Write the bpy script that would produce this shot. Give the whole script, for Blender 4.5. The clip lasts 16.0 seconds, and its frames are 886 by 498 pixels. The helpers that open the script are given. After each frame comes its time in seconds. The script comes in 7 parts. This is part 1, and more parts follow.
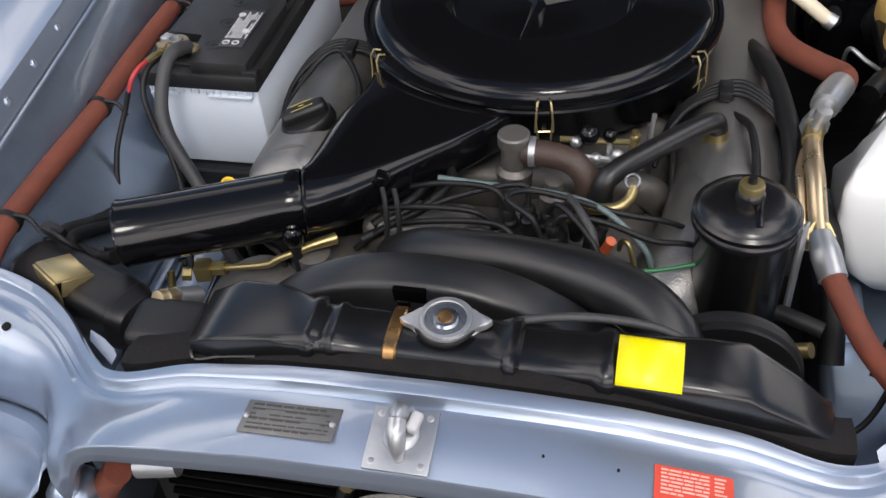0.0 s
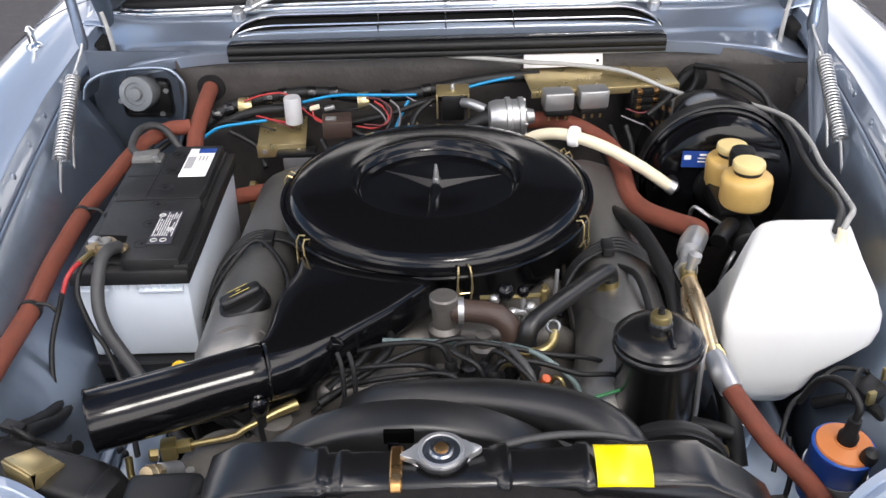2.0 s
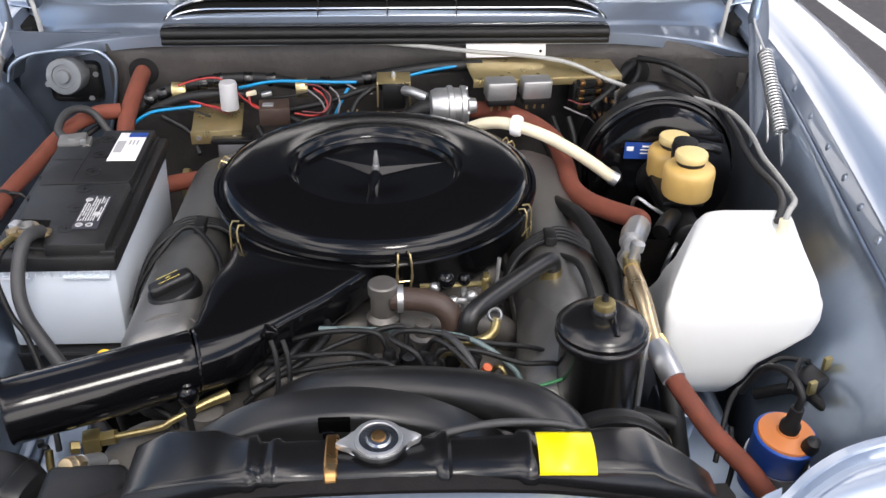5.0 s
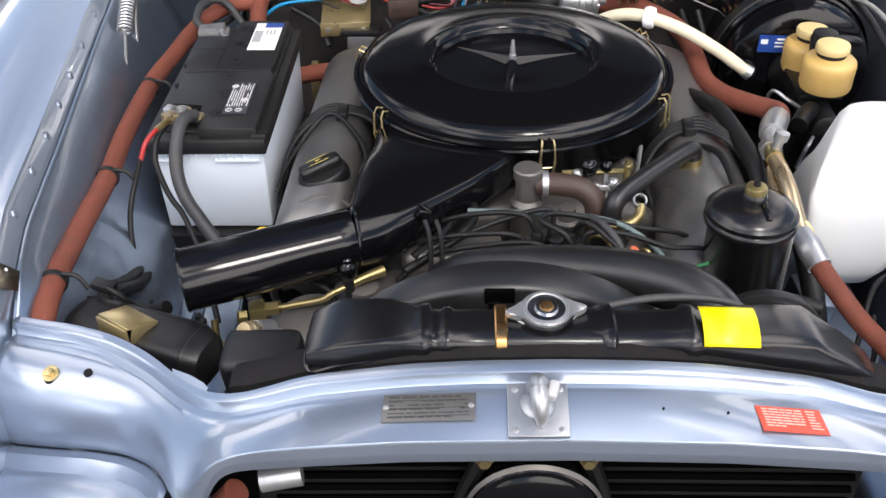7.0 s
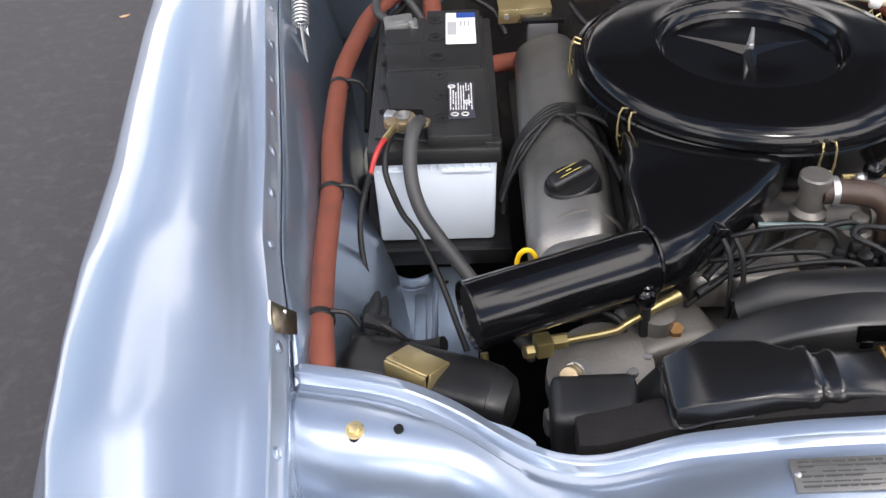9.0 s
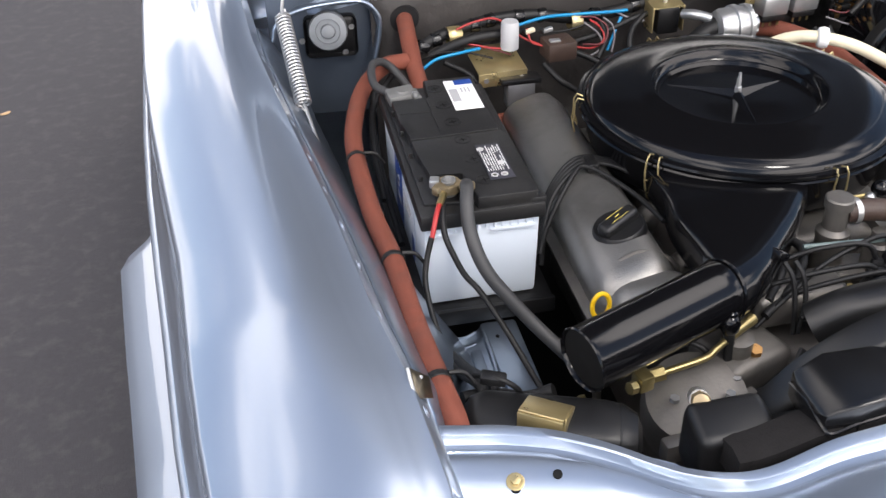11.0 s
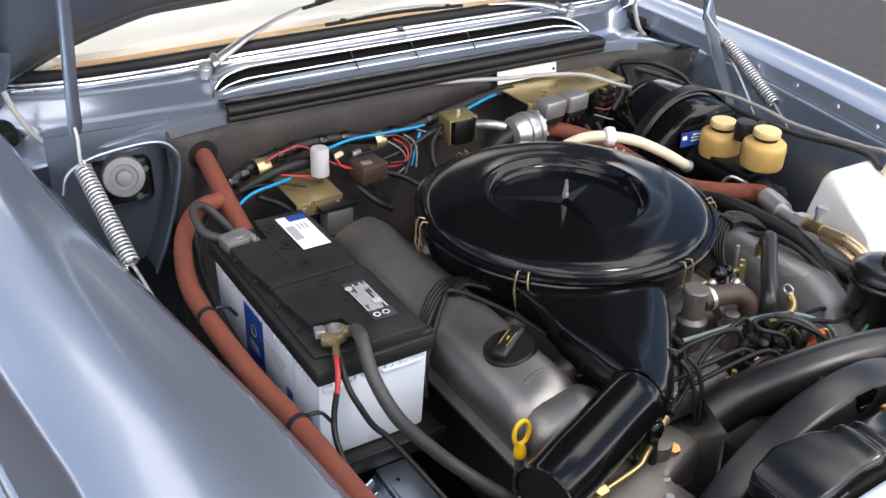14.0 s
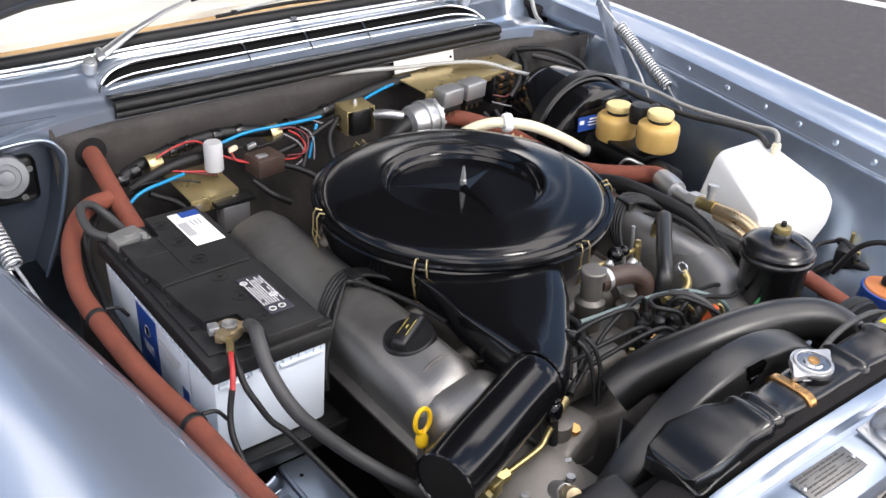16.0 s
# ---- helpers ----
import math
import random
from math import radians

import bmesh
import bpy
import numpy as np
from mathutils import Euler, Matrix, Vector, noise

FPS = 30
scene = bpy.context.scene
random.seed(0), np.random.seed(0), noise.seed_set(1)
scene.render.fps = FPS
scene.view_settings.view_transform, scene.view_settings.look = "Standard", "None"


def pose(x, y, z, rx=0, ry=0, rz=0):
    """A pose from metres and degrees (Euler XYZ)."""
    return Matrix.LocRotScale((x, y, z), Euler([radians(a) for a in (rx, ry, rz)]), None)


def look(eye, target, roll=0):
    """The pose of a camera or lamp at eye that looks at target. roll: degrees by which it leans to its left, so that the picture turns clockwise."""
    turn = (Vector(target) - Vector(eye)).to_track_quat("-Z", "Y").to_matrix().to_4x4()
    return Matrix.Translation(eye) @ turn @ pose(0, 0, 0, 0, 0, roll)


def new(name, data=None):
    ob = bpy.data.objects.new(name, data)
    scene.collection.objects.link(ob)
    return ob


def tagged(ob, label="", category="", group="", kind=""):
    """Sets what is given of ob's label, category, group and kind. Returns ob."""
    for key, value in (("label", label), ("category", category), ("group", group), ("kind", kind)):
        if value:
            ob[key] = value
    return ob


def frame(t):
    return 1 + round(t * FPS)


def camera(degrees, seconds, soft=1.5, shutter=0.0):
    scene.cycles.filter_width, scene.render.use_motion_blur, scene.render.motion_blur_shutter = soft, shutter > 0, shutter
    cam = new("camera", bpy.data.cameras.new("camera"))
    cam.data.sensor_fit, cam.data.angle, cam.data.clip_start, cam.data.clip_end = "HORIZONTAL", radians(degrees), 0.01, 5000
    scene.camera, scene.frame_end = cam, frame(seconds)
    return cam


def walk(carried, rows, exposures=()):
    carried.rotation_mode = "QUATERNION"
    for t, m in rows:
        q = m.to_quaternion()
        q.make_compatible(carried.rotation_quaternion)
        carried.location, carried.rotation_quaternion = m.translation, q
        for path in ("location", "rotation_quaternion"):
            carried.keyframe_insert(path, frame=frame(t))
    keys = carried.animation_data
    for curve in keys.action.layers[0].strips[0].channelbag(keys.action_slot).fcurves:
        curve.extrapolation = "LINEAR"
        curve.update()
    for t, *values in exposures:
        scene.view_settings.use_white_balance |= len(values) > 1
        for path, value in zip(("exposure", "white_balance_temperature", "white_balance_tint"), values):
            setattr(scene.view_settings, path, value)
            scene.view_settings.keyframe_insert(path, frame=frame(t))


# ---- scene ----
cam = camera(48.4, 16.0)
PATH = [
    (0, (0.176, -0.48, 1.612), (-0.228, 0.949, 0.272), -5.3),
    (0.5, (0.096, -0.544, 1.629), (-0.094, 0.967, 0.333), -5.1),
    (1, (0.051, -0.593, 1.638), (-0.01, 0.989, 0.416), -3.3),
    (1.5, (0.027, -0.622, 1.66), (-0.005, 1.018, 0.516), -3.0),
    (2, (0.026, -0.637, 1.665), (0.003, 1.074, 0.629), -1.8),
    (2.5, (0.026, -0.631, 1.663), (0.049, 1.114, 0.686), -0.3),
    (3, (0.027, -0.624, 1.66), (0.07, 1.131, 0.701), 0.2),
    (3.2, (0.027, -0.621, 1.658), (0.075, 1.136, 0.703), 0.2),
    (5.3, (0.026, -0.617, 1.626), (0.126, 1.077, 0.567), 0.8),
    (5.5, (0.015, -0.623, 1.627), (0.101, 1.059, 0.55), 0.7),
    (6, (-0.007, -0.645, 1.622), (0.053, 1.021, 0.518), 0.3),
    (6.5, (-0.039, -0.663, 1.616), (-0.014, 0.976, 0.469), -0.3),
    (7, (-0.071, -0.661, 1.612), (-0.12, 0.955, 0.434), -1.1),
    (7.5, (-0.141, -0.622, 1.595), (-0.251, 0.976, 0.397), -1.3),
    (8, (-0.254, -0.558, 1.594), (-0.436, 1.006, 0.361), -3.1),
    (8.5, (-0.331, -0.521, 1.597), (-0.507, 1.04, 0.359), -3.8),
    (9, (-0.417, -0.524, 1.603), (-0.456, 1.048, 0.367), -2.4),
    (9.5, (-0.511, -0.553, 1.613), (-0.414, 1.031, 0.396), -3.1),
    (10, (-0.582, -0.578, 1.625), (-0.395, 1.039, 0.463), -2.2),
    (10.2, (-0.609, -0.586, 1.624), (-0.397, 1.043, 0.483), -2.0),
    (12.3, (-0.912, -0.377, 1.656), (-0.339, 1.153, 0.503), -2.4),
    (12.5, (-0.948, -0.362, 1.658), (-0.304, 1.144, 0.51), -2.6),
    (13, (-0.993, -0.35, 1.675), (-0.219, 1.137, 0.584), -1.8),
    (13.5, (-0.982, -0.353, 1.679), (-0.13, 1.143, 0.661), 0.3),
    (14, (-0.956, -0.355, 1.674), (-0.013, 1.1, 0.677), 2.0),
    (14.5, (-0.947, -0.36, 1.671), (0.043, 1.073, 0.688), 2.2),
    (15, (-0.941, -0.36, 1.667), (0.083, 1.041, 0.672), 2.4),
    (15.5, (-0.933, -0.363, 1.666), (0.124, 1.011, 0.668), 2.6),
    (16, (-0.927, -0.367, 1.661), (0.15, 0.99, 0.661), 2.6),
]
walk(cam, [(t, look(eye, target, roll)) for t, eye, target, roll in PATH], [(0, -0.12), (2.5, 0.26), (6, 0.25), (7, 0.3), (8, 0.42), (9.5, 0.46), (10.2, 0.44), (13, 0.19), (16, 0.44)])

# ---- light ----
world = bpy.data.worlds.new("world")
scene.world = world
world.use_nodes = True
wn, wl = world.node_tree.nodes, world.node_tree.links
bg = wn["Background"]
SUN_AT = Vector((0.18, -0.59, 0.787))   # towards the sun behind thin cloud
sky = wn.new("ShaderNodeTexSky")
sky.sky_type = "NISHITA"
sky.sun_disc = False
sky.sun_elevation, sky.sun_rotation = radians(52), math.atan2(SUN_AT.x, SUN_AT.y)
wtc = wn.new("ShaderNodeTexCoord")
wmap = wn.new("ShaderNodeMapping")
wmap.inputs["Scale"].default_value = (1.0, 1.0, 2.2)
cloud = wn.new("ShaderNodeTexNoise")
cloud.inputs["Scale"].default_value, cloud.inputs["Detail"].default_value, cloud.inputs["Roughness"].default_value = 1.25, 5, 0.5
cover_map = wn.new("ShaderNodeMapRange")
cover_map.inputs[1].default_value, cover_map.inputs[2].default_value = 0.485, 0.54
gain = wn.new("ShaderNodeMix")
gain.data_type = "RGBA"
gain.blend_type = "MULTIPLY"
gain.inputs[0].default_value = 1.0
gain.inputs[7].default_value = (0.15, 0.15, 0.15, 1)
wl.new(sky.outputs[0], gain.inputs[6])
veil = wn.new("ShaderNodeMix")
veil.data_type = "RGBA"
glow = wn.new("ShaderNodeVectorMath")
glow.operation = "DOT_PRODUCT"
glow.inputs[1].default_value = SUN_AT
glow_map = wn.new("ShaderNodeMapRange")
glow_map.inputs[1].default_value, glow_map.inputs[2].default_value = 0.25, 1.0
glow_map.inputs[3].default_value, glow_map.inputs[4].default_value = 2.05, 4.6
cloud_colour = wn.new("ShaderNodeVectorMath")
cloud_colour.operation = "SCALE"
cloud_colour.inputs[0].default_value = (1.045, 0.98, 0.97)
wl.new(wtc.outputs["Generated"], glow.inputs[0])
wl.new(glow.outputs["Value"], glow_map.inputs[0])
wl.new(glow_map.outputs[0], cloud_colour.inputs["Scale"])
wl.new(cloud_colour.outputs[0], veil.inputs[7])
wl.new(wtc.outputs["Generated"], wmap.inputs["Vector"])
wl.new(wmap.outputs[0], cloud.inputs["Vector"])
# cloud thickens towards the horizon, as it does when seen edge on
wsep = wn.new("ShaderNodeSeparateXYZ")
wl.new(wtc.outputs["Generated"], wsep.inputs[0])
low_cloud = wn.new("ShaderNodeMath")
low_cloud.operation = "MULTIPLY_ADD"
low_cloud.inputs[1].default_value, low_cloud.inputs[2].default_value = -0.05, 0.03
wl.new(wsep.outputs["Z"], low_cloud.inputs[0])
cover_sum = wn.new("ShaderNodeMath")
wl.new(cloud.outputs["Fac"], cover_sum.inputs[0])
wl.new(low_cloud.outputs[0], cover_sum.inputs[1])
wl.new(cover_sum.outputs[0], cover_map.inputs[0])
wl.new(cover_map.outputs[0], veil.inputs[0])
wl.new(gain.outputs[2], veil.inputs[6])
wl.new(veil.outputs[2], bg.inputs[0])
bg.inputs[1].default_value = 1.0
sun = new("sun", bpy.data.lights.new("sun", "SUN"))
sun.data.energy, sun.data.angle, sun.data.color = 1.3, radians(12), (1.0, 0.96, 0.9)
sun.matrix_world = look((0, 0, 6), Vector((0, 0, 6)) - SUN_AT)


# ---- materials ----
def mat(name, colour, rough=0.5, metal=0.0, vary=0.12, scale=30.0, bump=0.0, bump_scale=200.0, coat=0.0,
        rough_vary=0.1, trans=0.0, emit=0.0, dirt=None, spec=0.5):
    m = bpy.data.materials.new(name)
    m.use_nodes = True
    n, l = m.node_tree.nodes, m.node_tree.links
    p = n["Principled BSDF"]
    p.inputs["Metallic"].default_value = metal
    p.inputs["Specular IOR Level"].default_value = spec
    p.inputs["Coat Weight"].default_value = coat
    p.inputs["Coat Roughness"].default_value = 0.015
    p.inputs["Coat IOR"].default_value = 1.6
    p.inputs["Transmission Weight"].default_value = trans
    tc = n.new("ShaderNodeTexCoord")
    nz = n.new("ShaderNodeTexNoise")
    nz.inputs["Scale"].default_value = scale
    nz.inputs["Detail"].default_value = 6
    l.new(tc.outputs["Object"], nz.inputs["Vector"])
    ramp = n.new("ShaderNodeMix")
    ramp.data_type = "RGBA"
    lo = [c * (1 - vary) for c in colour]
    hi = [min(1, c * (1 + vary)) for c in colour]
    ramp.inputs[6].default_value = (*lo, 1)
    ramp.inputs[7].default_value = (*hi, 1)
    l.new(nz.outputs["Fac"], ramp.inputs[0])
    out = ramp.outputs[2]
    if dirt:
        nz2 = n.new("ShaderNodeTexNoise")
        nz2.inputs["Scale"].default_value = scale * 0.3
        nz2.inputs["Detail"].default_value = 8
        nz2.inputs["Roughness"].default_value = 0.65
        l.new(tc.outputs["Object"], nz2.inputs["Vector"])
        mr = n.new("ShaderNodeMapRange")
        mr.inputs[1].default_value, mr.inputs[2].default_value = 0.5, 0.75
        mr.inputs[4].default_value = dirt[3]
        l.new(nz2.outputs["Fac"], mr.inputs[0])
        mx = n.new("ShaderNodeMix")
        mx.data_type = "RGBA"
        l.new(mr.outputs[0], mx.inputs[0])
        l.new(out, mx.inputs[6])
        mx.inputs[7].default_value = (*dirt[:3], 1)
        out = mx.outputs[2]
    l.new(out, p.inputs["Base Color"])
    rr = n.new("ShaderNodeMapRange")
    rr.inputs[3].default_value = max(0.02, rough - rough_vary)
    rr.inputs[4].default_value = min(1, rough + rough_vary)
    l.new(nz.outputs["Fac"], rr.inputs[0])
    l.new(rr.outputs[0], p.inputs["Roughness"])
    if bump:
        nb = n.new("ShaderNodeTexNoise")
        nb.inputs["Scale"].default_value = bump_scale
        nb.inputs["Detail"].default_value = 4
        l.new(tc.outputs["Object"], nb.inputs["Vector"])
        b = n.new("ShaderNodeBump")
        b.inputs["Strength"].default_value = bump
        b.inputs["Distance"].default_value = 0.002
        l.new(nb.outputs["Fac"], b.inputs["Height"])
        l.new(b.outputs[0], p.inputs["Normal"])
    return m


PAINT = mat("silver_blue_paint", (0.37, 0.43, 0.525), 0.33, 0.8, 0.03, 6, coat=1.0, rough_vary=0.03)
PAINT_IN = mat("inner_blue_paint", (0.27, 0.325, 0.405), 0.33, 0.85, 0.08, 30, coat=0.6, dirt=(0.12, 0.13, 0.145, 0.35))
BLACK = mat("black_enamel", (0.0035, 0.0035, 0.0042), 0.12, 0.0, 0.2, 9, rough_vary=0.02, spec=0.32)
BLACK_WORN = mat("black_tank_paint", (0.006, 0.006, 0.0065), 0.24, 0.0, 0.3, 25, rough_vary=0.06)
BRONZE = mat("tarnished_bronze", (0.10, 0.085, 0.06), 0.35, 0.7, 0.3, 60, dirt=(0.05, 0.04, 0.03, 0.6))
PLASTIC = mat("black_plastic", (0.007, 0.007, 0.0075), 0.4, 0.0, 0.3, 30, bump=0.1, bump_scale=400, spec=0.4)
SHROUD = mat("grey_black_plastic", (0.010, 0.010, 0.0105), 0.34, 0.0, 0.35, 20, bump=0.08, bump_scale=250)
RUBBER = mat("black_rubber", (0.008, 0.008, 0.0085), 0.5, 0.0, 0.35, 60, bump=0.2, bump_scale=500, spec=0.32)
RUBBER_GREY = mat("grey_rubber", (0.034, 0.034, 0.035), 0.55, 0.0, 0.3, 60, bump=0.2, bump_scale=600)
ALU = mat("cast_aluminium", (0.215, 0.21, 0.203), 0.36, 0.75, 0.18, 22, bump=0.3, bump_scale=420, dirt=(0.085, 0.08, 0.07, 0.65))
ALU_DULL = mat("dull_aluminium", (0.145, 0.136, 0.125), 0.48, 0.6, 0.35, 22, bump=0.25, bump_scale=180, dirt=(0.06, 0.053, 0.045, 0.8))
STEEL = mat("zinc_steel", (0.45, 0.455, 0.46), 0.36, 0.8, 0.12, 80, bump=0.1)
CHROME = mat("chrome", (0.8, 0.81, 0.82), 0.06, 1.0, 0.03, 20, rough_vary=0.02)
BRASS = mat("yellow_zinc", (0.36, 0.29, 0.13), 0.34, 0.85, 0.2, 50, dirt=(0.3, 0.24, 0.16, 0.5))
GOLD = mat("gold_chromate", (0.5, 0.4, 0.2), 0.3, 0.78, 0.15, 40, dirt=(0.3, 0.27, 0.2, 0.5))
COPPER = mat("aged_brass", (0.5, 0.28, 0.11), 0.3, 1.0, 0.2, 60)
REDHOSE = mat("red_braided_hose", (0.18, 0.046, 0.025), 0.75, 0.0, 0.3, 45, bump=0.7, bump_scale=900, dirt=(0.09, 0.03, 0.02, 0.6))
BROWN = mat("brown_rubber", (0.045, 0.027, 0.02), 0.55, 0.0, 0.3, 60, bump=0.3, bump_scale=400)
WHITE_TANK = mat("milky_plastic", (0.70, 0.71, 0.70), 0.42, 0.0, 0.05, 12)
CASE = mat("battery_case_plastic", (0.68, 0.74, 0.81), 0.4, 0.0, 0.06, 14, bump=0.06, bump_scale=300)
LID = mat("battery_lid_plastic", (0.009, 0.009, 0.0095), 0.45, 0.0, 0.3, 25, bump=0.25, bump_scale=700, dirt=(0.05, 0.047, 0.043, 0.3))
CREAM = mat("yellowed_plastic", (0.55, 0.36, 0.115), 0.4, 0.0, 0.22, 30, dirt=(0.62, 0.44, 0.17, 0.6))
CAP_PL = mat("pale_yellow_plastic", (0.66, 0.52, 0.24), 0.42, 0.0, 0.12, 40)
IVORY = mat("ivory_hose", (0.66, 0.6, 0.44), 0.5, 0.0, 0.12, 40)
WHITE = mat("white_label", (0.8, 0.8, 0.8), 0.5, 0.0, 0.03, 30)
INK = mat("dark_print", (0.03, 0.03, 0.04), 0.5)
GREYINK = mat("grey_print", (0.35, 0.35, 0.36), 0.5)
BLUE_LABEL = mat("blue_label", (0.012, 0.05, 0.25), 0.4)
YELLOW = mat("yellow_label", (0.85, 0.72, 0.0), 0.35, 0, 0.03)
RED_LABEL = mat("red_label", (0.62, 0.07, 0.04), 0.4, 0, 0.06)
YELLOW_PL = mat("yellow_plastic", (0.8, 0.5, 0.01), 0.4)
PAD = mat("bitumen_firewall_pad", (0.046, 0.042, 0.040), 0.46, 0.0, 0.4, 14, bump=1.0, bump_scale=70, dirt=(0.085, 0.076, 0.071, 0.6), spec=0.28)
SEAL = mat("foam_seal", (0.014, 0.013, 0.013), 0.85, 0.0, 0.4, 60, bump=0.6, bump_scale=300, spec=0.15)
BLUE_WIRE = mat("blue_wire", (0.0, 0.2, 0.42), 0.4)
RED_WIRE = mat("red_wire", (0.33, 0.02, 0.02), 0.4)
BLUE_COIL = mat("blue_coil", (0.01, 0.06, 0.3), 0.35)
ORANGE = mat("orange_bakelite", (0.5, 0.17, 0.05), 0.45)
GREY_PL = mat("grey_plastic", (0.42, 0.42, 0.43), 0.45)
CLEAR_GREY = mat("clear_grey_tube", (0.3, 0.3, 0.29), 0.3)
PLATE = mat("data_plate_metal", (0.2, 0.196, 0.185), 0.42, 0.7, 0.25, 120)
RED_PRINT = mat("pale_print", (0.72, 0.42, 0.36), 0.5)
PLATE_INK = mat("plate_print", (0.07, 0.068, 0.064), 0.5, 0.4)
ASPHALT = mat("asphalt", (0.040, 0.0375, 0.041), 0.85, 0.0, 0.35, 60, bump=0.9, bump_scale=220, dirt=(0.08, 0.077, 0.073, 0.6))
LINE = mat("road_paint", (0.75, 0.75, 0.72), 0.7, 0.0, 0.1, 40)
SEAT = mat("cream_leather", (0.88, 0.86, 0.78), 0.5, 0.0, 0.06, 10)
WOOD = mat("varnished_wood", (0.5, 0.3, 0.11), 0.25, 0.0, 0.35, 12, coat=0.6)
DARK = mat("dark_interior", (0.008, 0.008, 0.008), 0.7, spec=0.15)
PALE_PIPE = mat("pale_bronze_pipe", (0.52, 0.40, 0.25), 0.3, 0.85, 0.12, 40)
LATCH = mat("pale_cast_metal", (0.33, 0.345, 0.365), 0.36, 0.75, 0.12, 60, bump=0.1)
HOOD_IN = mat("underside_paint_and_recess_shade", (0.075, 0.092, 0.12), 0.4, 0.4, 0.1, 20)
GLASS = bpy.data.materials.new("clear_glass")
GLASS.use_nodes = True
gp = GLASS.node_tree.nodes["Principled BSDF"]
gp.inputs["Transmission Weight"].default_value, gp.inputs["Roughness"].default_value = 1.0, 0.0
gp.inputs["Base Color"].default_value = (0.93, 0.97, 0.94, 1)
gp.inputs["IOR"].default_value = 1.45
gn, gl = GLASS.node_tree.nodes, GLASS.node_tree.links
gt, gg, gm, gf = gn.new("ShaderNodeBsdfTransparent"), gn.new("ShaderNodeBsdfGlossy"), gn.new("ShaderNodeMixShader"), gn.new("ShaderNodeFresnel")
gt.inputs[0].default_value, gg.inputs["Roughness"].default_value = (0.97, 0.98, 0.97, 1), 0.0
gl.new(gf.outputs[0], gm.inputs[0])
gl.new(gt.outputs[0], gm.inputs[1])
gl.new(gg.outputs[0], gm.inputs[2])
gl.new(gm.outputs[0], gn["Material Output"].inputs[0])


# ---- building blocks ----
def spline(pts, n=8):
    """Points of a smooth curve through pts."""
    p = [Vector(q) for q in pts]
    if len(p) < 3:
        return [p[0].lerp(p[-1], i / n) for i in range(n + 1)]
    p = [2 * p[0] - p[1]] + p + [2 * p[-1] - p[-2]]
    out = []
    for i in range(1, len(p) - 2):
        a, b, c, d = p[i - 1:i + 3]
        for k in range(n):
            t = k / n
            out.append(0.5 * (2 * b + (c - a) * t + (2 * a - 5 * b + 4 * c - d) * t * t + (3 * b - a - 3 * c + d) * t ** 3))
    return out + [p[-2]]


def loft(rings, caps=True, bm=None):
    """A skin over closed rings of equal length."""
    bm = bm or bmesh.new()
    vs = [[bm.verts.new(v) for v in r] for r in rings]
    n = len(vs[0])
    for a, b in zip(vs, vs[1:]):
        for i in range(n):
            bm.faces.new((a[i], a[(i + 1) % n], b[(i + 1) % n], b[i]))
    if caps:
        bm.faces.new(vs[0][::-1])
        bm.faces.new(vs[-1])
    return bm


def tube(pts, r=0.005, seg=10, n=7, bm=None, caps=True, smooth=True):
    """A round tube through pts; r may be one radius or one for each point."""
    c = spline(pts, n) if smooth else [Vector(q) for q in pts]
    radii = [r] * len(c) if isinstance(r, (int, float)) else list(np.interp(np.linspace(0, 1, len(c)), np.linspace(0, 1, len(r)), r))
    rings, up = [], None
    for i, q in enumerate(c):
        d = (c[min(i + 1, len(c) - 1)] - c[max(i - 1, 0)]).normalized()
        if up is None:
            up = d.orthogonal().normalized()
        up = (up - d * up.dot(d)).normalized()
        side = d.cross(up)
        rings.append([q + (up * math.cos(2 * math.pi * k / seg) + side * math.sin(2 * math.pi * k / seg)) * radii[i] for k in range(seg)])
    return loft(rings, caps, bm)


def lathe(profile, seg=40, m=None, bm=None, caps=True):
    """A turned body; profile is (radius, height) from bottom to top."""
    m = m or Matrix()
    rings = [[m @ Vector((r * math.cos(2 * math.pi * k / seg), r * math.sin(2 * math.pi * k / seg), z)) for k in range(seg)] for r, z in profile]
    return loft(rings, caps, bm)


def box(size, m=None, bevel=0.003, segs=2, bm=None, taper=1.0):
    """A bevelled block centred on m; taper narrows its lower end."""
    b = bmesh.new()
    bmesh.ops.create_cube(b, size=1)
    for v in b.verts:
        f = taper if v.co.z < 0 else 1.0
        v.co = Vector((v.co.x * size[0] * f, v.co.y * size[1] * f, v.co.z * size[2]))
    if bevel:
        bmesh.ops.bevel(b, geom=list(b.edges), offset=bevel, segments=segs, profile=0.5, affect="EDGES")
    b.transform(m or Matrix())
    if bm is None:
        return b
    return merge(bm, b)


def merge(bm, b):
    me = bpy.data.meshes.new("tmp")
    b.to_mesh(me)
    bm.from_mesh(me)
    bpy.data.meshes.remove(me)
    b.free()
    return bm


def oval_ring(c, d, hw, hh, n=14):
    """A ring of half-sizes hw and hh across the direction d."""
    c, d = Vector(c), Vector(d).normalized()
    side = d.cross(Vector((0, 0, 1))).normalized()
    up = side.cross(d)
    return [c + side * hw * math.cos(2 * math.pi * k / n) + up * hh * math.sin(2 * math.pi * k / n) for k in range(n)]


def sheet(rows, bm=None):
    """An open surface over rows of points."""
    bm = bm or bmesh.new()
    vs = [[bm.verts.new(v) for v in r] for r in rows]
    for a, b in zip(vs, vs[1:]):
        for i in range(len(a) - 1):
            bm.faces.new((a[i], a[i + 1], b[i + 1], b[i]))
    return bm


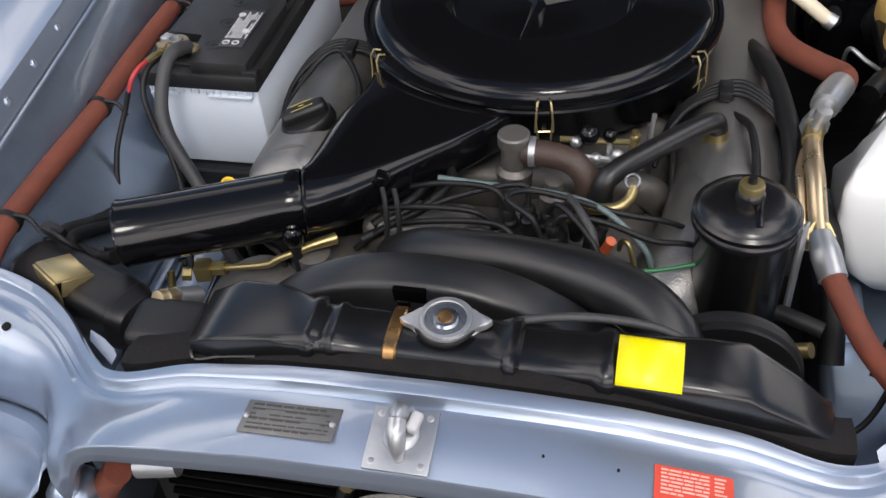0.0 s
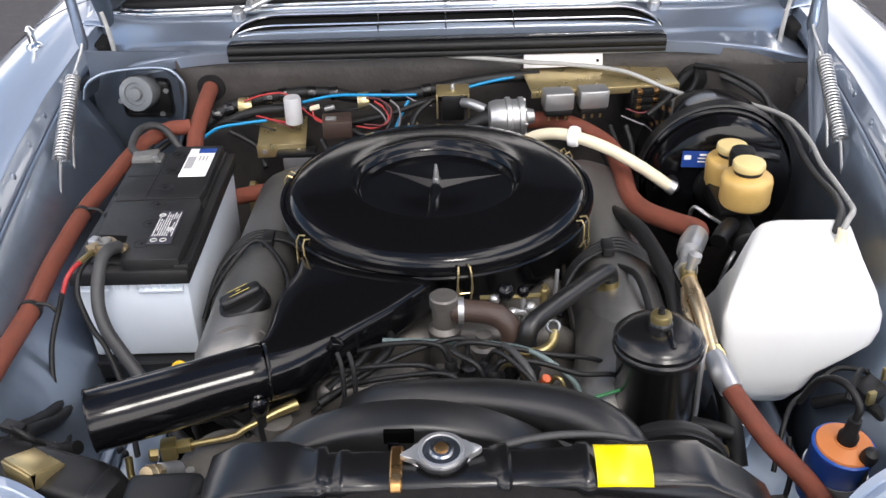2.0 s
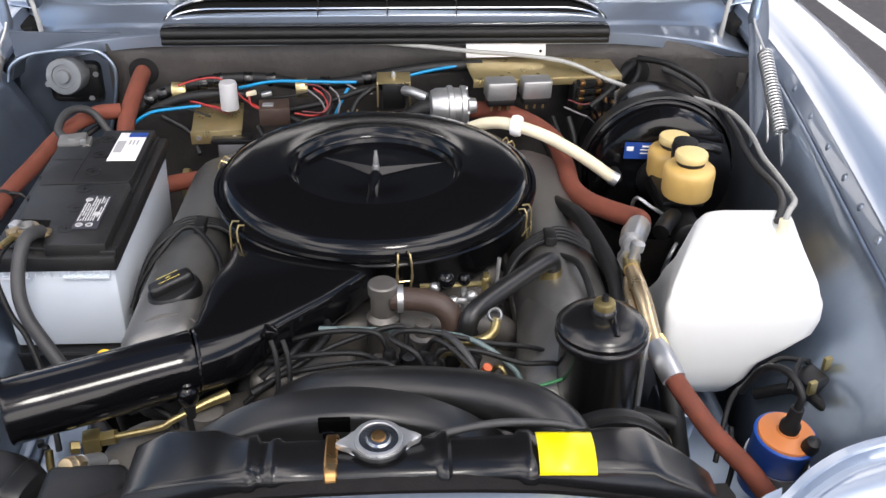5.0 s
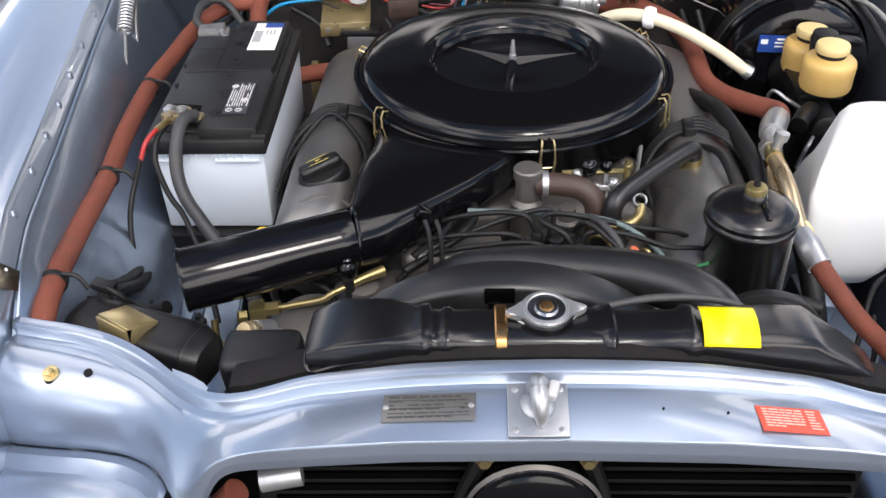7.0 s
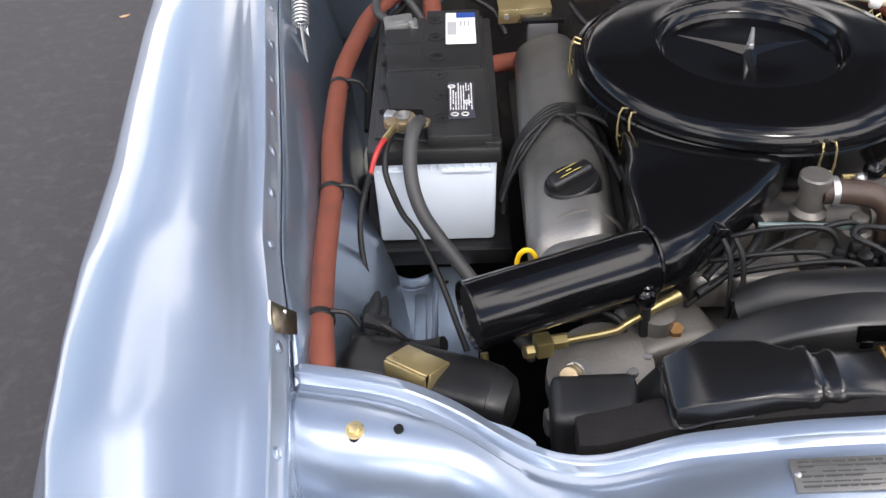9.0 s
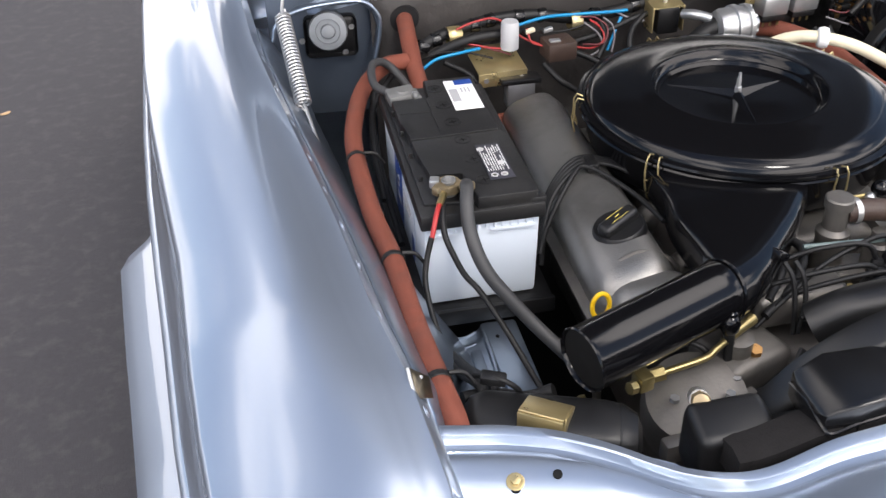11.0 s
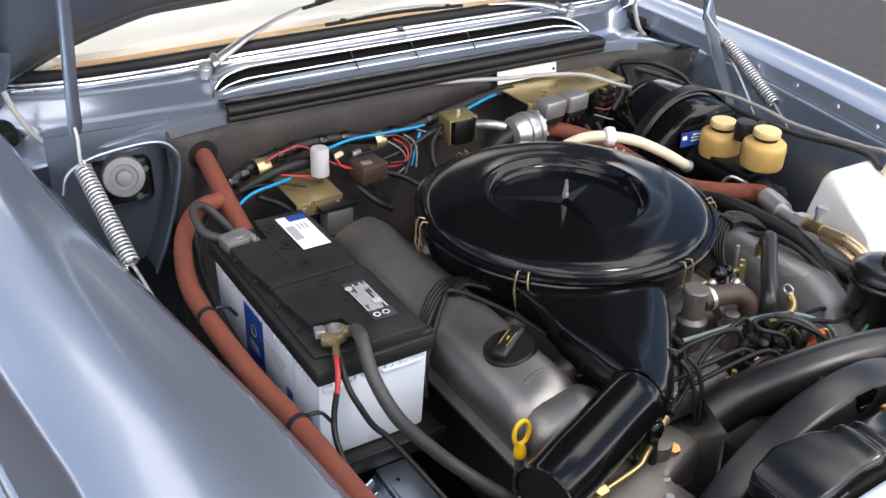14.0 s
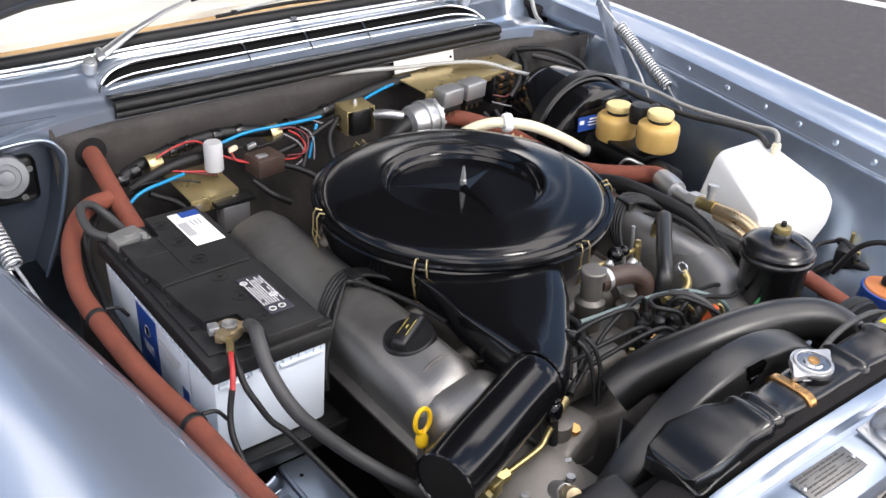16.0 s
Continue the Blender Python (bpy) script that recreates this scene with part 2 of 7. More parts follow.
def prism(outline, h, m=None, bevel=0.0, bm=None):
    """A flat outline (x, y) given the height h, from z = 0."""
    b = bmesh.new()
    lo = [b.verts.new((x, y, 0)) for x, y in outline]
    hi = [b.verts.new((x, y, h)) for x, y in outline]
    n = len(lo)
    b.faces.new(lo[::-1])
    b.faces.new(hi)
    for i in range(n):
        b.faces.new((lo[i], lo[(i + 1) % n], hi[(i + 1) % n], hi[i]))
    if bevel:
        bmesh.ops.bevel(b, geom=list(b.edges), offset=bevel, segments=2, profile=0.5, affect="EDGES")
    b.transform(m or Matrix())
    return merge(bm, b) if bm else b


def thing(name, at, label, category, group="", kind=""):
    e = new(name)
    e.empty_display_size = 0.02
    e.matrix_world = Matrix.Translation(at)
    return tagged(e, label, category, group, kind)


def part(name, bm, material, parent=None, label="", sharp=38, thick=0.0):
    """Links bm as one mesh; bm is in world metres."""
    bmesh.ops.recalc_face_normals(bm, faces=bm.faces)
    for f in bm.faces:
        f.smooth = True
    for e in bm.edges:
        if len(e.link_faces) == 2 and e.calc_face_angle(0) > radians(sharp):
            e.smooth = False
    if parent is not None:
        at = world_of(parent)
        bm.transform(Matrix.Translation(-at))
    me = bpy.data.meshes.new(name)
    bm.to_mesh(me)
    bm.free()
    me.materials.append(material)
    ob = new(name, me)
    if parent is not None:
        ob.parent = parent
    if thick:
        s = ob.modifiers.new("thickness", "SOLIDIFY")
        s.thickness, s.offset = thick, -1
    if label:
        ob["label"] = label
    return ob


def world_of(ob):
    at = Vector()
    while ob is not None:
        at = at + ob.matrix_basis.translation
        ob = ob.parent
    return at


def solo(name, bm, material, label, category, group="", kind="", thick=0.0):
    """A thing that is a single mesh, with its origin at its middle."""
    c = Vector()
    for v in bm.verts:
        c += v.co
    c /= len(bm.verts)
    bm.transform(Matrix.Translation(-c))
    ob = part(name, bm, material, thick=thick)
    ob.matrix_basis = Matrix.Translation(c)
    return tagged(ob, label, category, group, kind)


CX = 0.02   # the car's middle plane


def both(x):
    return (CX - x, CX + x)


# ---- ground ----
g = bmesh.new()
bmesh.ops.create_grid(g, x_segments=8, y_segments=8, size=250)
solo("ground", g, ASPHALT, "dark grey worn asphalt of a car park", "ground", kind="structure")
solo("road_line", box((0.11, 9, 0.006), pose(2.45, 5.0, 0.002, 0, 0, 2), 0.001), LINE, "white painted parking line on the asphalt", "road marking", kind="structure")
solo("road_line", box((0.11, 7, 0.006), pose(4.9, 3.2, 0.002, 0, 0, 17), 0.001), LINE, "white painted parking line on the asphalt", "road marking", kind="structure")

leaf = bmesh.new()
for k in range(9):
    a = -1 + k / 4
    leaf.verts.new((0.02 * a, 0.009 * (1 - a * a) + 0.001, 0.004 + 0.003 * a * a))
    leaf.verts.new((0.02 * a, -0.009 * (1 - a * a) - 0.001, 0.003))
leaf.verts.ensure_lookup_table()
for k in range(8):
    leaf.faces.new([leaf.verts[i] for i in (2 * k, 2 * k + 1, 2 * k + 3, 2 * k + 2)])
leaf.transform(pose(-1.69, 3.01, 0.001, 0, 0, 30))
solo("leaf", leaf, mat("dry_leaf", (0.45, 0.3, 0.16), 0.7), "small dry tan leaf on the asphalt", "leaf", thick=0.0006)

# ---- car body ----
car = thing("car", (CX, 1.2, 0), "silver-blue metallic classic car with its bonnet raised", "car")
LX = [0, 0.08, 0.15, 0.25, 0.30, 0.325, 0.345, 0.37, 0.40, 0.44, 0.49, 0.54, 0.604, 0.66]
LY = [0.035, 0.037, 0.042, 0.048, 0.046, 0.047, 0.054, 0.070, 0.098, 0.136, 0.170, 0.190, 0.199, 0.202]
LZ = [0.968, 0.965, 0.956, 0.937, 0.922, 0.914, 0.908, 0.898, 0.889, 0.886, 0.883, 0.881, 0.885, 0.895]
BX = [0, 0.15, 0.25, 0.30, 0.317, 0.33, 0.342, 0.355, 0.366, 0.378, 0.39, 0.41, 0.43, 0.46, 0.50, 0.55, 0.60, 0.66]
BY = [-0.042, -0.043, -0.047, -0.047, -0.047, -0.047, -0.047, -0.047, -0.046, -0.036, -0.014, 0.018, 0.042, 0.062, 0.075, 0.085, 0.094, 0.105]
BZ = [0.930, 0.928, 0.925, 0.920, 0.915, 0.902, 0.874, 0.840, 0.838, 0.858, 0.854, 0.839, 0.827, 0.819, 0.813, 0.806, 0.802, 0.81]
# the shoulder where the face turns down
SHX = [0, 0.15, 0.25, 0.29, 0.318, 0.341, 0.355, 0.37, 0.385, 0.41, 0.43, 0.46, 0.50, 0.55, 0.60, 0.66]
SHY = [-0.040, -0.041, -0.045, -0.046, -0.045, -0.042, -0.036, -0.020, 0.004, 0.038, 0.058, 0.076, 0.087, 0.096, 0.104, 0.112]
SHZ = [0.945, 0.943, 0.939, 0.934, 0.924, 0.904, 0.889, 0.878, 0.872, 0.868, 0.868, 0.870, 0.872, 0.871, 0.868, 0.868]


def smooth_interp(x, xs, ys, w=0.018):
    return sum(np.interp(abs(x) + d, xs, ys) for d in np.linspace(-w, w, 7)) / 7


def lip(x):
    return Vector((CX + x, smooth_interp(x, LX, LY), smooth_interp(x, LX, LZ)))


def brow(x):
    return Vector((CX + x, smooth_interp(x, BX, BY, 0.008), smooth_interp(x, BX, BZ, 0.008)))


def panel_face(x, f):
    """The painted face from the lip (f = 0) over its shoulder (f = 0.88) to the lower edge (f = 1)."""
    shoulder = Vector((CX + x, smooth_interp(x, SHX, SHY, 0.012), smooth_interp(x, SHX, SHZ, 0.012)))
    w = min(1.0, max(0.0, (abs(x) - 0.31) / 0.09))
    start, end = lip(x) + Vector((0, -0.027, -0.0085 + 0.004 * w)), brow(x)
    t = min(1.0, f / 0.88)
    p = start.lerp(shoulder, t) + Vector((0, 0, 0.003 * math.sin(math.pi * t)))
    if f > 0.88:
        p = p.lerp(end, (f - 0.88) / 0.12)
    # beside the grille opening the face rolls over softly to the headlamp
    soft = start * (1 - f) ** 2 + (shoulder + Vector((0, -0.002, 0.018))) * (2 * f * (1 - f)) + end * f ** 2
    return p.lerp(soft, w * w * (3 - 2 * w))


rows = []
xs = np.linspace(-0.612, 0.612, 171)


def lip_width(x):
    """How much further back the lip's rear fold lies: wide at the headlamps, narrow in the dip."""
    return smooth_interp(x, [0, 0.15, 0.25, 0.31, 0.36, 0.44, 0.53, 0.66], [0, -0.001, -0.003, -0.006, -0.006, -0.003, -0.003, -0.003])


prof = [(0.0, 0.014, -0.05), (0.0, 0.012, -0.006), (0.0, 0.008, 0.0), (0.0, -0.007, 0.001), (0.0, -0.0095, -0.0005), (0.0, -0.0115, -0.008), (0.0, -0.014, -0.0105),
        (0.0, -0.021, -0.0105), (0.0, -0.0225, -0.0085), (0.0, -0.027, -0.0085)]
for dx, dy, dz in prof:
    rows.append([lip(x) + Vector((0, dy + (lip_width(x) if dy > 0 else 0.0), dz)) for x in xs])
for f in (0.06, 0.12, 0.25, 0.38, 0.5, 0.62, 0.70, 0.76, 0.80, 0.84, 0.87, 0.89, 0.91, 0.94, 0.97, 0.99, 1.0):
    rows.append([panel_face(x, f) for x in xs])
rows.append([brow(x) + Vector((0, 0.002, -0.012)) for x in xs])
rows.append([brow(x) + Vector((0, 0.012, -0.016)) for x in xs])
part("front_panel", sheet(rows), PAINT, car, "painted front cross panel with a folded lip", thick=0.0015)

# wings: flange beside the bay, crease, crown, shoulder, flank with its swage, wheel-arch flare
FY = [-0.12, 0.1, 0.224, 0.335, 0.516, 0.695, 0.9, 1.1, 1.4, 1.9, 2.6]
FX = [0.60, 0.615, 0.628, 0.650, 0.671, 0.696, 0.725, 0.75, 0.77, 0.79, 0.80]
SX = [0.79, 0.842, 0.857, 0.866, 0.878, 0.901, 0.926, 0.945, 0.962, 0.975, 0.975]
WX = [0.83, 0.873, 0.890, 0.903, 0.919, 0.937, 0.956, 0.970, 0.985, 0.995, 0.995]
TZ = [0.86, 0.915, 0.932, 0.945, 0.952, 0.956, 0.96, 0.963, 0.965, 0.965, 0.965]


def wing_section(y):
    """Outline of the wing at y: half-widths from the middle and heights."""
    fx, sx, wx, tz = (np.interp(y, FY, t) for t in (FX, SX, WX, TZ))
    low = np.interp(y, [0.0, 0.16, 0.24], [0.13, 0.09, 0.012])
    lift = float(np.interp(y, [0.05, 0.3, 0.9, 1.3], [0.0, 0.006, 0.005, 0.003]))
    sec = [(fx - 0.013, tz - low - 0.018), (fx - 0.010, tz - 0.018), (fx - 0.006, tz - 0.0155), (fx + 0.003, tz + 0.006), (fx + 0.006, tz + 0.009),
           (fx + 0.024, tz + 0.0095), (fx + 0.029, tz + 0.0115), (fx + 0.036, tz + 0.0125)]
    a, b = fx + 0.036, sx - 0.006
    za, zb = tz + 0.0125, tz - 0.020
    for f in np.linspace(0.04, 1.0, 22):
        rise = 0.046 * f - 0.0785 * f ** 2
        sec.append((a + (b - a) * f, za + float(rise) + lift * math.sin(math.pi * f)))
    sec += [(sx - 0.002, tz - 0.0235), (sx, tz - 0.029), (sx + 0.001, tz - 0.036)]
    for f in (0.2, 0.45, 0.7, 0.9):
        sec.append((sx + 0.001 + (wx - 0.010 - sx) * f - 0.006 * math.sin(math.pi * f), tz - 0.036 - 0.105 * f))
    sec += [(wx - 0.010, tz - 0.146), (wx - 0.003, tz - 0.151), (wx, tz - 0.157), (wx - 0.001, tz - 0.165), (wx - 0.008, tz - 0.172)]
    flare = 0.058 * max(0.0, min(1.0, (0.85 - y) / 0.03)) * (0.9 + 0.1 * max(0.0, min(1.0, (y - 0.1) / 0.5)))
    sec += [(wx - 0.006 + flare * 0.3, tz - 0.19), (wx - 0.001 + flare * 0.75, tz - 0.215), (wx + 0.002 + flare, tz - 0.24), (wx - 0.002 + flare, tz - 0.26), (wx - 0.02, tz - 0.33), (wx - 0.05, 0.3)]
    return sec


for side in (-1, 1):
    rows = []
    ys = np.concatenate([np.linspace(-0.12, 0.80, 44), np.linspace(0.82, 0.86, 7), np.linspace(0.89, 1.5, 26), np.linspace(1.6, 2.6, 8)])
    for y in ys:
        rows.append([(CX + side * x, y, z) for x, z in wing_section(y)])
    wing = part("wing", sheet(rows), PAINT, car, thick=0.0015)
    seam = []
    for k in range(10, 47):
        x, z = wing_section(1.5)[k]
        y = 1.452 + 0.24 * max(0.0, (0.962 - x) / 0.14) ** 1.3
        x2, z2 = wing_section(y)[k]
        seam.append((CX + side * x2, y, z2 - 0.0012))
    part("shut_line", tube(seam, 0.0022, 6, 2, smooth=False), DARK, wing)
    # inner wing
    rows = []
    for y in np.linspace(0.14, 1.22, 30):
        fx, tz = np.interp(y, FY, FX), np.interp(y, FY, TZ)
        bulge = 0.05 * math.exp(-((y - 0.45) / 0.2) ** 2)
        drop = 0.05 * max(0.0, 1 - (y - 0.14) / 0.1)
        rows.append([(CX + side * x, y, z) for x, z in [(fx - 0.0125, tz - 0.020 - drop), (fx - 0.018, tz - 0.026 - drop), (fx - 0.034, tz - 0.046 - drop), (fx - 0.055, tz - 0.085 - drop), (fx - 0.080 - bulge * 0.3, tz - 0.13 - drop), (fx - 0.10 - bulge, tz - 0.21), (fx - 0.11 - bulge, tz - 0.3), (fx - 0.12, 0.45), (fx - 0.14, 0.35)]])
    part("inner_wing", sheet(rows), PAINT_IN, car, thick=0.0015)

# firewall, cowl
COWL_X = [0.0, 0.44, 0.50, 0.56, 0.62, 0.68, 0.73, 0.78]


def cowl_lip(x):
    """The cowl's front edge: (y, z) at x from the middle."""
    return smooth_interp(x, COWL_X, [1.204, 1.206, 1.210, 1.218, 1.236, 1.268, 1.296, 1.33]), smooth_interp(x, COWL_X, [1.012, 1.010, 1.004, 0.994, 0.978, 0.954, 0.934, 0.914])


def cowl_step(x):
    """The front edge of the cowl's upper tier."""
    return smooth_interp(x, COWL_X, [1.244, 1.248, 1.272, 1.315, 1.365, 1.415, 1.455, 1.49]), smooth_interp(x, COWL_X, [1.018, 1.018, 1.010, 0.994, 0.975, 0.960, 0.95, 0.938])


def cowl_base(x):
    """The windscreen's foot: (y, z) at x from the middle."""
    xs = [0.0, 0.3, 0.5, 0.62, 0.70, 0.755, 0.80, 0.85]
    return smooth_interp(x, xs, [1.343, 1.347, 1.366, 1.42, 1.48, 1.54, 1.61, 1.70]), smooth_interp(x, xs, [1.047, 1.044, 1.034, 1.016, 1.001, 0.990, 0.987, 0.987])


fw = []
for x in np.linspace(-0.535, 0.716, 26):
    top = cowl_lip(x)[1] - 0.008
    fw.append([(CX + x, 1.2235 + 0.002 * math.sin(40 * x) + 0.02 * max(0.0, x - 0.55), z) for z in (0.3, 0.6, 0.75, 0.85, 0.91, 0.95, top)])
part("firewall", sheet(fw), PAD, car, "dark padded firewall", thick=0.008)
random.seed(21)
for k in range(9):
    x = 0.705 + 0.006 * math.sin(2.1 * k)
    part("torn_pad_edge", box((0.020, 0.012, 0.030), pose(CX + x, 1.222, 0.905 - 0.026 * k, random.uniform(-8, 8), random.uniform(-14, 14), 6), 0.004), PAD, car)
for s in (-1, 1):
    part("side_bulkhead", box((0.42, 0.01, 0.60), pose(CX + s * 0.62, 1.36, 0.60), 0.002), PAINT_IN, car)

rows = []
for x in np.linspace(-0.775, 0.775, 75):
    ly, lz = cowl_lip(x)
    sy, sz = cowl_step(x)
    by, bz = cowl_base(x)
    row = [(CX + x, ly + 0.016, lz - 0.030), (CX + x, ly + 0.001, lz - 0.024), (CX + x, ly, lz - 0.002), (CX + x, ly + 0.003, lz), (CX + x, ly + 0.012, lz + 0.0005),
           (CX + x, ly + 0.016, lz - 0.003), (CX + x, sy - 0.012, min(lz - 0.001, sz - 0.006)), (CX + x, sy - 0.004, sz - 0.004), (CX + x, sy, sz), (CX + x, sy + 0.006, sz + 0.002)]
    rows.append(row + [(CX + x, sy + 0.006 + (by - sy - 0.006) * f, sz + 0.002 + (bz - sz - 0.002) * f) for f in (0.3, 0.65, 1.0)])
part("cowl_panel", sheet(rows), PAINT, car, "painted two-tier cowl panel below the windscreen", thick=0.0015)
for dy, z, r in ((-0.002, 1.012, 0.0095), (-0.001, 0.997, 0.0075)):
    part("cowl_seal", tube([(CX + x, 1.204 + dy, z) for x in np.linspace(-0.425, 0.425, 9)], r, 10, 3), RUBBER, car, "black rubber bonnet seal")


part("seal_channel", sheet([[(CX + x, y, z) for x in np.linspace(-0.425, 0.425, 25)] for y, z in ((1.199, 1.004), (1.200, 1.019), (1.206, 1.0225), (1.226, 1.0215), (1.246, 1.0185), (1.256, 1.012))]), BLACK, car, "gloss black channel below the air intake", thick=0.001)


def hood(u):
    """How high the intake's hood stands at u from the middle, 1 along its length and 0 at its ends."""
    e = max(0.0, (abs(u) - 0.335) / 0.095)
    return math.sqrt(max(0.0, 1 - e * e))


def grille_at(u, v, off=0.0):
    """u across, v from 0 at the lower to 1 at the upper edge of the intake."""
    h = hood(u)
    return Vector((CX + u, 1.252 + 0.048 * v * h - 0.6 * off, 1.012 + 0.037 * v * h + 0.8 * off))


US = [0.43 * math.sin(t) for t in np.linspace(-math.pi / 2, math.pi / 2, 61)]
# dark sheet close behind the bars paints the shade of the recess
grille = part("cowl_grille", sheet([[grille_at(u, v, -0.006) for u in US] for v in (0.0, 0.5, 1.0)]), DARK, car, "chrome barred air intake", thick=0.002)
part("intake_hood", sheet([[grille_at(u, 1.0) for u in US], [grille_at(u, 1.0) + Vector((0, 0.006, 0.0015 * hood(u))) for u in US], [grille_at(u, 1.0) + Vector((0, 0.03, -0.001)) for u in US],
                           [Vector((CX + u, cowl_base(u)[0] + 0.004, 1.014 + 0.031 * hood(u))) for u in US]]), PAINT, grille, "painted hood over the intake", thick=0.001)
for v, r in ((0.03, 0.0038), (0.34, 0.0012), (0.62, 0.0019), (1.0, 0.0028)):
    lim = 61 if v in (0.03, 1.0) else 55
    part("bar", tube([grille_at(u, v, 0.001) for u in (US if lim == 61 else US[5:-5])], r, 8, 1, smooth=False), CHROME, grille)
for u in (-0.135, 0.0, 0.135):
    part("divider", tube([grille_at(u, 0, 0.0015), grille_at(u, 0.5, 0.0015), grille_at(u, 1, 0.0015)], 0.0018, 6, 2), CHROME, grille)

# windscreen, its trim, the dashboard and the seats behind it
rows = []
for f in np.linspace(0, 1, 8):
    row = []
    for x in np.linspace(-0.83, 0.83, 45):
        by, bz = cowl_base(x)
        row.append((CX + x * (1 - 0.14 * f), by + 0.012 + 0.42 * f, bz + 0.010 + 0.38 * f))
    rows.append(row)
screen = part("windscreen", sheet(rows), GLASS, car)
screen.visible_shadow = False
TRIM_X = np.linspace(-0.845, 0.845, 49)
part("windscreen_trim", tube([(CX + x, cowl_base(x)[0] + 0.001, cowl_base(x)[1] + 0.004) for x in TRIM_X], 0.0075, 10, 1, smooth=False), CHROME, screen, "polished chrome strip")
part("windscreen_trim", tube([(CX + x, cowl_base(x)[0] + 0.011, cowl_base(x)[1] + 0.010) for x in TRIM_X], 0.005, 10, 1, smooth=False), CHROME, screen, "polished chrome strip")
part("rubber_gasket", tube([(CX + x * 0.995, cowl_base(x)[0] + 0.026, cowl_base(x)[1] + 0.018) for x in TRIM_X], 0.012, 10, 1, smooth=False), RUBBER, screen)
part("trim_joint", box((0.016, 0.022, 0.016), pose(CX + 0.004, 1.346, 1.054, 35), 0.004, 3), CHROME, screen)
dash = part("dashboard", box((1.36, 0.26, 0.05), pose(CX, 1.66, 1.015, 3), 0.015, 3), SEAT, car, "cream dashboard top")
rows = []
for x in np.linspace(-0.70, 0.70, 41):
    by, bz = cowl_base(x)
    rows.append([(CX + x, by + 0.046, bz - 0.02), (CX + x, by + 0.050, bz + 0.008), (CX + x, by + 0.10, bz + 0.014), (CX + x, by + 0.105, bz - 0.02)])
part("wood_trim", sheet(rows), WOOD, dash, "varnished wood trim")
rows = []
for x in np.linspace(-0.70, 0.70, 41):
    by, bz = cowl_base(x)
    rows.append([(CX + x, by + 0.102, bz + 0.0), (CX + x, by + 0.106, bz + 0.026), (CX + x, by + 0.16, bz + 0.030), (CX + x, by + 0.17, bz - 0.02)])
part("dash_pad", sheet(rows), SEAT, dash, "cream dashboard roll")
for i in range(2):
    sx = CX + (-0.33, 0.33)[i]
    seat = part("front_seat", box((0.54, 0.2, 0.72), pose(sx, 2.25, 0.72, -14), 0.05, 4), SEAT, car, "cream pleated leather front seat")
    for k in range(9):
        part("pleat", tube([(sx + (k - 4) * 0.052, 2.115, 0.45), (sx + (k - 4) * 0.052, 2.17, 0.75), (sx + (k - 4) * 0.052, 2.225, 1.0)], 0.022, 8, 3), SEAT, seat)
part("cabin_floor", box((1.3, 1.9, 0.05), pose(CX, 2.2, 0.4), 0.01), SEAT, car)
part("rear_seat", box((1.3, 0.25, 0.9), pose(CX, 3.15, 0.75, -10), 0.05, 3), SEAT, car, "cream leather rear bench")
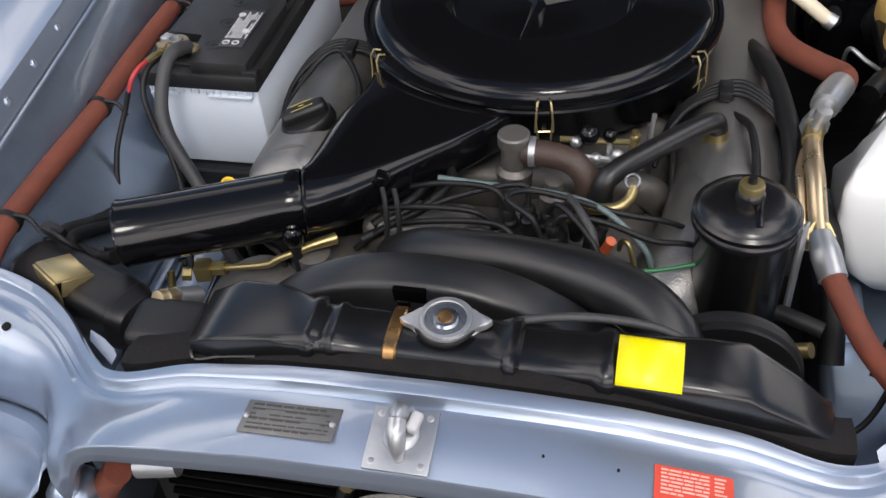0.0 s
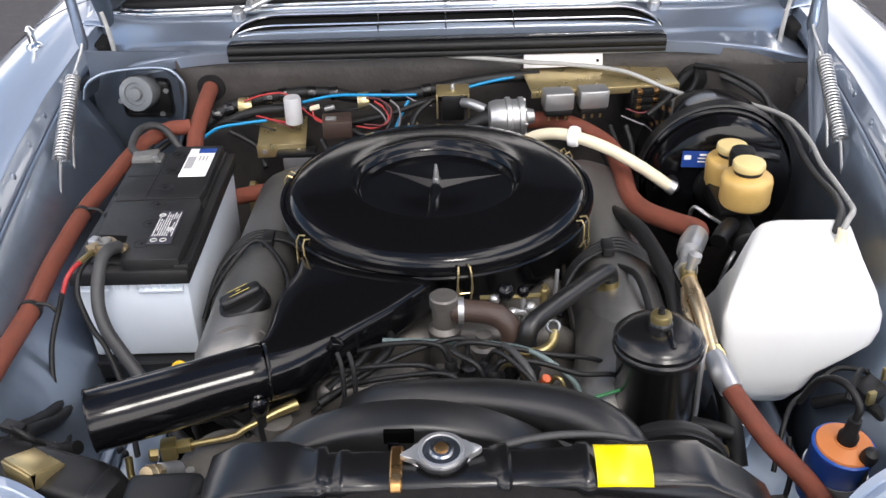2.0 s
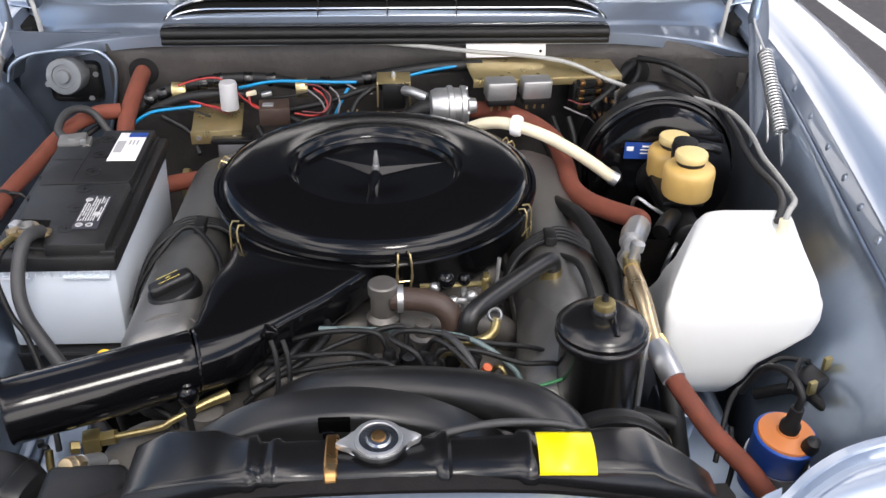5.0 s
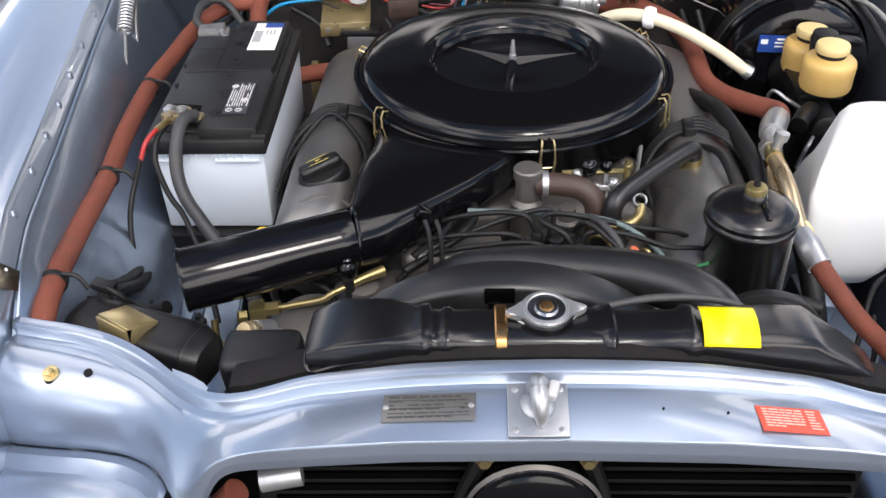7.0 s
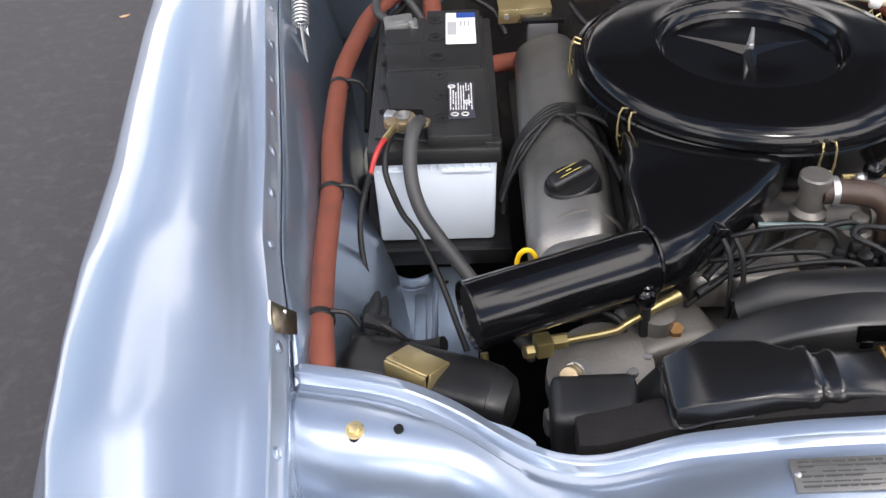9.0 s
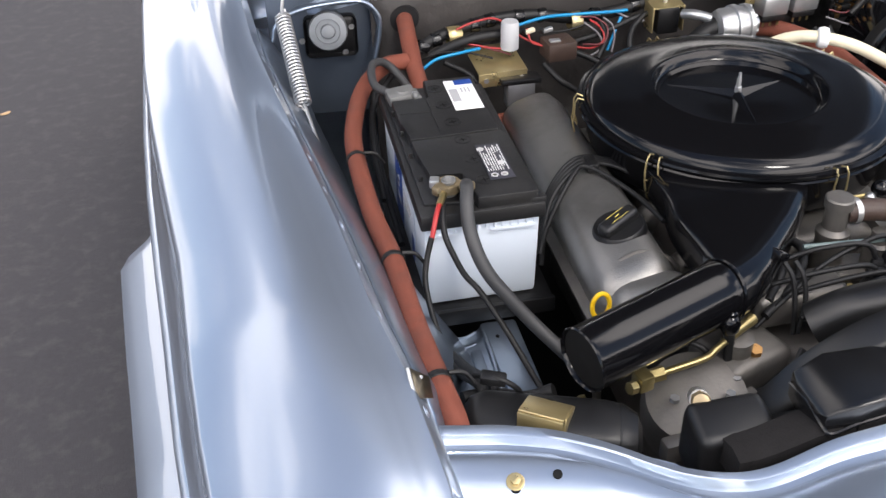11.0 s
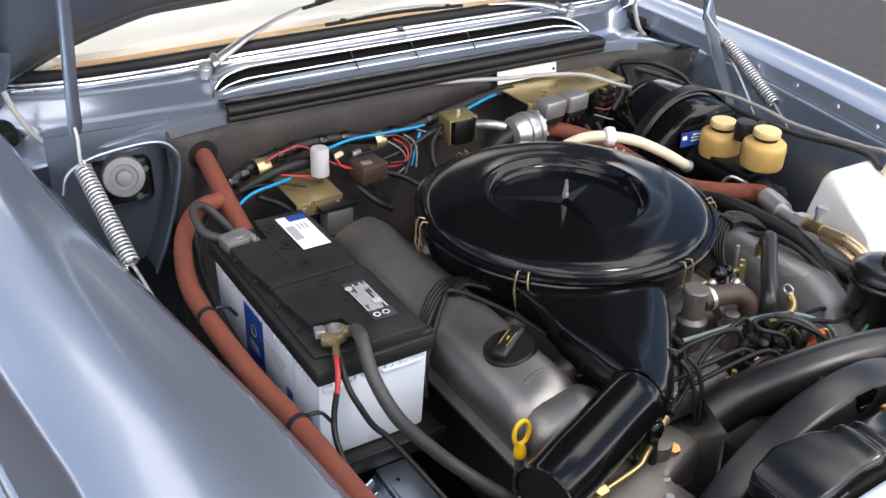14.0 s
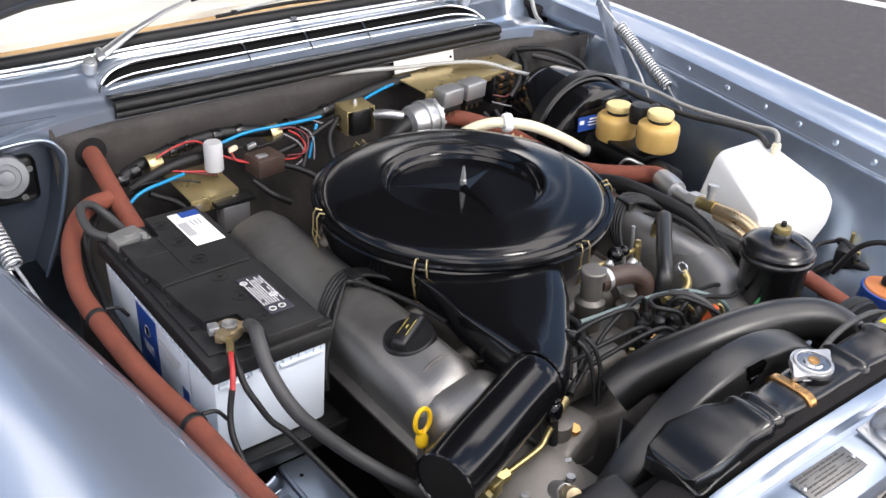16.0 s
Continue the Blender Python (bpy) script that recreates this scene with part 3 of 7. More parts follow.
for s in (-1, 1):
    part("door", box((0.08, 1.1, 0.60), pose(CX + s * 0.84, 2.25, 0.64), 0.02, 3), PAINT, car)
    part("windscreen_pillar", tube([(CX + s * 0.835, 1.75, 0.97), (CX + s * 0.80, 1.83, 1.12), (CX + s * 0.68, 2.12, 1.44)], 0.028, 12, 5), PAINT, car)
    rows = []
    for y in np.linspace(1.50, 2.05, 12):
        fx, tz = np.interp(y, FY, FX), np.interp(y, FY, TZ)
        rows.append([(CX + s * x, y, z) for x, z in ((0.70, 0.955), (0.735, 0.965), (0.765, 0.972), (fx + 0.012, tz + 0.0115), (fx + 0.03, tz + 0.0135), (fx + 0.06, tz + 0.0145))])
    part("scuttle_side", sheet(rows), PAINT, car, thick=0.0015)
    part("pillar_trim", tube([(CX + s * 0.838, 1.675, 0.990), (CX + s * 0.852, 1.71, 0.997), (CX + s * 0.850, 1.735, 1.03), (CX + s * 0.815, 1.80, 1.12), (CX + s * 0.70, 2.10, 1.44)], 0.010, 10, 5), CHROME, car, "polished chrome strip")
    # wiper: spindle, knuckle, tapered channel arm, blade in its carrier
    foot = Vector((CX + s * 0.42, 1.318, 1.050))
    tip, b0, b1 = (Vector((-0.17, 1.40, 1.115)), Vector((-0.165, 1.40, 1.112)), Vector((0.125, 1.425, 1.135))) if s < 0 else (Vector((0.255, 1.368, 1.075)), Vector((0.19, 1.372, 1.080)), Vector((-0.13, 1.372, 1.082)))
    d = (tip - foot).normalized()
    wiper = part("wiper", loft([oval_ring(foot.lerp(tip, f) + Vector((0, 0, 0.010 * math.sin(math.pi * f))), d, w, h) for f, w, h in ((0.06, 0.0105, 0.007), (0.12, 0.012, 0.0075), (0.4, 0.009, 0.0055), (0.75, 0.0055, 0.0035), (1.0, 0.0035, 0.0025))]), STEEL, car, "metal wiper arm with a black blade")
    part("pivot", lathe([(0.013, -0.012), (0.013, 0.004), (0.0115, 0.008), (0.009, 0.009), (0.009, 0.014), (0.003, 0.016)], 20, Matrix.Translation(foot) @ pose(0, 0, 0, 25)), STEEL, wiper)
    part("knuckle", tube([foot + d * 0.026 + Vector((0, -0.010, 0.004)), foot + d * 0.026 + Vector((0, 0.0, 0.008)), foot + d * 0.026 + Vector((0, 0.010, 0.010))], 0.0075, 10, 2), STEEL, wiper)
    part("blade", tube([b0, b0.lerp(b1, 0.5) + Vector((0, 0.004, 0.004)), b1], 0.0042, 6, 6), RUBBER, wiper)
    part("carrier", tube([b0.lerp(b1, 0.12) + Vector((0, 0, 0.006)), b0.lerp(b1, 0.5) + Vector((0, 0.004, 0.013)), b0.lerp(b1, 0.88) + Vector((0, 0, 0.006))], 0.0028, 6, 6), STEEL if s > 0 else RUBBER, wiper)
    for f in (0.12, 0.88):
        part("claw", box((0.012, 0.009, 0.010), Matrix.Translation(b0.lerp(b1, f) + Vector((0, 0, 0.003))), 0.002), RUBBER, wiper)

# raised bonnet, seen from below
EDGE_X = [0, 0.3, 0.48, 0.54, 0.6, 0.66, 0.74, 0.765]
EDGE_Y = [1.425, 1.43, 1.44, 1.465, 1.488, 1.511, 1.53, 1.545]
EDGE_Z = [1.150, 1.147, 1.136, 1.111, 1.085, 1.052, 1.003, 0.986]
rows = []
for f in np.linspace(0, 1, 22):
    row = []
    for x in np.linspace(-0.765, 0.765, 49):
        ey, ez = (np.mean([np.interp(min(0.765, abs(abs(x) + d)), EDGE_X, t) for d in (-0.02, -0.01, 0, 0.01, 0.02)]) for t in (EDGE_Y, EDGE_Z))
        if abs(x) > 0.76:
            ey, ez = EDGE_Y[-1], EDGE_Z[-1]
        e = abs(x) / 0.765
        ty = 0.90 + 0.035 * (1 - e ** 2)
        row.append((CX + x * (1 - 0.13 * f), ey + (ty - ey) * (1 - (1 - f) ** 1.35), ez + (2.20 - ez) * f))
    rows.append(row)
pad_rows = [[Vector(q) + Vector((0, -0.012, 0)) for q in r[7:-7]] for r in rows[3:-2]]
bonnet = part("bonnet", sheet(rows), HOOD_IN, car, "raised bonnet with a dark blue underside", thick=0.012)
part("insulation_pad", sheet(pad_rows), SEAL, bonnet, "black insulation pad", thick=0.008)
for s in (-1, 1):
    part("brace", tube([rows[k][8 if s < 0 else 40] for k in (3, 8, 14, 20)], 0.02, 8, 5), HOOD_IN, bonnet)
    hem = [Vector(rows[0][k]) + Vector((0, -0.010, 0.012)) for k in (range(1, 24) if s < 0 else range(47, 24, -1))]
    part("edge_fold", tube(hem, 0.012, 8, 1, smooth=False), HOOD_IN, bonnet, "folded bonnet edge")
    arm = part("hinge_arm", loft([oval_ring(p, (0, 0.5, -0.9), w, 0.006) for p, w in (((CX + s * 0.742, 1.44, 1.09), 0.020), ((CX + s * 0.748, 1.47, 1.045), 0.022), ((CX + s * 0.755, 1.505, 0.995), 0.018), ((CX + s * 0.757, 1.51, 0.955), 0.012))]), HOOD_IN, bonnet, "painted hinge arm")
    # solid dark block in place of a hollow; its colour is the pocket's shade
    part("pocket", box((0.05, 0.10, 0.06), pose(CX + s * 0.762, 1.475, 0.925), 0.01, 3), DARK, arm, "dark block painting the shade of the hinge pocket")
    part("hinge_link", loft([oval_ring(p, (0, -0.2, 1), w, 0.003) for p, w in (((CX + s * 0.690, 1.168, 1.035), 0.008), ((CX + s * 0.689, 1.165, 1.05), 0.0115), ((CX + s * 0.688, 1.156, 1.10), 0.0105), ((CX + s * 0.686, 1.136, 1.20), 0.0105), ((CX + s * 0.682, 1.10, 1.40), 0.0105), ((CX + s * 0.676, 1.065, 1.62), 0.0105))]), PAINT_IN, bonnet, "flat painted bonnet link")
    part("drain_pipe", tube([(CX + s * 0.745, 1.452, 1.02), (CX + s * 0.735, 1.443, 0.985), (CX + s * 0.715, 1.40, 0.95), (CX + s * 0.70, 1.36, 0.942)], 0.0052, 8, 5), CLEAR_GREY, bonnet, "translucent drain pipe")
    if s > 0:
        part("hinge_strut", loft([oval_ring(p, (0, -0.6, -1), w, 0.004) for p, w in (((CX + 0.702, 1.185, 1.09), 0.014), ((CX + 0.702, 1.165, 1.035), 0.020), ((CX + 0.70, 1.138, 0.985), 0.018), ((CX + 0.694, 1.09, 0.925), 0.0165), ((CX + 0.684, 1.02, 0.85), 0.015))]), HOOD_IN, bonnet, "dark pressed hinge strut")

# added black sheet closing the bay below, standing for the deep shade
part("bay_shade_sheet", box((1.3, 1.15, 0.02), pose(CX, 0.66, 0.42), 0.003), DARK, car)
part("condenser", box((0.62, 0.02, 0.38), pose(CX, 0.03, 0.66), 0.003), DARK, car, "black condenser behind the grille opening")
for s in (-1, 1):
    wheel = part("wheel", lathe([(0.2, -0.09), (0.3, -0.09), (0.325, -0.06), (0.325, 0.06), (0.3, 0.09), (0.2, 0.09)], 40, pose(CX + s * 0.74, 0.42, 0.327, 0, 90)), RUBBER, car, "black tyre")
    wheel = part("wheel", lathe([(0.2, -0.09), (0.3, -0.09), (0.325, -0.06), (0.325, 0.06), (0.3, 0.09), (0.2, 0.09)], 40, pose(CX + s * 0.74, 3.2, 0.327, 0, 90)), RUBBER, car, "black tyre")

# headlamp brows below the panel's outer ends
for s in (-1, 1):
    rows = []
    steps = [(0.004, -0.014), (-0.004, -0.010), (-0.016, -0.006), (-0.024, -0.010), (-0.030, -0.016), (-0.036, -0.014), (-0.05, -0.012), (-0.085, -0.028), (-0.115, -0.07), (-0.12, -0.2)]
    for dy, dz in steps:
        rows.append([brow(s * x) + Vector((0, dy, dz)) for x in np.linspace(0.392, 0.628, 22)])
    part("headlamp_surround", sheet(rows), PAINT, car, thick=0.0015)
    part("grille_pillar", box((0.05, 0.05, 0.3), pose(CX + s * 0.372, -0.02, 0.68), 0.018, 4), PAINT, car)

# edge beads, screws and fixings on the panels
for s in (-1, 1):
    part("bead", tube([panel_face(s * 0.612, f) + Vector((s * 0.004, 0, 0.002)) for f in (0.0, 0.3, 0.6, 0.8, 0.88, 0.95, 1.0)], 0.004, 8, 3), PAINT, car)
    for y in (0.07, 0.19, 0.335, 0.43, 0.516, 0.605, 0.695, 0.8, 0.92, 1.04):
        fx, tz = np.interp(y, FY, FX), np.interp(y, FY, TZ)
        part("screw", lathe([(0.007, -0.002), (0.007, 0.001), (0.005, 0.0018), (0.0045, 0.0026), (0.001, 0.003)], 12, pose(CX + s * (fx - 0.0012), y, tz - 0.0045, 0, -s * 67)), PAINT, car)


def on_panel(x, f, off=0.0):
    """A frame on the front panel at x from the car's middle, f from its lip (0) to its lower edge (1)."""
    c = panel_face(x, f)
    ex = (panel_face(x + 0.01, f) - panel_face(x - 0.01, f)).normalized()
    ey = (panel_face(x, f - 0.08) - panel_face(x, f + 0.08)).normalized()
    ez = ex.cross(ey).normalized()
    ey = ez.cross(ex)
    r = Matrix((ex, ey, ez)).transposed().to_4x4()
    return Matrix.Translation(c + ez * off) @ r


for x, f, r, h, material, label in ((-0.546, 0.355, 0.0086, 0.003, GOLD, "yellow zinc bolt"),):
    b = lathe([(r, 0), (r, h), (r * 0.6, h), (r * 0.6, h + 0.005), (r * 0.3, h + 0.0055)], 6, on_panel(x, f, 0.0))
    part("bolt", lathe([(r * 1.1, 0), (r * 1.1, 0.002), (r * 0.7, 0.0025)], 20, on_panel(x, f, 0.0), bm=b), material, car, label)
for x, f, r in ((-0.503, 0.27, 0.005), (-0.547, 0.42, 0.005), (0.09, 0.34, 0.0012), (0.15, 0.38, 0.0012), (0.475, 0.36, 0.0016), (0.462, 0.44, 0.0016)):
    part("hole", lathe([(r, -0.002), (r, 0.0012), (r * 0.6, 0.0013)], 14, on_panel(x, f, 0.0006)), DARK, car)
tab = [[(-0.613, 0.229, 0.949), (-0.6115, 0.218, 0.942), (-0.610, 0.202, 0.931)], [(-0.592, 0.240, 0.9235), (-0.5915, 0.234, 0.9185), (-0.591, 0.222, 0.909)]]
clip = part("flange_bracket", sheet(tab), BRONZE, car, "dark bronze folded tab on the wing flange", sharp=10, thick=0.002)
part("stud", lathe([(0.0022, 0.0), (0.0022, 0.0015), (0.001, 0.002)], 10, pose(-0.601, 0.2305, 0.9335, 50, 40)), STEEL, clip)
part("fold", tube([(-0.614, 0.230, 0.949), (-0.6135, 0.219, 0.944), (-0.612, 0.208, 0.936)], 0.0022, 8, 3), STEEL, clip)
plate = part("data_plate", box((0.088, 0.033, 0.0012), on_panel(-0.127, 0.31, 0.001), 0.0004), PLATE, car, "grey metal data plate riveted to the panel")
random.seed(11)
for j in range(6):
    u = -0.038
    while u < 0.036:
        w = min(random.uniform(0.005, 0.016), 0.038 - u)
        if random.random() < 0.8:
            part("print", box((w, 0.0013 if j else 0.0022, 0.0004), on_panel(-0.127, 0.31, 0.0017) @ Matrix.Translation((u + w / 2, 0.0125 - 0.0049 * j, 0)), 0), PLATE_INK, plate)
        u += w + 0.0015
for v in (0.0085, -0.001, -0.0108):
    part("rule", box((0.076, 0.0006, 0.0004), on_panel(-0.127, 0.31, 0.0017) @ Matrix.Translation((0, v, 0)), 0), PLATE_INK, plate)
for k in (-1, 1):
    part("rivet", lathe([(0.003, 0), (0.003, 0.0015), (0.001, 0.0025)], 10, on_panel(-0.127, 0.31, 0.0016) @ Matrix.Translation((k * 0.04, 0, 0))), STEEL, plate)
latch = part("bonnet_latch", box((0.056, 0.056, 0.003), on_panel(-0.026, 0.41, 0.0025), 0.001), LATCH, car, "cast metal bonnet latch plate with screws")
lm = on_panel(-0.026, 0.41, 0.004)
part("latch_dome", lathe([(0.017, -0.001), (0.016, 0.004), (0.012, 0.007), (0.004, 0.008)], 24, lm @ pose(0, 0.004, 0)), LATCH, latch)
part("latch_tongue", tube([lm @ Vector((0, 0.016, -0.002)), lm @ Vector((0, 0.017, 0.014)), lm @ Vector((0, 0.012, 0.026)), lm @ Vector((0, 0.004, 0.031))], [0.011, 0.0105, 0.009, 0.004], 14, 6), LATCH, latch)
part("latch_pin", tube([lm @ Vector((0, 0.006, 0.026)), lm @ Vector((0.001, -0.004, 0.024)), lm @ Vector((0.002, -0.013, 0.014)), lm @ Vector((0.002, -0.017, 0.001))], [0.008, 0.0085, 0.007, 0.004], 14, 6), STEEL, latch)
part("latch_lever", box((0.010, 0.018, 0.012), lm @ pose(0.013, 0.009, 0.018, 0, 10, -15), 0.003, 3), GREY_PL, latch)
for a in (-0.021, 0.021):
    for b in (-0.021, 0.021):
        part("screw", lathe([(0.0036, -0.0005), (0.0036, 0.0003), (0.003, 0.0006), (0.001, 0.0007)], 12, lm @ Matrix.Translation((a, b, -0.0005))), STEEL, latch)
sticker = part("red_sticker", box((0.062, 0.034, 0.0006), on_panel(0.209, 0.43, 0.0008), 0), RED_LABEL, car, "red warning sticker with small white print")
for j in range(7):
    u = -0.026
    while u < 0.011:
        w = min(random.uniform(0.004, 0.010), 0.012 - u)
        part("print", box((w, 0.0016, 0.0004), on_panel(0.209, 0.43, 0.0014) @ Matrix.Translation((u + w / 2, 0.0130 - 0.0038 * j, 0)), 0), RED_PRINT, sticker)
        u += w + 0.0011
        if j == 6 and u > -0.012:
            break
    w = random.uniform(0.006, 0.011)
    part("print", box((w, 0.0015, 0.0004), on_panel(0.209, 0.43, 0.0014) @ Matrix.Translation((0.016 + w / 2, 0.0130 - 0.0039 * j, 0)), 0), RED_PRINT, sticker)

for s in (-1, 1):
    part("gusset", loft([[(CX + s * x, y, z - dz) for x, y, z in ((0.418, 0.138, 0.866), (0.396, 0.127, 0.867), (0.378, 0.114, 0.868), (0.371, 0.106, 0.868), (0.373, 0.096, 0.864), (0.414, 0.126, 0.862))] for dz in (0.0, 0.003)]), PAINT, car)
# bonnet springs
def coil_spring(a, b, turns, r, wire):
    a, b = Vector(a), Vector(b)
    d = (b - a).normalized()
    u = d.orthogonal().normalized()
    w = d.cross(u)
    n = turns * 12
    return tube([a.lerp(b, i / n) + (u * math.cos(i * math.pi / 6) + w * math.sin(i * math.pi / 6)) * r for i in range(n + 1)], wire, 6, 1, smooth=False)


for s in (-1, 1):
    top, low = (CX + s * 0.699, 1.108, 1.003), (CX + s * 0.686, 0.935, 0.917)
    spring = thing("bonnet_spring", (CX + s * 0.687, 1.01, 0.97), "galvanised steel coil spring hooked to the bonnet hinge", "spring", "bonnet springs")
    part("coil", coil_spring(top, low, 27, 0.0122, 0.0025), STEEL, spring)
    part("upper_hook", tube([top, (CX + s * 0.697, 1.125, 1.015), (CX + s * 0.691, 1.15, 1.035), (CX + s * 0.690, 1.166, 1.05)], 0.003, 8, 4), STEEL, spring)
    part("lower_hook", tube([low, (CX + s * 0.683, 0.925, 0.912), (CX + s * 0.668, 0.85, 0.868), (CX + s * 0.662, 0.83, 0.858), (CX + s * 0.658, 0.826, 0.866)], 0.003, 8, 5), STEEL, spring)
    part("stay", tube([(CX + s * 0.694, 1.12, 1.01), (CX + s * 0.69, 1.03, 0.93), (CX + s * 0.682, 0.97, 0.87)], 0.003, 6, 4), STEEL, spring)
# ---- battery on its tray ----
LEAD = mat("oxidised_lead", (0.16, 0.16, 0.155), 0.55, 0.4, 0.3, 70, bump=0.3)
CLAMP = mat("tarnished_brass", (0.3, 0.235, 0.14), 0.4, 0.7, 0.3, 90, dirt=(0.22, 0.2, 0.17, 0.7))
LABEL_PRINT = mat("label_print", (0.6, 0.6, 0.6), 0.5)
PAPER = mat("pale_blue_paper", (0.6, 0.65, 0.72), 0.45)
OIL_PRINT = mat("faded_yellow_print", (0.5, 0.4, 0.1), 0.5)
BX0, BY0 = -0.451, 0.769
battery = thing("battery", (BX0, BY0, 0.745), "pale grey car battery with a dusty black lid", "battery")
case = part("case", box((0.167, 0.376, 0.142), pose(BX0, BY0, 0.816), 0.006, taper=0.97), CASE, battery)
for k in range(14):
    x = BX0 - 0.075 + 0.0115 * k
    part("rib", box((0.0035, 0.004, 0.012), pose(x, BY0 - 0.1885, 0.877), 0.0008), CASE, case)
for a, b in ((-0.078, -0.035), (0.01, 0.075)):
    part("grip", box((b - a, 0.007, 0.004), pose(BX0 + (a + b) / 2, BY0 - 0.190, 0.870), 0.001), CASE, case)
for k in range(24):
    part("rib", box((0.004, 0.0035, 0.012), pose(BX0 - 0.0838, BY0 - 0.16 + 0.0139 * k, 0.877), 0.0008), CASE, case)
lid = part("lid", box((0.177, 0.394, 0.024), pose(BX0, BY0, 0.895), 0.003), LID, battery)
TOP = 0.925   # the lid's raised deck
deck = [(-0.374, 0.577), (-0.458, 0.577), (-0.464, 0.628), (-0.464, 0.648), (-0.512, 0.650), (-0.514, 0.70), (-0.518, 0.712), (-0.519, 0.757), (-0.381, 0.762), (-0.374, 0.745)]
part("lid_deck", prism(deck[::-1], TOP - 0.903, Matrix.Translation((0, 0, 0.903)), 0.002), LID, battery)
deck = [(-0.383, 0.768), (-0.520, 0.763), (-0.520, 0.80), (-0.526, 0.815), (-0.527, 0.899), (-0.464, 0.896), (-0.464, 0.962), (-0.380, 0.962), (-0.380, 0.79)]
part("lid_deck", prism(deck[::-1], TOP - 0.904, Matrix.Translation((0, 0, 0.903)), 0.002), LID, battery)
part("lid_step", prism([(-0.375, 0.576), (-0.53, 0.60), (-0.532, 0.96), (-0.375, 0.963)][::-1], 0.006, Matrix.Translation((0, 0, 0.906)), 0.002), LID, battery)
part("pressed_line", box((0.0018, 0.13, 0.0012), pose(-0.471, 0.83, TOP - 0.0006), 0.0004), LID, battery)
part("pressed_line", box((0.05, 0.0018, 0.0012), pose(-0.496, 0.848, TOP - 0.0006), 0.0004), LID, battery)
for k in range(4):
    part("lid_catch", box((0.006, 0.004, 0.010), pose(-0.523 - 0.002 * k, 0.66 + 0.07 * k, 0.915), 0.001), LID, battery)
part("lid_corner", box((0.022, 0.014, 0.012), pose(-0.372, 0.583, 0.908), 0.002), LID, battery)
for k in range(6):
    x, y = -0.4385 - 0.0025 * k, 0.622 + 0.0605 * k
    cap = part("vent_cap", lathe([(0.0125, TOP - 0.001), (0.0125, TOP + 0.0006), (0.0112, TOP + 0.0006), (0.0112, TOP - 0.0006), (0.002, TOP - 0.0006)], 20, Matrix.Translation((x, y, 0))), LID, battery)
    for a in (8, 98):
        part("slot", box((0.012, 0.0014, 0.0008), pose(x, y, TOP - 0.0002, 0, 0, a), 0), DARK, cap)
lab = part("top_label", box((0.046, 0.108, 0.0008), pose(-0.4105, 0.891, TOP + 0.0012), 0.0003), WHITE, battery, "white paper label with a grey code block")
part("print", box((0.014, 0.045, 0.0004), pose(-0.424, 0.889, TOP + 0.0018), 0), GREYINK, lab)
part("print", box((0.030, 0.018, 0.0004), pose(-0.402, 0.935, TOP + 0.0018), 0), BLUE_LABEL, lab)
for k in range(3):
    part("print", box((0.003, 0.018, 0.0004), pose(-0.410 + 0.006 * k, 0.905, TOP + 0.0018), 0), GREYINK, lab)
warn = part("warning_label", box((0.036, 0.102, 0.0008), pose(-0.4125, 0.668, TOP + 0.0012), 0.0003), INK, battery, "black label with fine white print")
random.seed(4)
for k in range(9):
    y0 = 0.640
    while y0 < 0.708 - 0.012 * (k < 3):
        ln = random.uniform(0.004, 0.015)
        if random.random() < 0.85:
            part("print", box((0.0016, ln, 0.0004), pose(-0.4275 + 0.0036 * k, y0 + ln / 2, TOP + 0.0018), 0), LABEL_PRINT, warn)
        y0 += ln + 0.0018
for x, y in ((-0.422, 0.628), (-0.408, 0.628), (-0.405, 0.66), (-0.426, 0.704)):
    part("print", lathe([(0.0055, 0), (0.0055, 0.0004), (0.0036, 0.0004), (0.0036, 0)], 16, Matrix.Translation((x, y, TOP + 0.0019))), LABEL_PRINT, warn)
side = part("side_label", box((0.0008, 0.07, 0.10), pose(BX0 - 0.0842, BY0 + 0.03, 0.818), 0.0002), BLUE_LABEL, battery, "dark blue side label with a round white mark")
part("round_mark", lathe([(0.010, 0), (0.010, 0.0006), (0.0085, 0.0006), (0.0085, 0)], 24, pose(BX0 - 0.0846, BY0 + 0.03, 0.835, 0, -90)), GREY_PL, side)
for k in range(3):
    part("print", box((0.0006, 0.034, 0.0022), pose(BX0 - 0.0848, BY0 + 0.03, 0.812 - 0.006 * k), 0), GREYINK, side)
side2 = part("side_label", box((0.0008, 0.105, 0.10), pose(BX0 - 0.0842, BY0 - 0.0585, 0.818), 0.0002), PAPER, battery, "white side label with small grey print")
for k in range(4):
    part("print", box((0.0006, 0.075 - 0.012 * k, 0.002), pose(BX0 - 0.0848, BY0 - 0.050, 0.846 - 0.006 * k), 0), GREYINK, side2)
part("print", box((0.0006, 0.020, 0.04), pose(BX0 - 0.0848, BY0 - 0.094, 0.79), 0), BLUE_LABEL, side2)
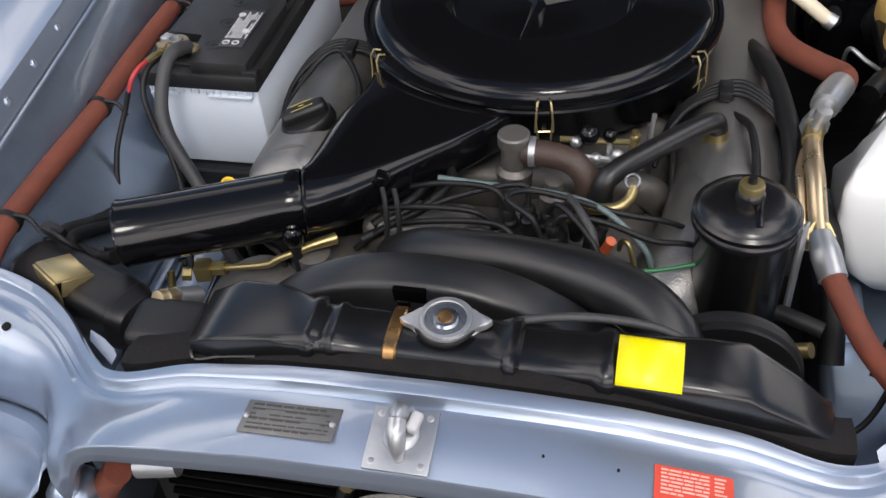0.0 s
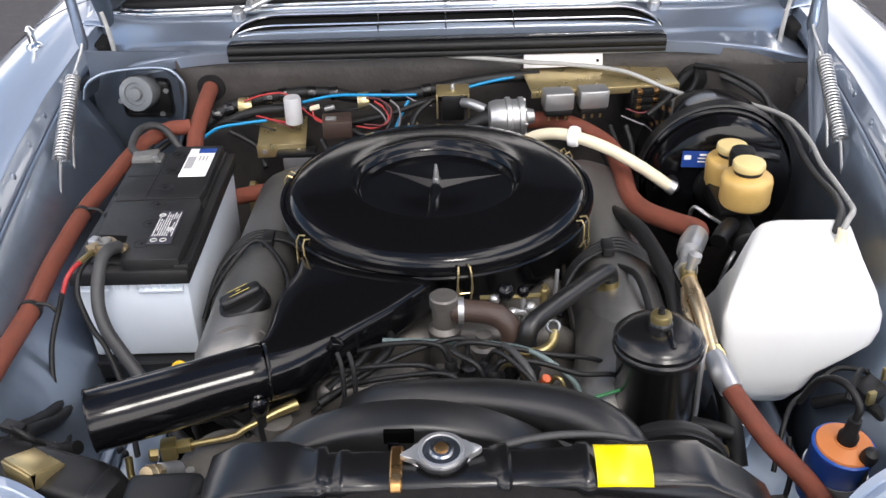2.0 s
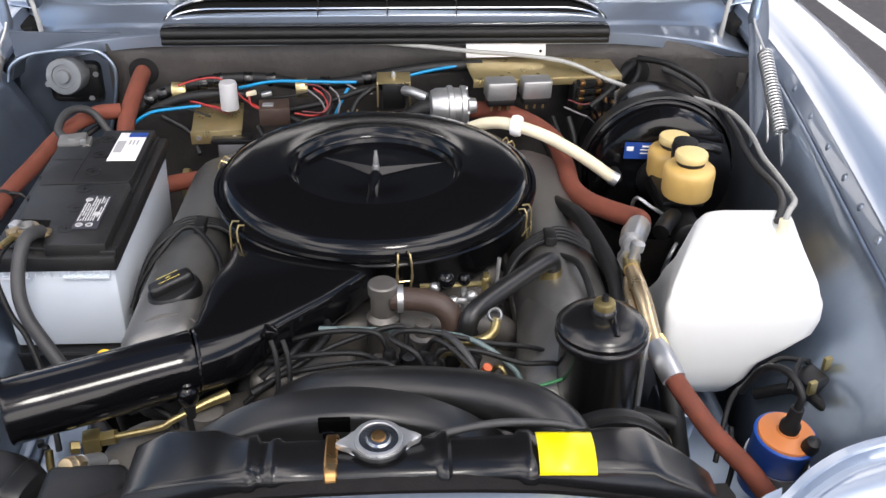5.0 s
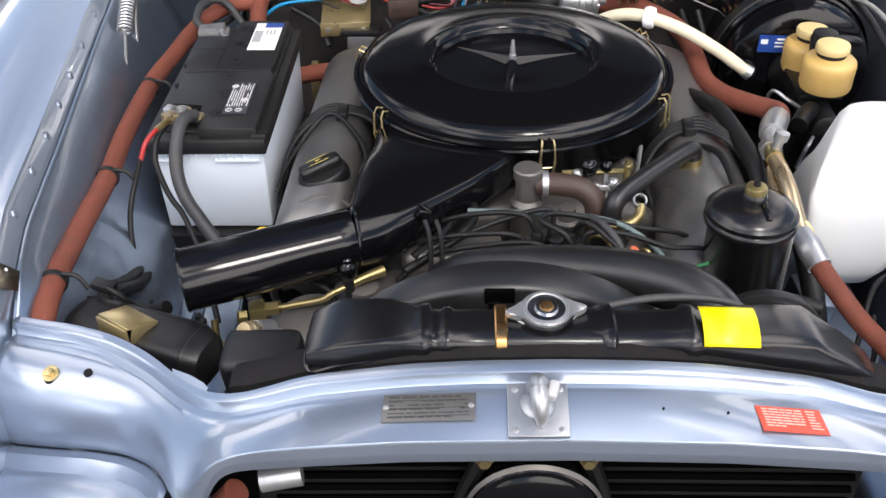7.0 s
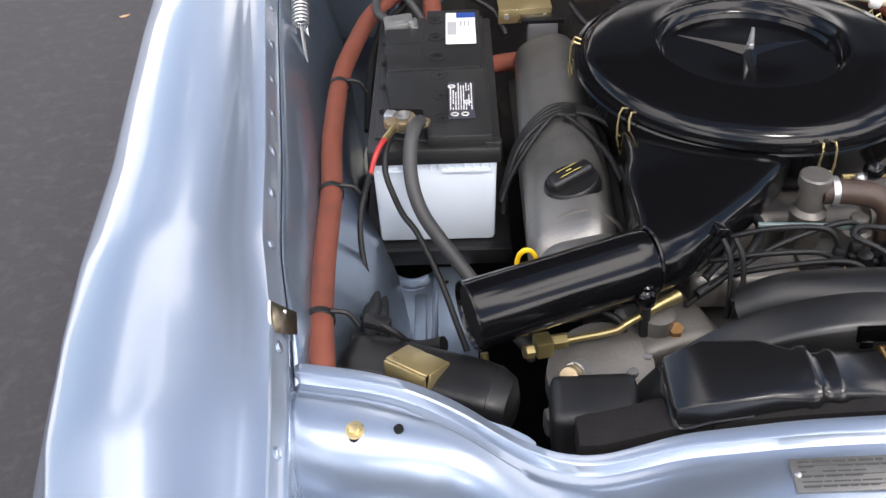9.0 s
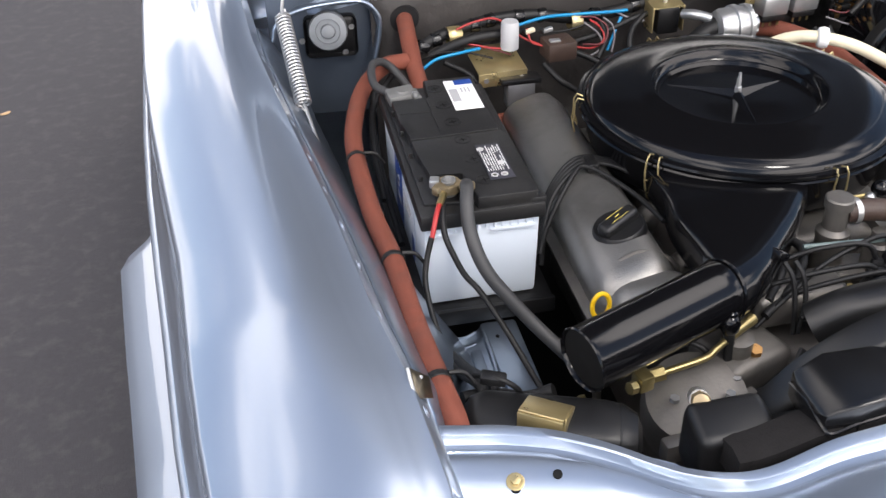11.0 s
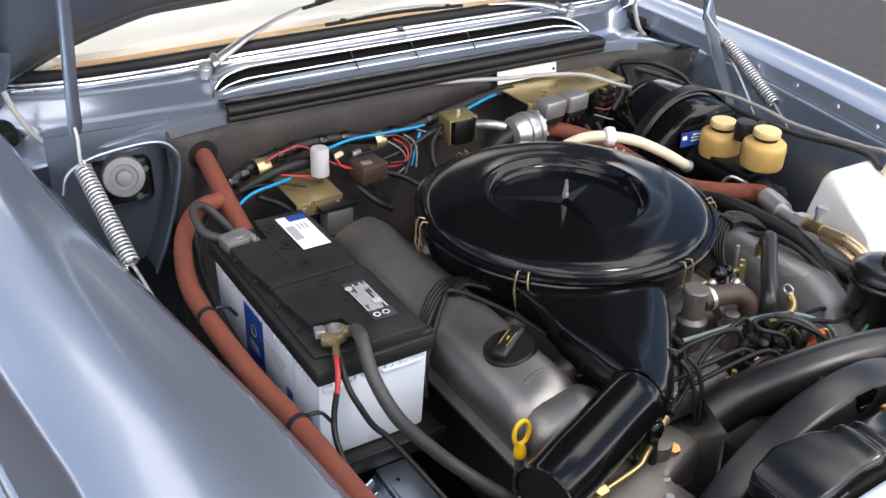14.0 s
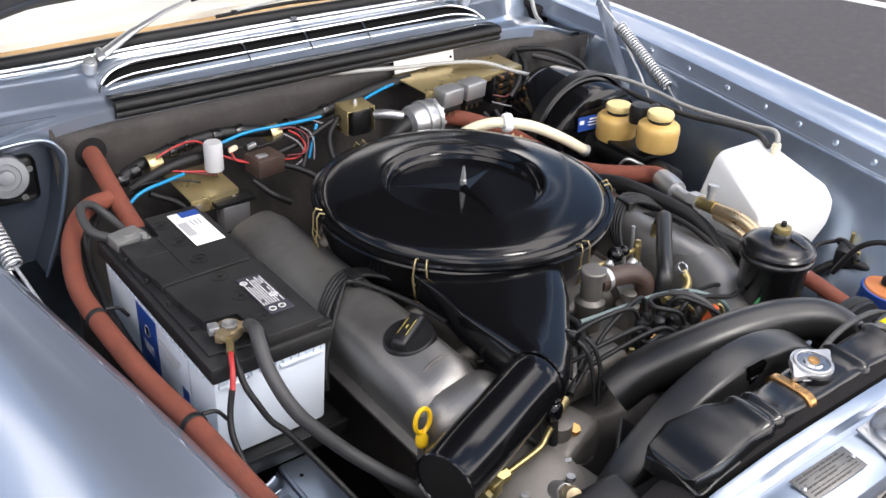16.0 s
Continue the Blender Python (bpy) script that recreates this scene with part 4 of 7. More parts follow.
# terminals
clamp = part("front_terminal", lathe([(0.011, 0.904), (0.0105, 0.935), (0.009, 0.936), (0.001, 0.9235)], 20, Matrix.Translation((-0.491, 0.617, 0))), LEAD, battery, "brass battery clamp on a lead post")
part("clamp_ring", lathe([(0.0165, 0.919), (0.0175, 0.922), (0.0175, 0.930), (0.0165, 0.932), (0.0115, 0.932), (0.0115, 0.919)], 24, Matrix.Translation((-0.491, 0.617, 0))), CLAMP, clamp)
part("clamp_ear", box((0.020, 0.012, 0.013), pose(-0.506, 0.608, 0.927, 0, 0, 40), 0.002), CLAMP, clamp)
part("clamp_ear", box((0.014, 0.016, 0.012), pose(-0.509, 0.626, 0.928, 0, 0, -15), 0.002), STEEL, clamp)
part("clamp_bolt", tube([(-0.510, 0.632, 0.927), (-0.507, 0.614, 0.927), (-0.503, 0.592, 0.927)], 0.004, 8, 3), CLAMP, clamp)
part("clamp_nut", lathe([(0.0075, -0.005), (0.0075, 0.005)], 6, pose(-0.503, 0.598, 0.928, 90, 0, 10)), CLAMP, clamp)
part("cable_lug", box((0.030, 0.016, 0.011), pose(-0.470, 0.610, 0.927, 0, 6, -12), 0.004), CLAMP, clamp)
neg = part("rear_terminal", lathe([(0.0135, 0.904), (0.0125, 0.93), (0.010, 0.932)], 18, Matrix.Translation((-0.505, 0.920, 0))), LEAD, battery, "grey lead clamp")
part("clamp_body", box((0.046, 0.034, 0.020), pose(-0.508, 0.920, 0.921, 4, -4, 6), 0.004), LEAD, neg)
part("clamp_jaw", box((0.012, 0.036, 0.014), pose(-0.484, 0.918, 0.919, 0, 0, 6), 0.003), LEAD, neg)
part("clamp_bolt", lathe([(0.005, 0), (0.005, 0.007), (0.003, 0.008)], 6, pose(-0.487, 0.905, 0.925)), STEEL, neg)
tray = thing("battery_tray", (BX0, BY0, 0.7), "black battery tray on a painted ledge", "battery tray")
part("tray_plate", box((0.21, 0.40, 0.012), pose(BX0, BY0 - 0.005, 0.737), 0.003), PLASTIC, tray)
part("tray_lip", box((0.21, 0.008, 0.026), pose(BX0, BY0 - 0.205, 0.735), 0.002), PLASTIC, tray)
LEDGE_X, LEDGE_Z = [-0.62, -0.575, -0.55, -0.525, -0.49, -0.47, -0.457], [0.80, 0.732, 0.707, 0.699, 0.697, 0.699, 0.704]


def ledge_end(x):
    return 0.556 + 0.016 * min(1.0, ((x + 0.488) / 0.034) ** 2)


lx = np.linspace(-0.60, -0.457, 30)
rows = [[(x, 0.2 + (ledge_end(x) - 0.2) * f, np.interp(x, LEDGE_X, LEDGE_Z) - 0.05 * (1 - f) ** 2) for x in lx] for f in np.linspace(0, 1, 14)]
ledge = part("ledge", sheet(rows), PAINT_IN, tray, "blue painted ledge with a curved rear edge", thick=0.002)
part("rolled_edge", tube([(x, ledge_end(x), np.interp(x, LEDGE_X, LEDGE_Z)) for x in lx[::3]], 0.0035, 8, 2), PAINT_IN, ledge)
part("pressed_bead", tube([(x, ledge_end(x) - 0.022, np.interp(x, LEDGE_X, LEDGE_Z) - 0.0005) for x in lx[8:28:3]], 0.003, 8, 2), PAINT_IN, ledge)
part("raised_strip", box((0.016, 0.26, 0.006), pose(-0.476, 0.39, 0.6965, 2.5), 0.002), PAINT_IN, ledge)
part("seam", tube([(-0.455, 0.566, 0.709), (-0.456, 0.48, 0.704), (-0.458, 0.36, 0.692), (-0.459, 0.25, 0.668)], 0.0042, 8, 4), PAINT_IN, ledge)
part("side_plate", box((0.050, 0.31, 0.012), pose(-0.4265, 0.414, 0.695, 4.5, 3, 2), 0.003), PAINT_IN, tray)
part("plate_upstand", box((0.003, 0.31, 0.05), pose(-0.401, 0.414, 0.672, 4.5, 0, 2), 0.001), PAINT_IN, tray)
part("hole", lathe([(0.003, 0), (0.003, 0.001), (0.001, 0.0012)], 10, pose(-0.44, 0.535, 0.711, 4.5, 3)), DARK, tray)
part("clip", box((0.009, 0.010, 0.012), pose(-0.457, 0.418, 0.704, 0, 0, 12), 0.002), PLASTIC, tray)
part("clip", lathe([(0.005, 0), (0.005, 0.008), (0.003, 0.01)], 10, pose(-0.448, 0.410, 0.699)), PLASTIC, tray)


def cable(name, pts, r, material, label, category="cable", group="", n=7, seg=10):
    return solo(name, tube(pts, r, seg, n), material, label, category, group)


cable("battery_cable", [(-0.468, 0.606, 0.930), (-0.473, 0.580, 0.940), (-0.478, 0.560, 0.935), (-0.481, 0.536, 0.913), (-0.477, 0.51, 0.888), (-0.466, 0.492, 0.862), (-0.448, 0.478, 0.837), (-0.415, 0.452, 0.80), (-0.385, 0.42, 0.775), (-0.365, 0.39, 0.765), (-0.34, 0.375, 0.74)], 0.0095, RUBBER_GREY, "thick grey-black battery cable hanging from the terminal")
cable("red_wire", [(-0.506, 0.585, 0.926), (-0.517, 0.560, 0.927), (-0.525, 0.541, 0.919), (-0.532, 0.530, 0.900)], 0.0035, RED_WIRE, "short red wire at the battery clamp", "wire")
cable("black_wire", [(-0.532, 0.531, 0.902), (-0.541, 0.522, 0.875), (-0.547, 0.506, 0.853), (-0.547, 0.481, 0.832), (-0.540, 0.45, 0.80), (-0.522, 0.42, 0.765), (-0.506, 0.38, 0.76), (-0.50, 0.34, 0.785), (-0.49, 0.31, 0.815)], 0.004, RUBBER, "thin black wire in front of the battery", "wire")
cable("black_wire", [(-0.504, 0.588, 0.926), (-0.512, 0.556, 0.919), (-0.513, 0.535, 0.898), (-0.504, 0.52, 0.873), (-0.492, 0.509, 0.848), (-0.474, 0.495, 0.827), (-0.447, 0.455, 0.785), (-0.425, 0.40, 0.75), (-0.414, 0.371, 0.735)], 0.0042, RUBBER, "thin black wire in front of the battery", "wire")
solo("wire_terminal", tube([(-0.503, 0.592, 0.928), (-0.508, 0.580, 0.928), (-0.514, 0.567, 0.927)], 0.005, 8, 3), BRASS, "small brass crimp terminal on the battery clamp", "terminal")
cable("earth_cable", [(-0.522, 0.932, 0.920), (-0.545, 0.965, 0.925), (-0.54, 1.02, 0.935), (-0.51, 1.05, 0.92), (-0.47, 1.03, 0.87)], 0.007, RUBBER_GREY, "grey-black cable looping from the rear terminal")

# ---- air cleaner ----
cleaner = thing("air_cleaner", (0, 0.756, 0.845), "large round gloss black air cleaner on the engine", "air cleaner")
m = Matrix.Translation((0, 0.756, 0))
aclid = part("lid", lathe([(0.236, 0.924), (0.2465, 0.926), (0.2485, 0.930), (0.2475, 0.934), (0.242, 0.935), (0.2395, 0.933), (0.2365, 0.9335), (0.235, 0.938), (0.231, 0.944), (0.222, 0.949), (0.205, 0.952), (0.165, 0.956), (0.142, 0.9565), (0.1375, 0.958), (0.1335, 0.9575),
                   (0.131, 0.953), (0.1285, 0.944), (0.1255, 0.9415), (0.1225, 0.942), (0.1195, 0.936), (0.113, 0.935), (0.06, 0.938), (0.001, 0.939)], 128, m), BLACK, cleaner, "gloss black lid with a dished middle")
for a in (262, 22, 142):
    ca, sa = math.cos(radians(a)), math.sin(radians(a))
    b = bmesh.new()
    base = [Vector((ca * d - sa * w, 0.756 + sa * d + ca * w, z)) for d, w, z in ((0.0, 0.012, 0.9375), (0.112, 0.0010, 0.9345), (0.112, -0.0010, 0.9345), (0.0, -0.012, 0.9375), (0.002, 0.0, 0.949), (0.111, 0.0, 0.9358))]
    v = [b.verts.new(p) for p in base]
    for f in ((0, 1, 5, 4), (4, 5, 2, 3), (1, 2, 5), (0, 4, 3)):
        b.faces.new([v[i] for i in f])
    part("pressed_spoke", b, BLACK, aclid, sharp=10)
nut = part("wing_nut", lathe([(0.0058, 0.944), (0.0058, 0.953), (0.0042, 0.954), (0.004, 0.966), (0.0028, 0.970), (0.0022, 0.977)], 6, m), STEEL, cleaner, "small bright centre nut")
part("bowl", lathe([(0.13, 0.845), (0.2, 0.85), (0.226, 0.862), (0.232, 0.88), (0.234, 0.91), (0.238, 0.917), (0.2455, 0.918), (0.247, 0.9215), (0.245, 0.924), (0.1, 0.925)], 128, m), BLACK, cleaner)
for a in (279, 218, 332, 167, 28, 100):
    ca, sa = math.cos(radians(a)), math.sin(radians(a))

    def q(r, w, z):
        return (ca * r - sa * w, 0.756 + sa * r + ca * w, z)
    clip = part("clip", tube([q(0.240, -0.007, 0.9365), q(0.249, -0.008, 0.940), q(0.2535, -0.009, 0.932), q(0.2535, -0.011, 0.906), q(0.249, -0.0115, 0.897), q(0.249, 0.0115, 0.897), q(0.2535, 0.011, 0.906), q(0.2535, 0.009, 0.932), q(0.249, 0.008, 0.940), q(0.240, 0.007, 0.9365)], 0.0014, 6, 4, smooth=False), GOLD, cleaner, "yellow zinc spring clip")
    part("lever", tube([q(0.2535, -0.010, 0.912), q(0.2555, -0.0085, 0.898), q(0.249, -0.006, 0.870), q(0.245, -0.004, 0.866), q(0.245, 0.004, 0.866), q(0.249, 0.006, 0.870), q(0.2555, 0.0085, 0.898), q(0.2535, 0.010, 0.912)], 0.0014, 6, 4, smooth=False), GOLD, clip)
# intake horn
def oval(c, d, hw, hh, p, tilt=0.0, n=36):
    """A ring of half-sizes hw and hh across the direction d; p under 1 squares it off."""
    c, d = Vector(c), Vector(d).normalized()
    side = d.cross(Vector((0, 0, 1))).normalized()
    up = side.cross(d)
    out = []
    for k in range(n):
        a = 2 * math.pi * k / n
        u = math.copysign(abs(math.cos(a)) ** p, math.cos(a)) * hw
        v = math.copysign(abs(math.sin(a)) ** p, math.sin(a)) * hh
        out.append(c + side * u + up * (v + tilt * u))
    return out


part("intake_horn", loft([oval((-0.212, 0.334, 0.903), (0.95, 0.32, -0.08), 0.0395, 0.0395, 1.0), oval((-0.200, 0.346, 0.903), (0.85, 0.5, 0), 0.043, 0.038, 0.85), oval((-0.183, 0.375, 0.902), (0.7, 0.7, 0), 0.052, 0.0355, 0.6),
                          oval((-0.163, 0.415, 0.900), (0.5, 0.86, 0), 0.064, 0.033, 0.45), oval((-0.138, 0.46, 0.898), (0.3, 0.95, 0), 0.082, 0.031, 0.38), oval((-0.112, 0.505, 0.896), (0.12, 1, 0), 0.098, 0.030, 0.34), oval((-0.098, 0.54, 0.894), (0.05, 1, 0), 0.106, 0.029, 0.34), oval((-0.095, 0.62, 0.890), (0, 1, 0), 0.106, 0.028, 0.34)]), BLACK, cleaner, "flat gloss black intake horn", sharp=45)
part("seam", loft([oval((-0.212 + 0.002 * k, 0.334 + 0.0007 * k, 0.903), (0.95, 0.32, -0.08), r, r, 1.0) for k, r in ((-1, 0.0400), (0, 0.0415), (1, 0.0400))], caps=False), BLACK, cleaner)
sn0, sn1 = Vector((-0.212, 0.334, 0.903)), Vector((-0.411, 0.262, 0.893))
ax = (sn1 - sn0).normalized()
rot = ax.to_track_quat("Z", "Y").to_matrix().to_4x4()
ln = (sn1 - sn0).length
spout = part("intake_spout", lathe([(0.0385, 0.0), (0.0395, 0.002), (0.039, 0.02), (0.0385, ln * 0.75), (0.0388, ln - 0.004), (0.040, ln), (0.0388, ln + 0.002), (0.0365, ln - 0.002), (0.0345, ln * 0.6), (0.030, ln * 0.3)], 48, Matrix.Translation(sn0) @ rot), BLACK, cleaner, "gloss black tapered intake spout")
# near-black lining that puts the shade of the mouth into colour
part("spout_shade_lining", lathe([(0.0362, ln - 0.003), (0.0342, ln * 0.6), (0.034, ln * 0.5), (0.001, ln * 0.45)], 32, Matrix.Translation(sn0) @ rot), DARK, spout)
strap = part("horn_clip", box((0.017, 0.036, 0.012), pose(-0.128, 0.370, 0.922, -8, 24, 12), 0.003), BLACK, cleaner, "black plastic clip")
for d in (0.0, 0.014):
    part("clip_tail", tube([(-0.124 + d, 0.352, 0.918), (-0.118 + d, 0.338, 0.905), (-0.116 + d, 0.325, 0.875), (-0.118 + d * 0.4, 0.312, 0.835)], 0.0032, 8, 5), RUBBER, strap)
vac = thing("vacuum_valve", (-0.19, 0.315, 0.86), "small black vacuum valve hanging from the intake spout", "valve")
part("nipple", lathe([(0.008, 0.0), (0.008, 0.006), (0.006, 0.008)], 14, pose(-0.217, 0.296, 0.895)), BLACK, vac)
part("bulb", lathe([(0.008, -0.022), (0.0115, -0.016), (0.0125, -0.006), (0.011, 0.0), (0.006, 0.004)], 18, pose(-0.217, 0.294, 0.893)), BLACK, vac)
part("neck", tube([(-0.217, 0.296, 0.885), (-0.214, 0.306, 0.884), (-0.211, 0.316, 0.885)], 0.008, 10, 3), BLACK, vac)
part("stem", tube([(-0.217, 0.293, 0.875), (-0.216, 0.291, 0.855), (-0.215, 0.289, 0.835), (-0.213, 0.285, 0.815)], [0.0075, 0.0065, 0.006, 0.004], 10, 5), RUBBER, vac)
part("lead", tube([(-0.213, 0.286, 0.82), (-0.205, 0.272, 0.802), (-0.185, 0.262, 0.80), (-0.165, 0.262, 0.805)], 0.0026, 6, 5), RUBBER, vac)

# ---- engine ----
eng = thing("engine", (0, 0.7, 0.45), "grey cast aluminium engine with two cylinder banks", "engine")
# block kept dark in colour so the gaps above it read as shade
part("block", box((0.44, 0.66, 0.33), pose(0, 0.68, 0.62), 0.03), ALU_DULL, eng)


def cover(cx0, cx1, y0, y1, top, w, tilt, s):
    rings = []
    n = 26
    for f, sc, dz in ((0.0, 0.55, -0.030), (0.012, 0.78, -0.014), (0.035, 0.93, -0.004), (0.07, 1.0, 0.0), (0.3, 1.0, 0.0), (0.6, 0.98, -0.004), (0.9, 0.95, -0.008), (0.97, 0.9, -0.014), (1.0, 0.7, -0.03)):
        y, cx = y0 + (y1 - y0) * f, cx0 + (cx1 - cx0) * f
        ring = []
        for k in range(n):
            a = 2 * math.pi * k / n
            px = math.copysign(abs(math.cos(a)) ** 0.65, math.cos(a)) * w * sc
            pz = math.copysign(abs(math.sin(a)) ** 0.65, math.sin(a)) * 0.065 * sc
            t = radians(tilt) * s
            ring.append((cx + px * math.cos(t) + pz * math.sin(t), y, top - 0.062 + dz - px * math.sin(t) + pz * math.cos(t)))
        rings.append(ring)
    return loft(rings)


vc = part("valve_cover", cover(-0.272, -0.262, 0.40, 1.0, 0.882, 0.058, 18, -1), ALU, eng, "dull grey cast valve cover")
part("cover_flange", box((0.14, 0.60, 0.012), pose(-0.262, 0.70, 0.79, 0, -18, 0), 0.004), ALU_DULL, vc)
part("front_hump", box((0.128, 0.092, 0.11), pose(-0.262, 0.405, 0.822, 14, -16, -14), 0.044, 6), ALU, vc)
part("hump_seam", tube([(-0.325, 0.448, 0.83), (-0.31, 0.452, 0.866), (-0.27, 0.456, 0.886), (-0.225, 0.452, 0.868), (-0.21, 0.445, 0.83)], 0.004, 8, 5), ALU_DULL, vc)
vc2 = part("valve_cover", cover(0.262, 0.270, 0.41, 1.0, 0.882, 0.06, 18, 1), ALU, eng, "dull grey cast valve cover")
part("cover_flange", box((0.14, 0.60, 0.012), pose(0.262, 0.70, 0.79, 0, 18, 0), 0.004), ALU_DULL, vc2)
part("front_slope", tube([(0.262, 0.52, 0.815), (0.255, 0.45, 0.822), (0.235, 0.39, 0.818), (0.20, 0.335, 0.80), (0.165, 0.30, 0.77)], [0.064, 0.066, 0.06, 0.052, 0.04], 28, 6), ALU, vc2)
cap = part("oil_filler_cap", lathe([(0.036, -0.006), (0.038, 0.004), (0.036, 0.014), (0.034, 0.016), (0.001, 0.017)], 40, pose(-0.272, 0.52, 0.874, 0, -14)), PLASTIC, vc, "black oil filler cap with a winged grip")
part("grip", box((0.062, 0.024, 0.024), pose(-0.2762, 0.52, 0.8925, 0, -14, 25), 0.007, 3), PLASTIC, cap)
cm = pose(-0.2775, 0.52, 0.8965, 0, -14, 25)
part("cap_print", box((0.03, 0.0006, 0.0006), cm @ pose(0, -0.006, 0.0092), 0), OIL_PRINT, cap)
part("cap_print", box((0.03, 0.0006, 0.0006), cm @ pose(0, 0.006, 0.0092), 0), OIL_PRINT, cap)
part("cap_print", box((0.007, 0.0016, 0.0006), cm @ pose(0, 0, 0.0092), 0), OIL_PRINT, cap)
part("filler_neck", lathe([(0.03, -0.02), (0.032, 0), (0.033, 0.008)], 32, pose(-0.27, 0.52, 0.862, 0, -14)), ALU, vc)
for cx, s, ys in ((-0.31, -1, (0.55, 0.72, 0.9)), (0.305, 1, (0.5, 0.66, 0.82))):
    for y in ys:
        part("cover_bolt", lathe([(0.008, 0), (0.008, 0.006), (0.005, 0.007)], 6, pose(cx, y, 0.846, 0, s * 45)), STEEL, eng)
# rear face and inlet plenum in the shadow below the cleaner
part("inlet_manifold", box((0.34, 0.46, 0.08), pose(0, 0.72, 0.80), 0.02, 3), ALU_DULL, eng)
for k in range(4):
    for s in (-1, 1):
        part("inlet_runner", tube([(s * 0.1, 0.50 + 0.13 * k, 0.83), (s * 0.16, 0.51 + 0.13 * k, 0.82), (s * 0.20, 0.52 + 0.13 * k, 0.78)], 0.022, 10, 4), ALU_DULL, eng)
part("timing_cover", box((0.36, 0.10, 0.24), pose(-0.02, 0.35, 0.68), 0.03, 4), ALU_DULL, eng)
part("front_casting", box((0.13, 0.06, 0.05), pose(-0.09, 0.37, 0.845), 0.012, 3), ALU_DULL, eng)
dip = thing("dipstick", (-0.34, 0.40, 0.80), "bright yellow plastic dipstick loop", "dipstick")
loop = [(-0.34 + 0.0115 * math.sin(a), 0.398, 0.854 - 0.019 * math.cos(a)) for a in np.linspace(0.25, 2 * math.pi - 0.25, 14)]
part("loop", tube(loop, 0.0032, 8, 2), YELLOW_PL, dip)
part("stopper", lathe([(0.006, 0), (0.0085, 0.004), (0.0085, 0.014), (0.004, 0.024)], 14, pose(-0.34, 0.398, 0.813)), YELLOW_PL, dip)
part("tube", tube([(-0.34, 0.398, 0.83), (-0.338, 0.40, 0.77), (-0.33, 0.41, 0.68)], 0.006, 10, 4), ALU_DULL, dip)

# ---- coolant thermostat, breather, fuel parts at the front of the engine ----
th = thing("thermostat_housing", (0.01, 0.459, 0.80), "grey cast thermostat housing with a round top", "thermostat housing")
part("tower", lathe([(0.021, 0.79), (0.021, 0.865), (0.0225, 0.868), (0.0225, 0.876), (0.016, 0.882), (0.016, 0.912), (0.0195, 0.914), (0.0195, 0.927), (0.0175, 0.929), (0.001, 0.930)], 28, Matrix.Translation((0.01, 0.459, 0))), ALU_DULL, th)
part("base", box((0.07, 0.05, 0.06), pose(0.03, 0.44, 0.80), 0.008), ALU_DULL, th)
part("second_tower", lathe([(0.018, 0.80), (0.018, 0.865), (0.012, 0.868), (0.011, 0.885), (0.008, 0.886)], 20, Matrix.Translation((0.062, 0.43, 0))), ALU_DULL, th)
part("hose_clamp", lathe([(0.0185, -0.004), (0.0185, 0.004)], 24, pose(0.033, 0.457, 0.905, 0, 90), caps=False), STEEL, th)
cable("bypass_hose", [(0.022, 0.457, 0.905), (0.05, 0.452, 0.907), (0.08, 0.444, 0.905), (0.098, 0.436, 0.89), (0.102, 0.432, 0.86), (0.103, 0.43, 0.83)], 0.0155, BROWN, "thick brown rubber bypass hose with an elbow", "hose", seg=16)
br = thing("breather_pipe", (0.2, 0.48, 0.88), "satin black breather pipe on the valve cover", "breather pipe")
part("pipe", tube([(0.245, 0.535, 0.90), (0.24, 0.528, 0.915), (0.222, 0.512, 0.918), (0.165, 0.46, 0.912), (0.128, 0.424, 0.905), (0.118, 0.414, 0.885), (0.116, 0.412, 0.85)], 0.0128, 16, 6), SHROUD, br)
part("ferrule", lathe([(0.016, 0.862), (0.017, 0.88), (0.014, 0.884), (0.014, 0.90)], 20, Matrix.Translation((0.245, 0.536, 0))), BRASS, br)
part("lower_collar", lathe([(0.0155, -0.008), (0.0155, 0.008)], 20, pose(0.117, 0.413, 0.872)), RUBBER, br)
cable("brass_elbow_pipe", [(0.088, 0.388, 0.886), (0.112, 0.384, 0.886), (0.136, 0.386, 0.888), (0.150, 0.396, 0.893), (0.155, 0.410, 0.901)], 0.0066, BRASS, "small curved brass pipe with a clamp", "pipe")
solo("hose_clip", lathe([(0.0085, -0.005), (0.0095, -0.004), (0.0095, 0.004), (0.0085, 0.005), (0.007, 0.004), (0.007, -0.004), (0.0085, -0.005)], 16, pose(0.153, 0.413, 0.906, 40), caps=False), STEEL, "bright worm-drive hose clip", "hose clip")
fuel = thing("throttle_linkage", (0.11, 0.5, 0.88), "throttle linkage with ball joints and brass ends", "throttle linkage")
for p0, p1, r, mt in (((0.06, 0.50, 0.895), (0.15, 0.50, 0.898), 0.004, BRASS), ((0.12, 0.49, 0.86), (0.12, 0.505, 0.91), 0.004, STEEL), ((0.145, 0.49, 0.86), (0.15, 0.50, 0.915), 0.0045, BRASS), ((0.08, 0.48, 0.885), (0.15, 0.49, 0.875), 0.0045, STEEL), ((0.165, 0.52, 0.86), (0.17, 0.53, 0.92), 0.003, STEEL)):
    part("rod", tube([p0, tuple((a + b) / 2 for a, b in zip(p0, p1)), p1], r, 8, 3), mt, fuel)
